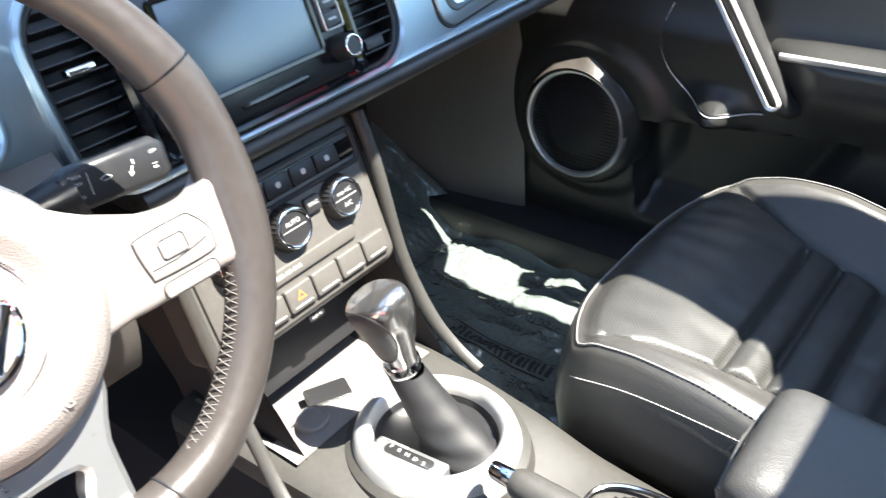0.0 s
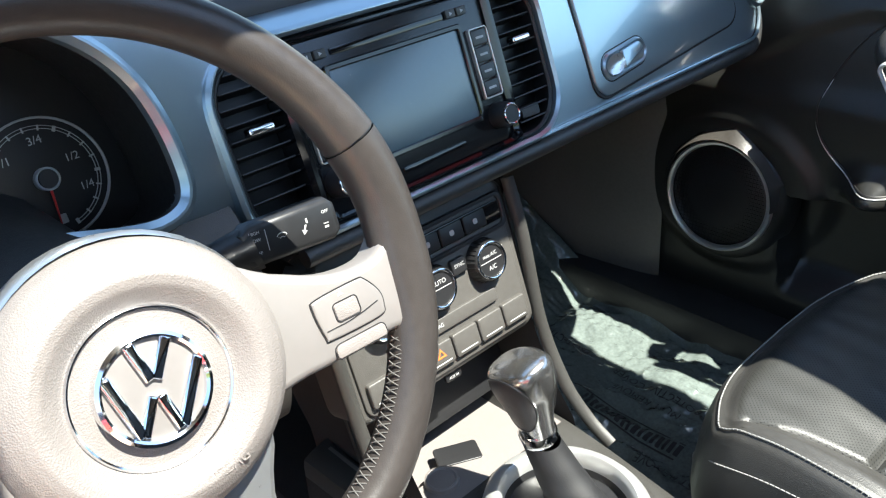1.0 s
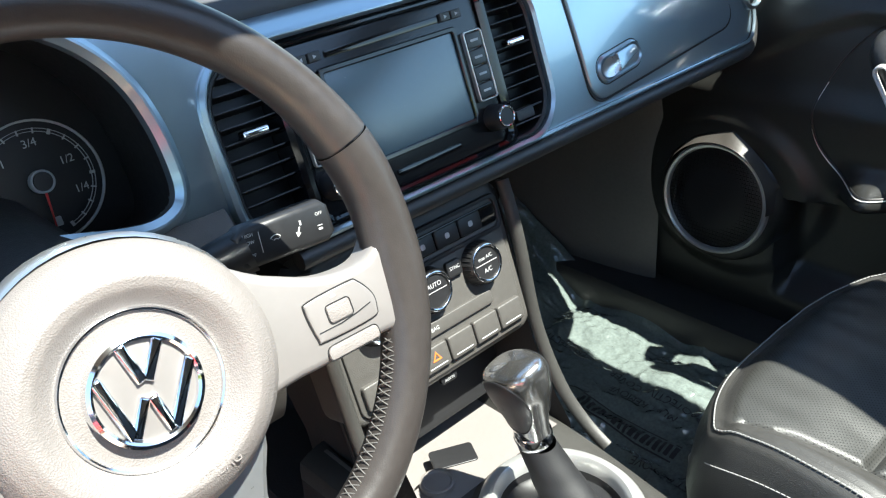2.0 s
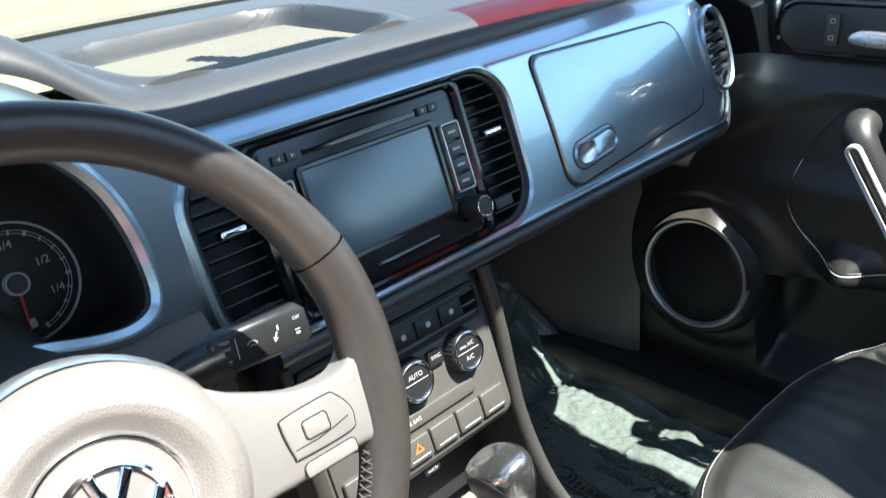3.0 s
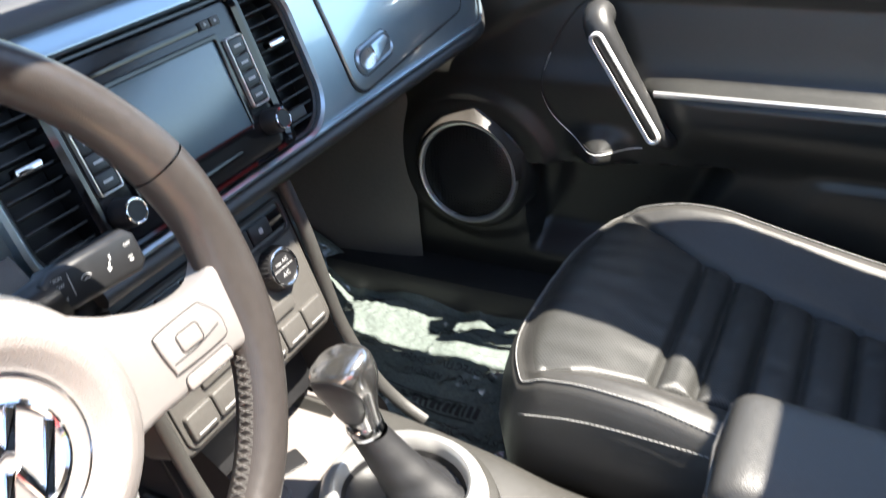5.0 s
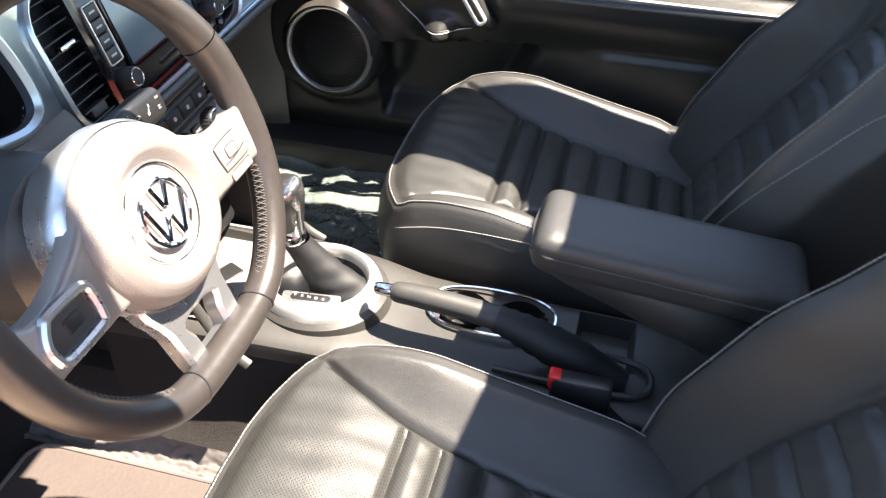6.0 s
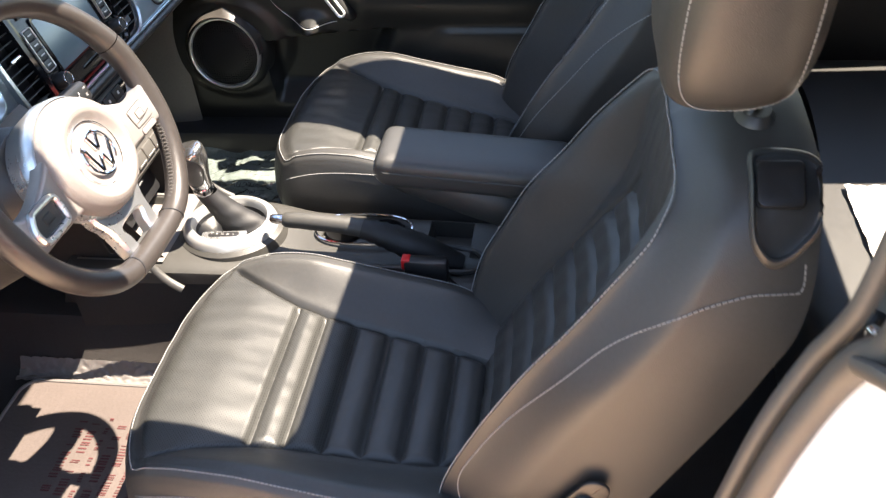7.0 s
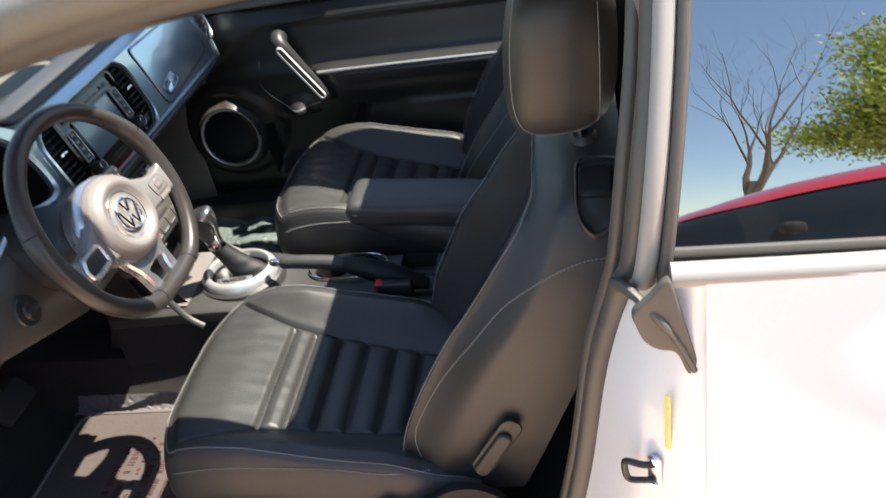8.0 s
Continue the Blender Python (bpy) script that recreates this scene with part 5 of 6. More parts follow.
for u, v, w, h in ((-0.024, 0.001, 0.0005, 0.018), (0.033, -0.001, 0.005, 0.0007), (0.033, -0.004, 0.004, 0.0018), (0.015, 0.006, 0.0018, 0.004)):
    part("mark", slab(rrect(w, h, 0.0003, u, v, 2), 0.0004, 0.0001, SM @ Matrix.Translation((0, 0, 0.010))), INK, stl)
fan = [radians(40 + 100 * q / 10) for q in range(11)]
arc_out = [(-0.010 + 0.0065 * math.cos(a), -0.003 + 0.0065 * math.sin(a)) for a in fan] + [(-0.010 + 0.0025 * math.cos(a), -0.003 + 0.0025 * math.sin(a)) for a in fan[::-1]]
arc_in = [(-0.010 + 0.0058 * math.cos(a), -0.003 + 0.0058 * math.sin(a)) for a in fan] + [(-0.010 + 0.0031 * math.cos(a), -0.003 + 0.0031 * math.sin(a)) for a in fan[::-1]]
part("wiper_symbol", ring_plate(arc_out, arc_in, 0.0004, 0.0001, SM @ Matrix.Translation((0, 0, 0.010))), INK, stl)
part("arrow_symbol", slab([(0.0100, -0.005), (0.0140, -0.0022), (0.0122, -0.0014), (0.0142, 0.003), (0.0126, 0.003), (0.0108, -0.0010), (0.0090, -0.0004)], 0.0004, 0.0001, SM @ Matrix.Translation((0, 0, 0.010))), INK, stl)


# ---- front seats ----
GROOVES = (0.150, 0.106, 0.055, 0.002, -0.052, -0.105, -0.155)


def insert_edge(y):
    """Where the seam between insert and side bolster runs, across the cushion."""
    return lerp_table([(-0.21, 0.30), (-0.17, 0.43), (-0.11, 0.51), (0.0, 0.56), (0.08, 0.60), (0.15, 0.66), (0.22, 0.77), (0.27, 0.87), (0.31, 0.95)], y)


def cushion_top(s, y, e, front):
    """Height of the cushion's top at s across (-1 to 1)."""
    z = lerp_table([(-0.24, 0.478), (-0.15, 0.482), (-0.05, 0.498), (0.05, 0.520), (0.15, 0.545), (0.23, 0.566), (0.28, 0.570), (0.315, 0.560), (0.335, 0.545)], y)
    a = abs(s)
    z += 0.052 * smoothstep(e - 0.05, 1.02, a) * smoothstep(0.33, 0.12, y) * smoothstep(-0.25, -0.08, y)
    z -= 0.006 * smoothstep(0.93, 1.0, a)
    if a < e + 0.02 and y < 0.16:
        for g in GROOVES:
            z -= 0.0095 * math.exp(-((y - g) / 0.0050) ** 2) * smoothstep(e + 0.01, e - 0.05, a)
        z += 0.005 * smoothstep(0.0, 0.024, min(abs(y - g) for g in GROOVES)) * smoothstep(e, e - 0.07, a) * smoothstep(0.16, 0.13, y)
    z -= 0.0085 * math.exp(-((a - e) / 0.015) ** 2) * smoothstep(0.315, 0.285, front)
    z -= 0.010 * smoothstep(0.290, 0.325, front) ** 2
    z += 0.0012 * noise.noise(Vector((9 * s, 17 * y, 1))) * smoothstep(1.0, 0.8, a)
    return z


def cushion_half(y):
    return lerp_table([(-0.24, 0.185), (-0.15, 0.205), (0.0, 0.213), (0.15, 0.213), (0.25, 0.204), (0.30, 0.188), (0.335, 0.160)], y)


def cushion_pt(s, t):
    y = -0.24 + 0.565 * t
    e, front = insert_edge(y), y
    s = math.copysign(abs(s) / 0.7 * e if abs(s) < 0.7 else e + (abs(s) - 0.7) / 0.3 * (1 - e), s)
    y -= 0.046 * abs(s) ** 3.5 * smoothstep(0.62, 1.0, t)
    return Vector((s * cushion_half(y), y, cushion_top(s, y, e, front)))


BACK_C = [(0.44, -0.140), (0.50, -0.170), (0.592, -0.226), (0.693, -0.287), (0.754, -0.318), (0.81, -0.346), (0.877, -0.360), (0.955, -0.370), (1.03, -0.392)]
BACK_B = [(0.44, 0.03), (0.50, 0.065), (0.606, 0.098), (0.70, 0.105), (0.79, 0.090), (0.85, 0.066), (0.90, 0.036), (0.935, 0.012), (0.955, 0.0), (1.03, 0.0)]
BACK_W = [(0.44, 0.185), (0.50, 0.197), (0.60, 0.203), (0.70, 0.201), (0.79, 0.193), (0.865, 0.183), (0.91, 0.172), (0.935, 0.156), (0.95, 0.136), (0.96, 0.108)]
BACK_S = [(0.44, 0.213), (0.50, 0.226), (0.60, 0.238), (0.75, 0.241), (0.85, 0.234), (0.90, 0.222), (0.94, 0.196), (0.96, 0.160)]
BACK_R = [(0.44, -0.31), (0.60, -0.375), (0.80, -0.462), (0.90, -0.498), (0.96, -0.500), (1.03, -0.494)]


def back_insert(z):
    """Half width of the ribbed tongue, as a share of the backrest's."""
    return lerp_table([(0.44, 0.66), (0.58, 0.69), (0.68, 0.63), (0.75, 0.53), (0.81, 0.40), (0.86, 0.22), (0.88, 0.13)], z)


RIBS = (0.482, 0.530, 0.578, 0.625, 0.672, 0.720, 0.767, 0.813)


def back_front(s, z):
    y = lerp_table(BACK_C, z) + lerp_table(BACK_B, z) * smoothstep(0.64, 1.0, abs(s))
    a = abs(s)
    e = back_insert(z)
    if a < e:
        zz = z - 0.014 * (1 - (a / e) ** 2)
        y -= smoothstep(e + 0.01, e - 0.10, a) * sum(0.0100 * math.exp(-((zz - g) / 0.0055) ** 2) for g in RIBS)
        y += 0.005 * smoothstep(RIBS[-1] + 0.01, RIBS[-1] - 0.01, zz) * smoothstep(e, e - 0.14, a)
    y -= 0.0065 * math.exp(-((a - e) / 0.020) ** 2) * smoothstep(0.88, 0.80, z)
    y -= 0.012 * smoothstep(0.88, 1.0, a) * smoothstep(0.955, 0.91, z)
    y += 0.0012 * math.sin(19 * s + 27 * z) * math.sin(23 * z - 8 * s)
    return y


def back_pt(c, t):
    z = 0.44 + 0.52 * t
    edge = back_insert(z)
    s = math.copysign(abs(c) / 0.6 * edge if abs(c) < 0.6 else edge + (abs(c) - 0.6) / 0.4 * (1 - edge), c)
    return Vector((s * lerp_table(BACK_W, z), back_front(s, z) - 0.004 * smoothstep(0.90, 1.0, t), z + 0.012 * (1 - min(abs(s), 1.0) ** 2) * smoothstep(0.9, 1.0, t)))


BACK_PARTS = ("backrest_bolster", "backrest_insert", "backrest_shell", "backrest_stitching", "post", "post_collar", "entry_housing", "entry_handle")


def drape(outline, rows, m, skin):
    """A shape laid on a curved skin: rows give the share of the outline's size and the height."""
    bm, c = bmesh.new(), Vector((sum(p[0] for p in outline), sum(p[1] for p in outline))) / len(outline)
    out = m.to_3x3() @ Vector((0, 0, 1))
    rings = []
    for share, lift in rows:
        ring = []
        for p in outline:
            q = c + (Vector(p) - c) * max(share, 0.02)
            w = m @ Vector((q.x, q.y, 0))
            hit = skin.ray_cast(w + out * 0.10, -out, 0.135)[0]
            ring.append(bm.verts.new((hit if hit else skin.find_nearest(w)[0]) + out * lift))
        rings.append(ring)
    n = len(outline)
    for a, b in zip(rings, rings[1:]):
        for i in range(n):
            bm.faces.new((a[i], a[(i + 1) % n], b[(i + 1) % n], b[i]))
    bm.faces.new(rings[-1])
    bmesh.ops.recalc_face_normals(bm, faces=bm.faces[:])
    return bm


def front_seat(cx, side):
    """A front seat; side is -1 for the seat whose outer flank faces the driver's door."""
    seat = thing("front_seat", "black leather front seat with ribbed centre and pale stitching", "car seat", group="front seats")
    NS, NT = 120, 190
    tmap = lambda u, v: cushion_pt(2 * u - 1, v)
    tmap_y = lambda v: -0.24 + 0.565 * v
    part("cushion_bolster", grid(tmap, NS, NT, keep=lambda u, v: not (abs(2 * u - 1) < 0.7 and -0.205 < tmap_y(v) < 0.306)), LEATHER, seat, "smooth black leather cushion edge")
    edges = [0.306, *GROOVES, -0.205]
    for k in range(len(edges) - 1):
        hi, lo = edges[k], edges[k + 1]
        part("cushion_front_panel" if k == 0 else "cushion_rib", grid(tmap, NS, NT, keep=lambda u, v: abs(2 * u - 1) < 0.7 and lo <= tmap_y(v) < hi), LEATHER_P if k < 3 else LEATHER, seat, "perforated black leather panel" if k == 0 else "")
    # flanks of the cushion
    loop = [cushion_pt(-1, t) for t in np.linspace(0, 1, 60)] + [cushion_pt(s, 1) for s in np.linspace(-1, 1, 50)[1:-1]] + [cushion_pt(1, t) for t in np.linspace(1, 0, 60)]
    n = len(loop)
    nrm = []
    for i, p in enumerate(loop):
        a, b = loop[max(i - 1, 0)], loop[min(i + 1, n - 1)]
        t = (b - a)
        nrm.append(Vector((-t.y, t.x, 0)).normalized() if t.length > 0 else Vector((0, 1, 0)))
    rows = ((0.0, 0.0), (0.006, -0.002), (0.012, -0.008), (0.017, -0.020), (0.024, -0.045), (0.029, -0.085), (0.024, -0.13), (0.006, -0.165), (-0.02, -0.185))

    def flank(u, v):
        i = min(int(round(u * (n - 1))), n - 1)
        k = v * (len(rows) - 1)
        q0, q1 = rows[int(k)], rows[min(int(k) + 1, len(rows) - 1)]
        f = k - int(k)
        o, d = q0[0] + (q1[0] - q0[0]) * f, q0[1] + (q1[1] - q0[1]) * f
        p = loop[i] + nrm[i] * o
        return Vector((p.x, p.y, max(p.z + d, 0.355)))

    def flank_at(sx, y, z):
        """The flank's surface at a height, for the stitching on it."""
        i = min(range(n), key=lambda k: (loop[k].y - y) ** 2 + (0 if loop[k].x * sx > 0.15 else 1))
        d = z - loop[i].z
        k = next((k for k in range(len(rows) - 1) if rows[k + 1][1] <= d), len(rows) - 2)
        f = min(max((d - rows[k][1]) / (rows[k + 1][1] - rows[k][1]), 0.0), 1.0)
        o = rows[k][0] + (rows[k + 1][0] - rows[k][0]) * f + 0.0008
        p = loop[i] + nrm[i] * o
        return (p.x, p.y, z)

    part("cushion_flank", grid(flank, n - 1, 24), LEATHER, seat, "black leather cushion side")
    st = bmesh.new()
    stitches([loop[i] + nrm[i] * 0.006 + Vector((0, 0, -0.0003)) for i in range(n)], st, 0.0042, 0.0012, 0.0008)
    for sx in (-1, 1):
        path = [(0.302, 0.420), (0.296, 0.480), (0.268, 0.530), (0.205, 0.552), (0.115, 0.553), (0.0, 0.540), (-0.10, 0.520), (-0.16, 0.505)]
        pts = spline([flank_at(sx, y, z) for y, z in path], 8)
        stitches(pts, st, 0.0042, 0.0014, 0.0008)
    tagged(part("cushion_stitching", st, THREAD, seat, "pale grey thread stitching"), kind="stuff")
    # backrest front, split into bolsters and ribs
    bmap = lambda u, v: back_pt(2 * u - 1, v)
    bz = lambda v: 0.44 + 0.52 * v
    inner = lambda u, v: abs(2 * u - 1) < 0.6 and bz(v) < 0.87
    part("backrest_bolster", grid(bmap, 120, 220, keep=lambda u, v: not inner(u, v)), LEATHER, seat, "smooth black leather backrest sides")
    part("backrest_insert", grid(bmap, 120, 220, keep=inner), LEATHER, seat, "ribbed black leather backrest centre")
    # backrest flank and rear as one sheet round the outside
    zs = np.linspace(0, 1, 60)
    bloop = [back_pt(-1, t) for t in zs] + [back_pt(s, 1) for s in np.linspace(-1, 1, 40)[1:-1]] + [back_pt(1, t) for t in zs[::-1]]
    bn = len(bloop)

    def shell(u, v):
        i = min(int(round(u * (bn - 1))), bn - 1)
        p = bloop[i]
        rear = lerp_table(BACK_R, p.z)
        flank = i < 60 or i >= bn - 60
        q = min(v / 0.8, 1.0)
        grow = (lerp_table(BACK_S, p.z) / max(lerp_table(BACK_W, min(p.z, 1.0)), 1e-3) - 1) * smoothstep(0.0, 0.38, q)
        x = p.x * (1 + grow) * (1 - 0.14 * q ** 2 * smoothstep(0.84, 0.97, p.z))
        y = p.y + (rear - p.y) * q
        z = p.z + 0.038 * smoothstep(0.84, 0.96, p.z) * math.sin(math.pi * q * 0.62)
        if v > 0.8:
            w = (v - 0.8) / 0.2
            x, y = x * (1 - w), y - 0.012 * math.sin(w * math.pi / 2)
            z = z if flank else z * (1 - w) + 0.75 * w
        return Vector((x, y, z))

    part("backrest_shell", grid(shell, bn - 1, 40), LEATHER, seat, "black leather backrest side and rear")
    bs = bmesh.new()
    stitches([p + Vector((math.copysign(0.0015, p.x), 0.0025, 0.0015)) for p in bloop], bs, 0.0042, 0.0014, 0.0009)
    path = spline([(0, -0.172, 0.445), (0, -0.148, 0.503), (0, -0.144, 0.56), (0, -0.169, 0.618), (0, -0.210, 0.686), (0, -0.272, 0.765), (0, -0.325, 0.828), (0, -0.376, 0.870), (0, -0.43, 0.886), (0, -0.470, 0.888), (0, -0.486, 0.890), (0, -0.487, 0.906)], 6)
    for sx in (-1, 1):
        pts = []
        for p in path:
            q0 = back_pt(sx, (p.z - 0.44) / 0.52)
            q = min(max((p.y - q0.y) / (lerp_table(BACK_R, p.z) - q0.y), 0.0), 1.0)
            grow = (lerp_table(BACK_S, p.z) / lerp_table(BACK_W, p.z) - 1) * smoothstep(0.0, 0.38, q)
            x = q0.x * (1 + grow) * (1 - 0.14 * q ** 2 * smoothstep(0.84, 0.97, p.z))
            pts.append(Vector((x + sx * 0.0010, p.y, p.z + 0.038 * smoothstep(0.84, 0.96, p.z) * math.sin(math.pi * q * 0.62))))
        stitches(pts, bs, 0.0042, 0.0014, 0.0009)
    tagged(part("backrest_stitching", bs, THREAD, seat, "pale grey thread stitching"), kind="stuff")
    # head restraint
    hc = Vector((0, -0.422, 1.134))

    def head(u, v):
        a, b = 2 * math.pi * u, math.pi * (v - 0.5)
        ca, sa, cb, sb = math.cos(a), math.sin(a), math.cos(b), math.sin(b)
        f = lambda q, e: math.copysign(abs(q) ** e, q)
        x = 0.124 * f(ca, 0.60) * f(cb, 0.44)
        y = 0.070 * f(sa, 0.7) * f(cb, 0.46) * (1 + 0.34 * (0.5 - 0.5 * sb) * (sa < 0))
        z = 0.114 * f(sb, 0.74)
        return hc + Vector((x * (1 - 0.13 * (0.5 - 0.5 * sb) ** 1.6), y - 0.10 * z + 0.012 * (x / 0.118) ** 2, z))

    part("head_restraint", grid(head, 64, 40, closed=True), LEATHER, seat, "padded black leather head restraint")
    hull = BVHTree.FromBMesh(grid(head, 96, 60, closed=True))
    border = spline([(0, 0.044, 0.106), (0, 0.050, 0.06), (0, 0.051, 0.0), (0, 0.046, -0.055), (0, 0.032, -0.088), (0, 0.008, -0.101), (0, -0.026, -0.103), (0, -0.060, -0.095), (0, -0.066, -0.082), (0, -0.064, -0.03), (0, -0.060, 0.03), (0, -0.054, 0.106)], 8)
    for sx in (-1, 1):
        seam = [hull.ray_cast(hc + Vector((sx * 0.2, p.y - 0.10 * p.z + 0.008, p.z)), Vector((-sx, 0, 0)))[0] for p in border]
        hs = stitches([p + Vector((sx * 0.0006, 0, 0)) for p in seam if p], None, 0.0042, 0.0014, 0.0009)
        tagged(part("head_stitching", hs, THREAD, seat, "pale thread stitching"), kind="stuff")
    for sx in (-1, 1):
        part("post", tube([(sx * 0.070, -0.447, 0.985), (sx * 0.070, -0.442, 1.06)], 0.006, 12), CHROME, seat, "chrome post")
        part("post_collar", lathe([(0.007, 0.010), (0.015, 0.010), (0.019, 0.004), (0.020, 0.0)], Matrix.Translation((sx * 0.070, -0.449, 1.004)) @ Matrix.Diagonal((1.3, 1, 1, 1)), 24), PLASTIC, seat, "black plastic collar")
    # outer shoulder: entry handle housing; recline lever; base trims
    o = side
    hm = frame_at((o * 0.195, -0.457, 0.965), (o * 0.073, o * 0.995, -o * 0.069), (-o * 0.687, 0, 0.727))
    skin = BVHTree.FromBMesh(grid(shell, bn - 1, 40))
    dee = [(o * p.x, p.y) for p in spline([(-0.0235, 0.0713, 0), (0.0107, 0.0740, 0), (0.0229, 0.066, 0), (0.0235, 0.0347, 0), (0.0236, -0.0015, 0), (0.0191, -0.0222, 0), (0.0050, -0.0378, 0), (-0.0121, -0.0333, 0), (-0.032, -0.013, 0), (-0.0397, 0.0, 0), (-0.0451, 0.0236, 0), (-0.0456, 0.0501, 0), (-0.0383, 0.0634, 0)], 4, closed=True)]
    part("entry_housing", drape(dee, [(1.06, -0.004), (1.03, 0.004), (0.99, 0.0075), (0.95, 0.0085), (0.91, 0.0075), (0.87, 0.003), (0.80, 0.0012), (0.5, 0.0012), (0.0, 0.0012)], hm, skin), PLASTIC, seat, "black plastic entry housing")
    flap = [(o * x, y) for x, y in rrect(0.044, 0.047, 0.007, -0.003, 0.037, 6)]
    part("entry_handle", drape(flap, [(1.0, 0.0), (0.99, 0.008), (0.95, 0.0105), (0.85, 0.0110), (0.5, 0.0095), (0.0, 0.009)], hm, skin), SATIN, seat, "black flap handle")
    for child in seat.children:
        if child.name.split(".")[0] in BACK_PARTS:
            child.location.x = -o * 0.025
    lm = frame_at((o * 0.2255, -0.283, 0.580), (0, -1, 0) if o < 0 else (0, 1, 0), (0, 0, 1)) @ Matrix.Rotation(radians(57 * (1 if o < 0 else -1)), 4, "Z")
    part("recline_recess", slab(rrect(0.130, 0.036, 0.018, 0, 0, 8), 0.004, 0.002, lm), SATIN, seat, "dark lever recess")
    part("recline_lever", slab(rrect(0.100, 0.024, 0.011, -0.012 if o < 0 else 0.012, 0, 8), 0.011, 0.004, lm @ Matrix.Translation((0, 0, 0.002))), PLASTIC_G, seat, "grey recline lever")
    side_m = Matrix(((0, 0, o, o * 0.232), (1, 0, 0, 0), (0, 1, 0, 0), (0, 0, 0, 1)))
    trim = [(p.x, p.y) for p in spline([(-0.070, 0.400, 0), (-0.074, 0.450, 0), (-0.088, 0.476, 0), (-0.125, 0.462, 0), (-0.165, 0.478, 0), (-0.205, 0.502, 0), (-0.245, 0.503, 0), (-0.285, 0.472, 0), (-0.298, 0.41, 0), (-0.28, 0.352, 0), (-0.09, 0.352, 0)], 5, closed=True)]
    part("base_trim", slab(trim[::-1 if o > 0 else 1][::-1], 0.020, 0.007, side_m), SATIN, seat, "black plastic hinge cover")
    part("base_rail", slab([(p.x, p.y) for p in spline([(0.20, 0.372, 0), (0.20, 0.402, 0), (-0.05, 0.390, 0), (-0.28, 0.372, 0), (-0.28, 0.340, 0), (0.0, 0.345, 0)], 5, closed=True)], 0.012, 0.004, side_m), PLASTIC, seat, "black lower seat rail cover")
    lever = [(p.x, p.y) for p in spline([(0.090, 0.436, 0), (0.080, 0.455, 0), (0.0, 0.458, 0), (-0.064, 0.452, 0), (-0.066, 0.402, 0), (-0.01, 0.404, 0), (0.078, 0.412, 0)], 5, closed=True)]
    hl = part("height_lever", slab(lever, 0.022, 0.008, side_m @ Matrix.Translation((0, 0, 0.008))), SATIN, seat, "black height lever")
    part("lever_grip", slab([(x * 0.62 + 0.022, 0.432 + (y - 0.432) * 0.55) for x, y in lever], 0.003, 0.001, side_m @ Matrix.Translation((0, 0, 0.0295))), PLASTIC, hl, "grained grip pad")
    km = frame_at((o * 0.253, -0.232, 0.432), (0, -1, 0) if o < 0 else (0, 1, 0), (0, 0, 1))
    kn = part("lumbar_knob", lathe([(0.0, 0.010), (0.028, 0.010), (0.031, 0.004), (0.036, 0.002), (0.040, -0.006)], km, 36), SATIN, seat, "black round lumbar knob")
    part("knob_bar", slab(rrect(0.058, 0.016, 0.007), 0.012, 0.004, km @ Matrix.Translation((0, 0, 0.008))), PLASTIC, kn, "raised turning bar")
    if o > 0:
        part("hinge_cover", box(o * 0.197 - 0.015, o * 0.197 + 0.015, -0.17, -0.075, 0.49, 0.53, 0.010, 3), PLASTIC_G, seat, "grey hinge cover")
    part("seat_base", box(-0.19, 0.19, -0.26, 0.24, 0.285, 0.40, 0.02), CARPET, seat, "dark seat base")
    seat.location = (cx, 0, 0)
    return seat


front_seat(-0.365, -1)
front_seat(0.372, 1)

# belt buckle between driver's seat and console
bk = thing("belt_buckle", "black seat belt buckle with a red release button", "seat belt buckle")
part("body", box(-0.118, -0.094, -0.075, 0.000, 0.500, 0.552, 0.006), SATIN, bk, "black buckle body")
part("release_button", box(-0.116, -0.096, -0.012, 0.0035, 0.532, 0.5535, 0.003), RED_PLASTIC, bk, "red release button")
part("stalk", tube([(-0.106, -0.06, 0.51), (-0.106, -0.13, 0.44)], 0.011, 8), SATIN, bk)

# ---- passenger door fittings ----
spk = thing("door_speaker", "round black door speaker with a chrome ring", "loudspeaker")
SP = frame_at((0.642, 0.567, 0.562), (0, -1, 0.0), (0.10, 0, 1))
part("ring", lathe([(0.081, 0.002), (0.083, 0.008), (0.0865, 0.010), (0.090, 0.007), (0.0915, -0.004)], SP, 64), RING_METAL, spk, "satin chrome ring")
part("grille", lathe([(0.0, 0.006), (0.05, 0.005), (0.078, 0.002), (0.081, 0.0)], SP, 48), SATIN, spk, "black mesh grille")
part("pod", lathe([(0.090, 0.0), (0.100, -0.004), (0.108, -0.016), (0.112, -0.045)], SP, 48), DOOR_P, spk, "moulded speaker pod")
BROW = [(-0.094, 0.030), (-0.082, 0.060), (-0.050, 0.098), (0.018, 0.134), (0.060, 0.086), (0.097, 0.042), (0.098, 0.0)]


def brow_pt(u, v):
    """Facet falling away from the ring to a pointed outer edge, then back to the door."""
    k = u * (len(BROW) - 1)
    i = min(int(k), len(BROW) - 2)
    o = Vector(BROW[i]).lerp(Vector(BROW[i + 1]), k - i)
    c = o.normalized() * 0.0925
    if v < 0.75:
        q = c.lerp(o, v / 0.75)
        return SP @ Vector((q.x, q.y, 0.016 - 0.028 * v / 0.75))
    w = (v - 0.75) / 0.25
    return SP @ Vector((*(o * (1 + 0.06 * w)), -0.012 - 0.031 * w))


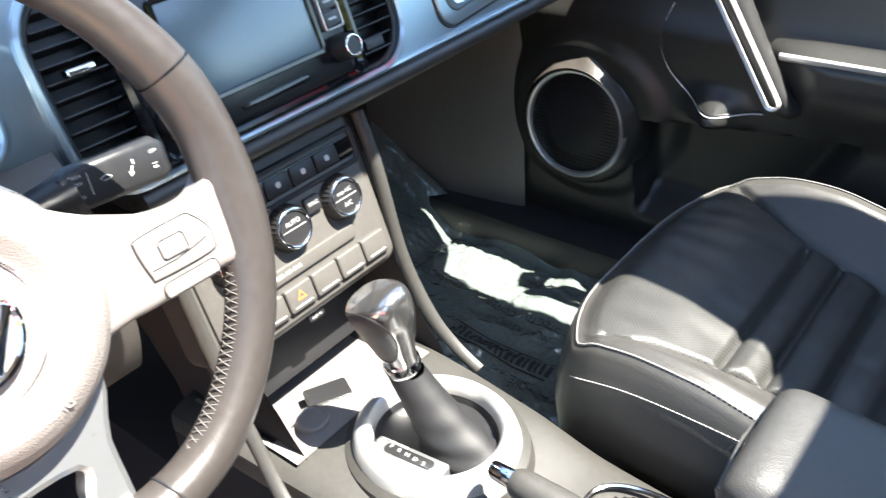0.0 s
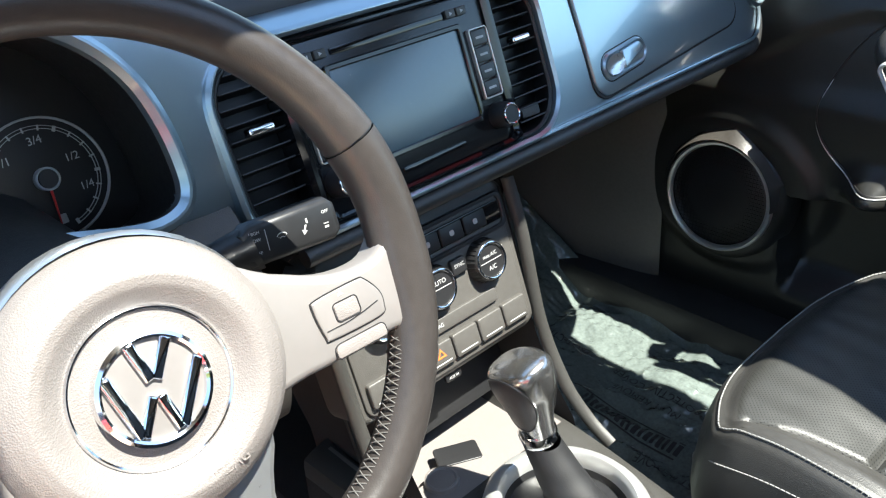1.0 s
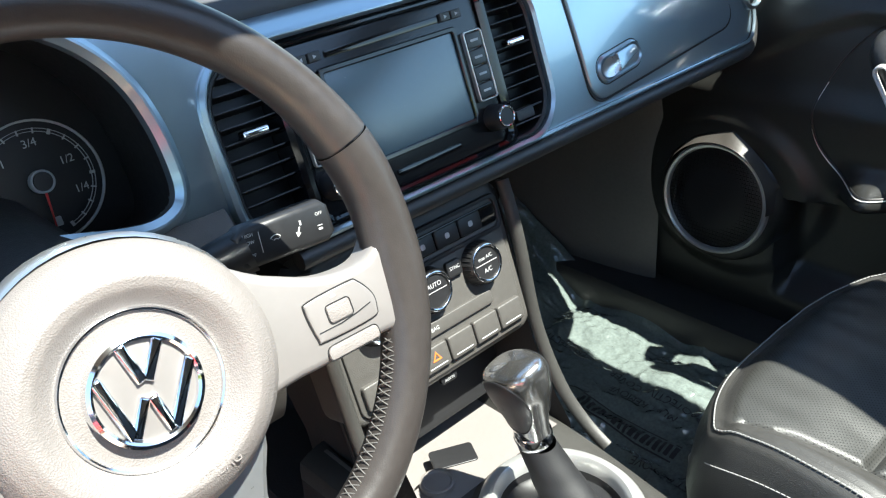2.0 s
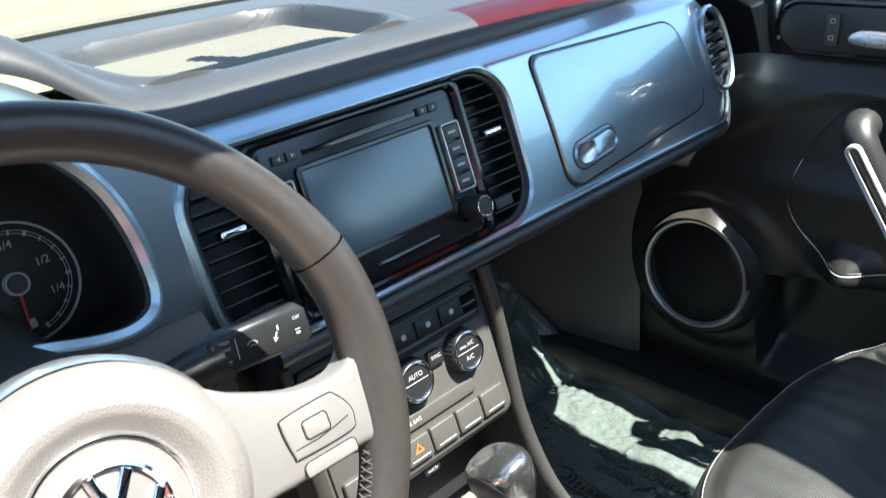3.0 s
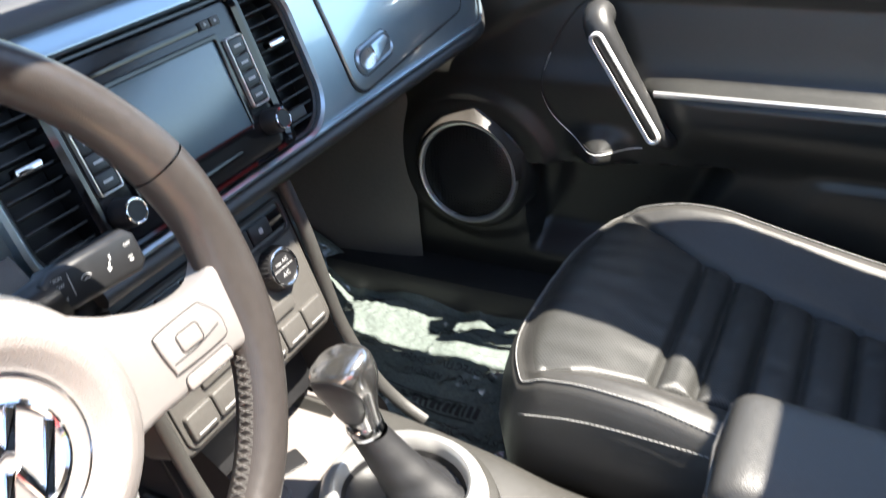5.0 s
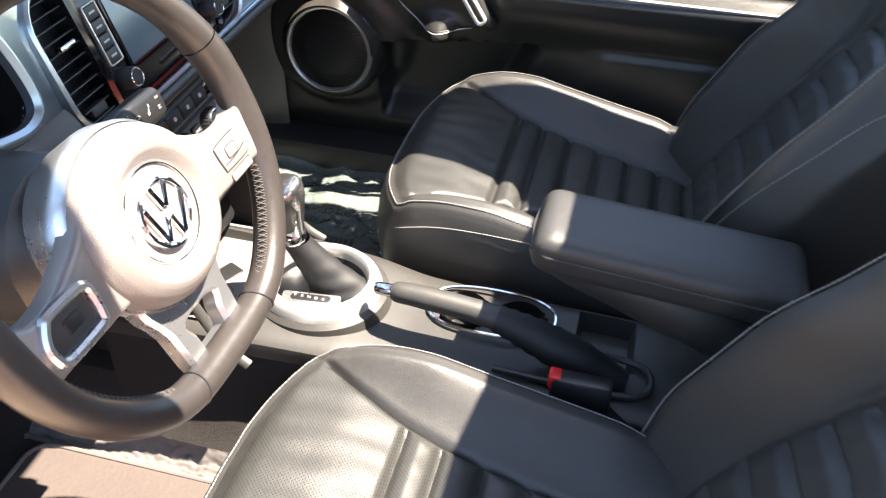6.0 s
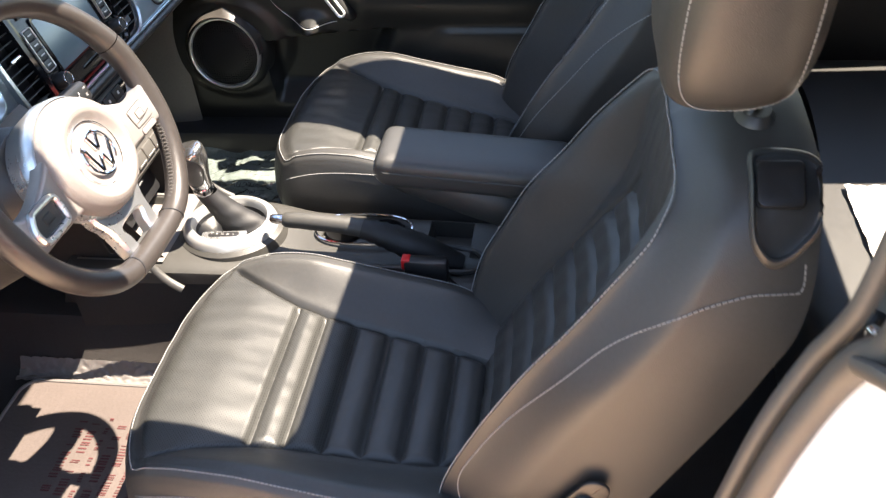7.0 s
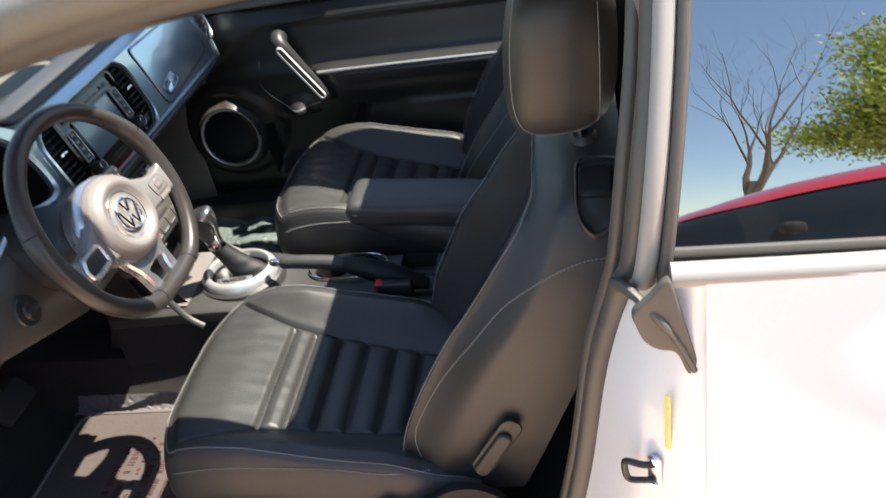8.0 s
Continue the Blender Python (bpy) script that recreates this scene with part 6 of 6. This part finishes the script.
# Lighter than the door panel, to help the sun's glint along in colour.
part("brow", grid(brow_pt, 48, 12), BROWN_TRIM, spk, "faceted brow over the ring", angle=25)
# Light line added along the ridge to imitate its sunlit bevel.
part("brow_glint", tube([brow_pt(u, 0.75) for u in np.linspace(0.5, 0.86, 12)], 0.0016, 8), PLASTIC_G, spk, "light line for the sunlit ridge of the brow")
mesh = bmesh.new()
for i in range(-12, 13):
    w = math.sqrt(max(0.0, 0.078 ** 2 - (0.006 * i) ** 2))
    tube([SP @ Vector((0.006 * i, -w, 0.0045)), SP @ Vector((0.006 * i, w, 0.0045))], 0.0007, 4, bm=mesh)
    tube([SP @ Vector((-w, 0.006 * i, 0.0045)), SP @ Vector((w, 0.006 * i, 0.0045))], 0.0007, 4, bm=mesh)
tagged(part("grille_mesh", mesh, VENT, spk, "fine black mesh"), kind="stuff")

pl = thing("door_pull", "black door pull strap with a chrome frame", "door handle")
p0, p1 = Vector((0.628, 0.338, 0.815)), Vector((0.630, 0.250, 0.672))
part("strap", tube(spline([p0 + Vector((0.035, 0.012, 0.018)), p0 + Vector((0.004, 0.004, 0.008)), p0.lerp(p1, 0.3), p0.lerp(p1, 0.7), p1 + Vector((0.006, -0.004, -0.008)), p1 + Vector((0.035, -0.01, -0.02))], 6), [0.022, 0.023, 0.023, 0.0225, 0.022, 0.0215, 0.021, 0.021, 0.0205, 0.020, 0.020, 0.019, 0.019, 0.018, 0.018, 0.017, 0.017, 0.016, 0.016, 0.016, 0.015, 0.015, 0.015, 0.015, 0.015, 0.014, 0.014, 0.014, 0.014, 0.014, 0.014], 14), PLASTIC, pl, "grained black strap")
ax = (p1 - p0).normalized()
PM = frame_at(p0.lerp(p1, 0.49) + Vector((-0.021, 0, 0)), Vector((0, ax.z, -ax.y)), -ax)
part("chrome_frame", ring_plate(rrect(0.022, 0.182, 0.011, 0, 0, 8), rrect(0.013, 0.173, 0.0065, 0, 0, 8), 0.007, 0.002, PM), SATIN_RING, pl, "long chrome loop")
arc = spline([(0.0, -0.30, 0.868), (0.0, 0.10, 0.868), (0.0, 0.21, 0.864), (0.0, 0.31, 0.860), (0.0, 0.373, 0.848), (0.0, 0.417, 0.800), (0.0, 0.441, 0.735), (0.0, 0.430, 0.685), (0.0, 0.395, 0.648), (0.0, 0.351, 0.631), (0.0, 0.281, 0.635)], 8)
part("seam_line", tube([(door_x(q.y, q.z) - 0.0006, q.y, q.z) for q in arc], 0.0016, 6), VENT, pl, "thin curved panel seam")
# Satin chrome line stands in for the highlight on the lower seam.
part("seam_glint", tube([(door_x(q.y, q.z - 0.003) - 0.0006, q.y, q.z - 0.003) for q in arc[44:]], 0.0010, 6), SATIN_RING, pl, "bright line for the highlight along the seam")

dt = thing("door_trim_strip", "bright metal strip along the door armrest", "trim strip")
part("strip", tube([(0.640, 0.262, 0.728), (0.640, 0.0, 0.729), (0.645, -0.50, 0.724)], 0.0046, 10, flat=1.5), RING_METAL, dt)

dh = thing("lever_handle", "silver inner door lever in a black oval recess", "door lever")
DH = frame_at((0.713, 0.345, 0.940), (0, -1, 0), (0.08, 0, 1))
part("plate", slab(rrect(0.30, 0.062, 0.030, 0, 0, 8), 0.006, 0.002, DH), SATIN, dh, "black oval plate")
part("plate_rim", ring_plate(rrect(0.312, 0.074, 0.036, 0, 0, 8), rrect(0.298, 0.060, 0.0295, 0, 0, 8), 0.011, 0.004, DH), GLOSS, dh, "glossy black rim")
part("lever", slab([(p.x, p.y) for p in spline([(-0.040, -0.016, 0), (-0.038, 0.001, 0), (0.03, 0.003, 0), (0.055, 0.027, 0), (0.074, 0.026, 0), (0.068, -0.008, 0), (0.045, -0.018, 0)], 4, closed=True)][::-1], 0.020, 0.005, DH @ Matrix.Translation((0, 0, 0.006))), SILVER, dh, "satin silver lever")
part("lock_switch", slab(rrect(0.018, 0.042, 0.003, -0.075, 0), 0.004, 0.001, DH @ Matrix.Translation((0, 0, 0.006))), PLASTIC, dh)
for z in (-0.011, 0.011):
    part("lock_mark", ring_plate(rrect(0.007, 0.006, 0.001, -0.075, z, 2), rrect(0.005, 0.004, 0.0006, -0.075, z, 2), 0.0005, 0.0001, DH @ Matrix.Translation((0, 0, 0.0098))), INK, dh)
part("gloss_strip", grid(lambda u, v: Vector((0.715 + 0.006 * v, -0.5 + 1.28 * u, 0.893 + 0.095 * v)), 20, 4), GLOSS, dh, "glossy black upper door strip")
tw = thing("tweeter_panel", "black corner panel with a small plain mark", "trim panel")
part("panel", slab([(0.0, 0.0), (0.09, 0.0), (0.11, 0.03), (0.02, 0.10), (0.0, 0.09)], 0.02, 0.006, frame_at((0.70, 0.70, 0.985), (0, -1, 0), (0, 0, 1))), SATIN, tw)
part("mark", slab(rrect(0.022, 0.006, 0.001), 0.0005, 0.0001, frame_at((0.679, 0.635, 1.003), (0, -1, 0), (0, 0, 1))), INK, tw)

# ---- floor coverings ----
def film_pt(u, v):
    x, y = 0.125 + 0.50 * u, 0.27 + 0.74 * v
    z = 0.302 + 0.55 * max(0.0, y - 0.80)
    z += 0.010 * noise.noise(Vector((x * 9, y * 9, 0))) - 0.009 * abs(noise.noise(Vector((x * 22, y * 13, 3)))) * 1.7 - 0.005 * abs(noise.noise(Vector((x * 70, y * 50, 7))))
    z += 0.05 * smoothstep(0.93, 1.0, u) + 0.03 * smoothstep(0.06, 0.0, u)
    return Vector((x, y, z))


fm = thing("floor_film", "dark floor under crinkled clear protective film with black print", "floor cover")
part("sheet", grid(film_pt, 150, 210), FILM, fm, "crinkled shiny film")
rnd = random.Random(3)


def film_print(bm):
    """Lays flat print down on the uneven film."""
    bmesh.ops.subdivide_edges(bm, edges=[e for e in bm.edges if e.calc_length() > 0.008], cuts=2)
    for v in bm.verts:
        v.co.z += film_pt((v.co.x - 0.125) / 0.5, (v.co.y - 0.27) / 0.74).z + 0.0014
    return bm


def film_words(words, size, x, y, turn):
    part("print_line", film_print(text_bm(words, size, Matrix.Translation((x, y, 0)) @ Matrix.Rotation(radians(turn), 4, "Z"))), BOOT, fm, "line of black print", smooth=False)


def film_bars(x, y, length, size, turn):
    """A line of print that cannot be read, as plain upright bars between two rules."""
    bm, d = bmesh.new(), -length / 2
    m = Matrix.Translation((x, y, 0)) @ Matrix.Rotation(radians(turn), 4, "Z")
    while d < length / 2:
        w = size * rnd.uniform(0.2, 0.45)
        slab(rrect(w, size, 0.001, d + w / 2, 0, 1), 0.0004, 0.0001, m, bm)
        d += w + size * 0.22
    for k in (-1, 1):
        slab(rrect(length * 1.06, 0.0022, 0.0003, 0, k * size * 0.78, 1), 0.0004, 0.0001, m, bm)
    tagged(part("print_block", film_print(bm), BOOT, fm, "black print as plain bars", smooth=False), kind="stuff")


for x0, y0 in ((0.365, 0.530), (0.225, 0.690), (0.235, 0.38)):
    film_bars(x0, y0, 0.175, 0.019, -92)
for words, x0, y0 in (("PROTECTIVE COVER", 0.452, 0.535), ("MUST REMOVE", 0.425, 0.540), ("PROTECTIVE COVER", 0.470, 0.770), ("MUST REMOVE", 0.315, 0.420), ("PROTECTIVE COVER", 0.290, 0.600), ("MUST REMOVE", 0.268, 0.600)):
    film_words(words, 0.019, x0, y0, 88)
pm = thing("paper_mat", "pale brown floor mat with red print on black carpet", "floor mat")
MAT = rrect(0.395, 0.395, 0.035, -0.4025, 0.535, 6)
part("sheet", slab(MAT, 0.010, 0.004, Matrix.Translation((0, 0, 0.292))), PAPER, pm, "plain brown mat")
part("bound_edge", tube([(x, y, 0.3015) for x, y in MAT], 0.0042, 8, closed=True), FOLD, pm, "stitched raised border")
rows = bmesh.new()
for k in range(9):
    x, y = -0.56 + 0.02 * (k % 3), 0.372 + 0.025 * k
    tall = 0.016 if k % 3 else 0.008
    while x < -0.285 - 0.012 * (k % 2):
        w = rnd.uniform(0.0016, 0.0030)
        slab(rrect(w, tall, 0.0008, n=1), 0.0010, 0.0003, Matrix.Translation((x, y + rnd.uniform(-0.001, 0.001), 0.3022)), rows)
        x += w + rnd.choice((0.0022, 0.0035, 0.005)) + (0.012 if rnd.random() < 0.16 else 0)
tagged(part("print_mark", rows, RED_INK, pm, "rows of dark red print marks", smooth=False), kind="stuff")
fs = thing("film_strip", "crinkled clear film strip on the carpet beside the mat", "floor cover")


def strip_pt(u, v):
    x, y = -0.202 + 0.036 * u, 0.40 + 0.36 * v
    z = 0.289 + 0.115 * smoothstep(0.19, 0.115, -x) * smoothstep(0.30, 0.42, y)
    return Vector((x, y, z + 0.006 + 0.006 * abs(noise.noise(Vector((u * 3, v * 16, 5)))) + 0.003 * noise.noise(Vector((u * 8, v * 40, 2)))))


part("sheet", grid(strip_pt, 24, 120), FOLD, fs, "crinkled film")
ped = thing("brake_pedal", "black rubber pedal on a steel arm", "pedal")
part("pad", slab(rrect(0.11, 0.06, 0.012), 0.014, 0.004, frame_at((-0.30, 0.80, 0.44), (1, 0, 0), (0, 0.6, 0.8))), TYRE, ped, "ribbed rubber pad")
part("arm", tube([(-0.30, 0.81, 0.45), (-0.30, 0.87, 0.62)], 0.010, 8), SATIN, ped, "steel arm")

# rear bench
rb = thing("rear_bench", "black leather rear seat bench", "car seat")
part("cushion", box(-0.60, 0.60, -1.25, -0.63, 0.30, 0.585, 0.05, 4), LEATHER, rb, "black leather cushion")
# Added sheet: its white imitates a sunlit patch of the bench.
rc = thing("sun_patch_sheet", "white sheet standing in for a sunlit patch of the rear bench", "paper")
part("sheet", grid(lambda u, v: Vector((-0.22 + 0.30 * u, -0.81 + 0.075 * v, 0.592 + 0.006 * noise.noise(Vector((u * 9, v * 5, 2))))), 50, 24), COVER, rc, "crumpled white stand-in for the sun patch")
part("backrest", box(-0.60, 0.60, -1.42, -1.22, 0.50, 0.98, 0.05, 4), LEATHER, rb)
bt = thing("seat_belt", "black seat belt webbing with a bright anchor", "seat belt")
strap = spline([(-0.655, -0.530, 1.16), (-0.652, -0.530, 1.00), (-0.640, -0.535, 0.88), (-0.620, -0.545, 0.70), (-0.610, -0.555, 0.46)], 6)
web = bmesh.new()
for a, b in zip(strap, strap[1:]):
    for k in (0, 1):
        off = Vector((0.0012 * (2 * k - 1), 0, 0))
        web.faces.new([web.verts.new(p + off + Vector((0.012 * w, 0.023 * w, 0))) for p, w in ((a, -1), (a, 1), (b, 1), (b, -1))])
part("webbing", web, SATIN, bt, "black woven strap")
part("guide", slab(rrect(0.060, 0.100, 0.012, 0, 0, 6), 0.018, 0.006, frame_at((-0.662, -0.520, 0.935), (0.35, -0.94, 0), (0.15, 0, 1))), SATIN, bt, "black plastic belt guide")
part("anchor", slab(rrect(0.012, 0.034, 0.005), 0.008, 0.003, frame_at((-0.684, -0.500, 0.965), (0.35, -0.94, 0), (0.15, 0, 1))), CHROME, bt, "bright metal anchor")

# rear view mirror
rv = thing("rear_view_mirror", "black rear view mirror on the windshield", "mirror")
part("housing", slab(rrect(0.24, 0.065, 0.028, 0, 0, 8), 0.035, 0.012, frame_at((0.03, 0.600, 1.245), (1, 0, 0), (0, 0.15, 1))), SATIN, rv)
part("stem", tube([(0.03, 0.61, 1.25), (0.02, 0.64, 1.30)], 0.012, 10), SATIN, rv)

# unseen red card under the windshield's top edge, added to tint the sun
RED_FILM = glass("red_translucent_card", (0.85, 0.05, 0.03), 0.03)
tg = thing("sun_tint_card", "unseen red translucent card, added to tint the sun on the dash", "card")
part("sheet", grid(lambda u, v: Vector((0.25 + 0.25 * u, 0.42 + 0.13 * v, 1.262 - 0.02 * v - 0.02 * u * u)), 6, 4), RED_FILM, tg)

# ---- outside ----
def parked_car(name, label, paint, m, scale=1.0):
    """A saloon built from its side profile."""
    car = thing(name, label, "car")
    def body(u, v):
        y = -2.2 + 4.4 * u
        t = abs(y) / 2.2
        low, high = 0.28, 0.78 + 0.16 * (1 - t ** 3) + 0.02 * math.sin(3 * y)
        w = 0.90 * (1 - 0.25 * t ** 4)
        a = math.pi * v
        s = math.sin(a) ** 0.35
        return Vector((-w * math.copysign(abs(math.cos(a)) ** 0.5, math.cos(a)), y, low + (high - low) * s))
    part("body", grid(body, 50, 24), paint, car, "painted body")
    def cabin(u, v):
        y = -1.55 + 2.75 * u
        q = (y + 1.55) / 2.75
        h = 1.0 + 0.50 * max(0.0, math.sin(math.pi * q)) ** 0.55
        a = math.pi * v
        w = 0.80 - 0.18 * math.sin(a)
        return Vector((-w * math.copysign(abs(math.cos(a)) ** 0.6, math.cos(a)), y, 0.86 + (h - 0.86) * math.sin(a) ** 0.6))
    part("windows", grid(cabin, 40, 20), DARK_GLASS, car, "dark windows")
    part("roof", grid(lambda u, v: Vector(cabin(0.03 + 0.94 * u, 0.24 + 0.52 * v)) + Vector((0, 0, 0.012)), 40, 16), paint, car, "painted roof")
    for sx in (-1, 1):
        for y in (-1.35, 1.35):
            w = part("wheel", lathe([(0.0, 0.10), (0.20, 0.10), (0.22, 0.12), (0.31, 0.11), (0.335, 0.06), (0.335, -0.08)], frame_at((sx * 0.80, y, 0.335), (0, sx, 0), (0, 0, 1)), 32), TYRE, car, "black tyre")
            part("hub_cap", lathe([(0.0, 0.115), (0.12, 0.112), (0.19, 0.105)], frame_at((sx * 0.80, y, 0.335), (0, sx, 0), (0, 0, 1)), 24), SILVER, w)
        part("head_lamp", slab(rrect(0.26, 0.12, 0.05), 0.03, 0.01, frame_at((sx * 0.58, 2.02, 0.74), (-1, sx * 0.3, 0), (0, -0.2, 1))), CLEAR, car)
        part("door_mirror", box(sx * 0.93 - 0.06, sx * 0.93 + 0.06, 0.74, 0.82, 0.93, 1.03, 0.03), TYRE, car, "black mirror housing")
    car.matrix_world = m
    return car


parked_car("parked_car", "red parked car beside the white one", CAR_RED, pose(-3.6, -1.9, 0, 0, 0, 3))
parked_car("parked_car", "blue parked car beyond the passenger side", CAR_BLUE, pose(3.5, 0.3, 0, 0, 0, 4))


def tree(m, height, leafy, label, seed):
    rnd = random.Random(seed)
    t = thing("tree", label, "tree")
    limbs, tips = bmesh.new(), []

    def grow(p, d, length, r, depth):
        pts, rs = [p], [r]
        q = p.copy()
        dd = d.copy()
        for k in range(4):
            dd = (dd + Vector((rnd.uniform(-1, 1), rnd.uniform(-1, 1), rnd.uniform(-0.3, 0.6))) * 0.16).normalized()
            q = q + dd * length / 4
            pts.append(q)
            rs.append(r * (1 - 0.14 * (k + 1)))
        tube(pts, rs, 6 if depth > 1 else 4, bm=limbs)
        if depth == 0:
            tips.append(q)
            return
        for k in range(rnd.choice((2, 3, 3) if leafy else (3, 3, 4) if depth > 3 else (2, 3))):
            nd = (dd + Vector((rnd.uniform(-1, 1), rnd.uniform(-1, 1), rnd.uniform(-0.1, 0.7))) * 0.75).normalized()
            grow(pts[rnd.choice((3, 4))], nd, length * rnd.uniform(0.62, 0.8), rs[-1] * 0.72, depth - 1)
        tips.append(q)

    grow(Vector((0, 0, 0)), Vector((0, 0, 1)), height * (0.32 if leafy else 0.26), height * 0.024, 5 if leafy else 6)
    part("trunk", limbs, BARK, t, "grey-brown trunk and limbs")
    if leafy:
        crown = bmesh.new()
        for tip in tips:
            for k in range(90):
                c = tip + Vector((rnd.gauss(0, 1), rnd.gauss(0, 1), rnd.gauss(0, 0.7))) * height * 0.050
                a, b = Vector((rnd.gauss(0, 1), rnd.gauss(0, 1), rnd.gauss(0, 1))).normalized(), Vector((rnd.gauss(0, 1), rnd.gauss(0, 1), rnd.gauss(0, 1))).normalized()
                s = height * 0.009
                crown.faces.new([crown.verts.new(c + q) for q in (a * s, b * s * 0.6, -a * s, -b * s * 0.6)])
        tagged(part("crown", crown, LEAF, t, "spring green leaves", smooth=False), kind="stuff")
    t.matrix_world = m
    return t


tree(pose(-13.0, -2.45, 0), 10.0, False, "bare branching tree without leaves", 4)
tree(pose(-15.0, -6.6, 0), 8.0, True, "leafy green tree beside the lot", 7)
tree(pose(-20.0, -12.5, 0), 9.0, True, "leafy green tree beside the lot", 9)
tree(pose(7.0, 24.0, 0), 8.0, True, "leafy green tree behind the lawn", 12)
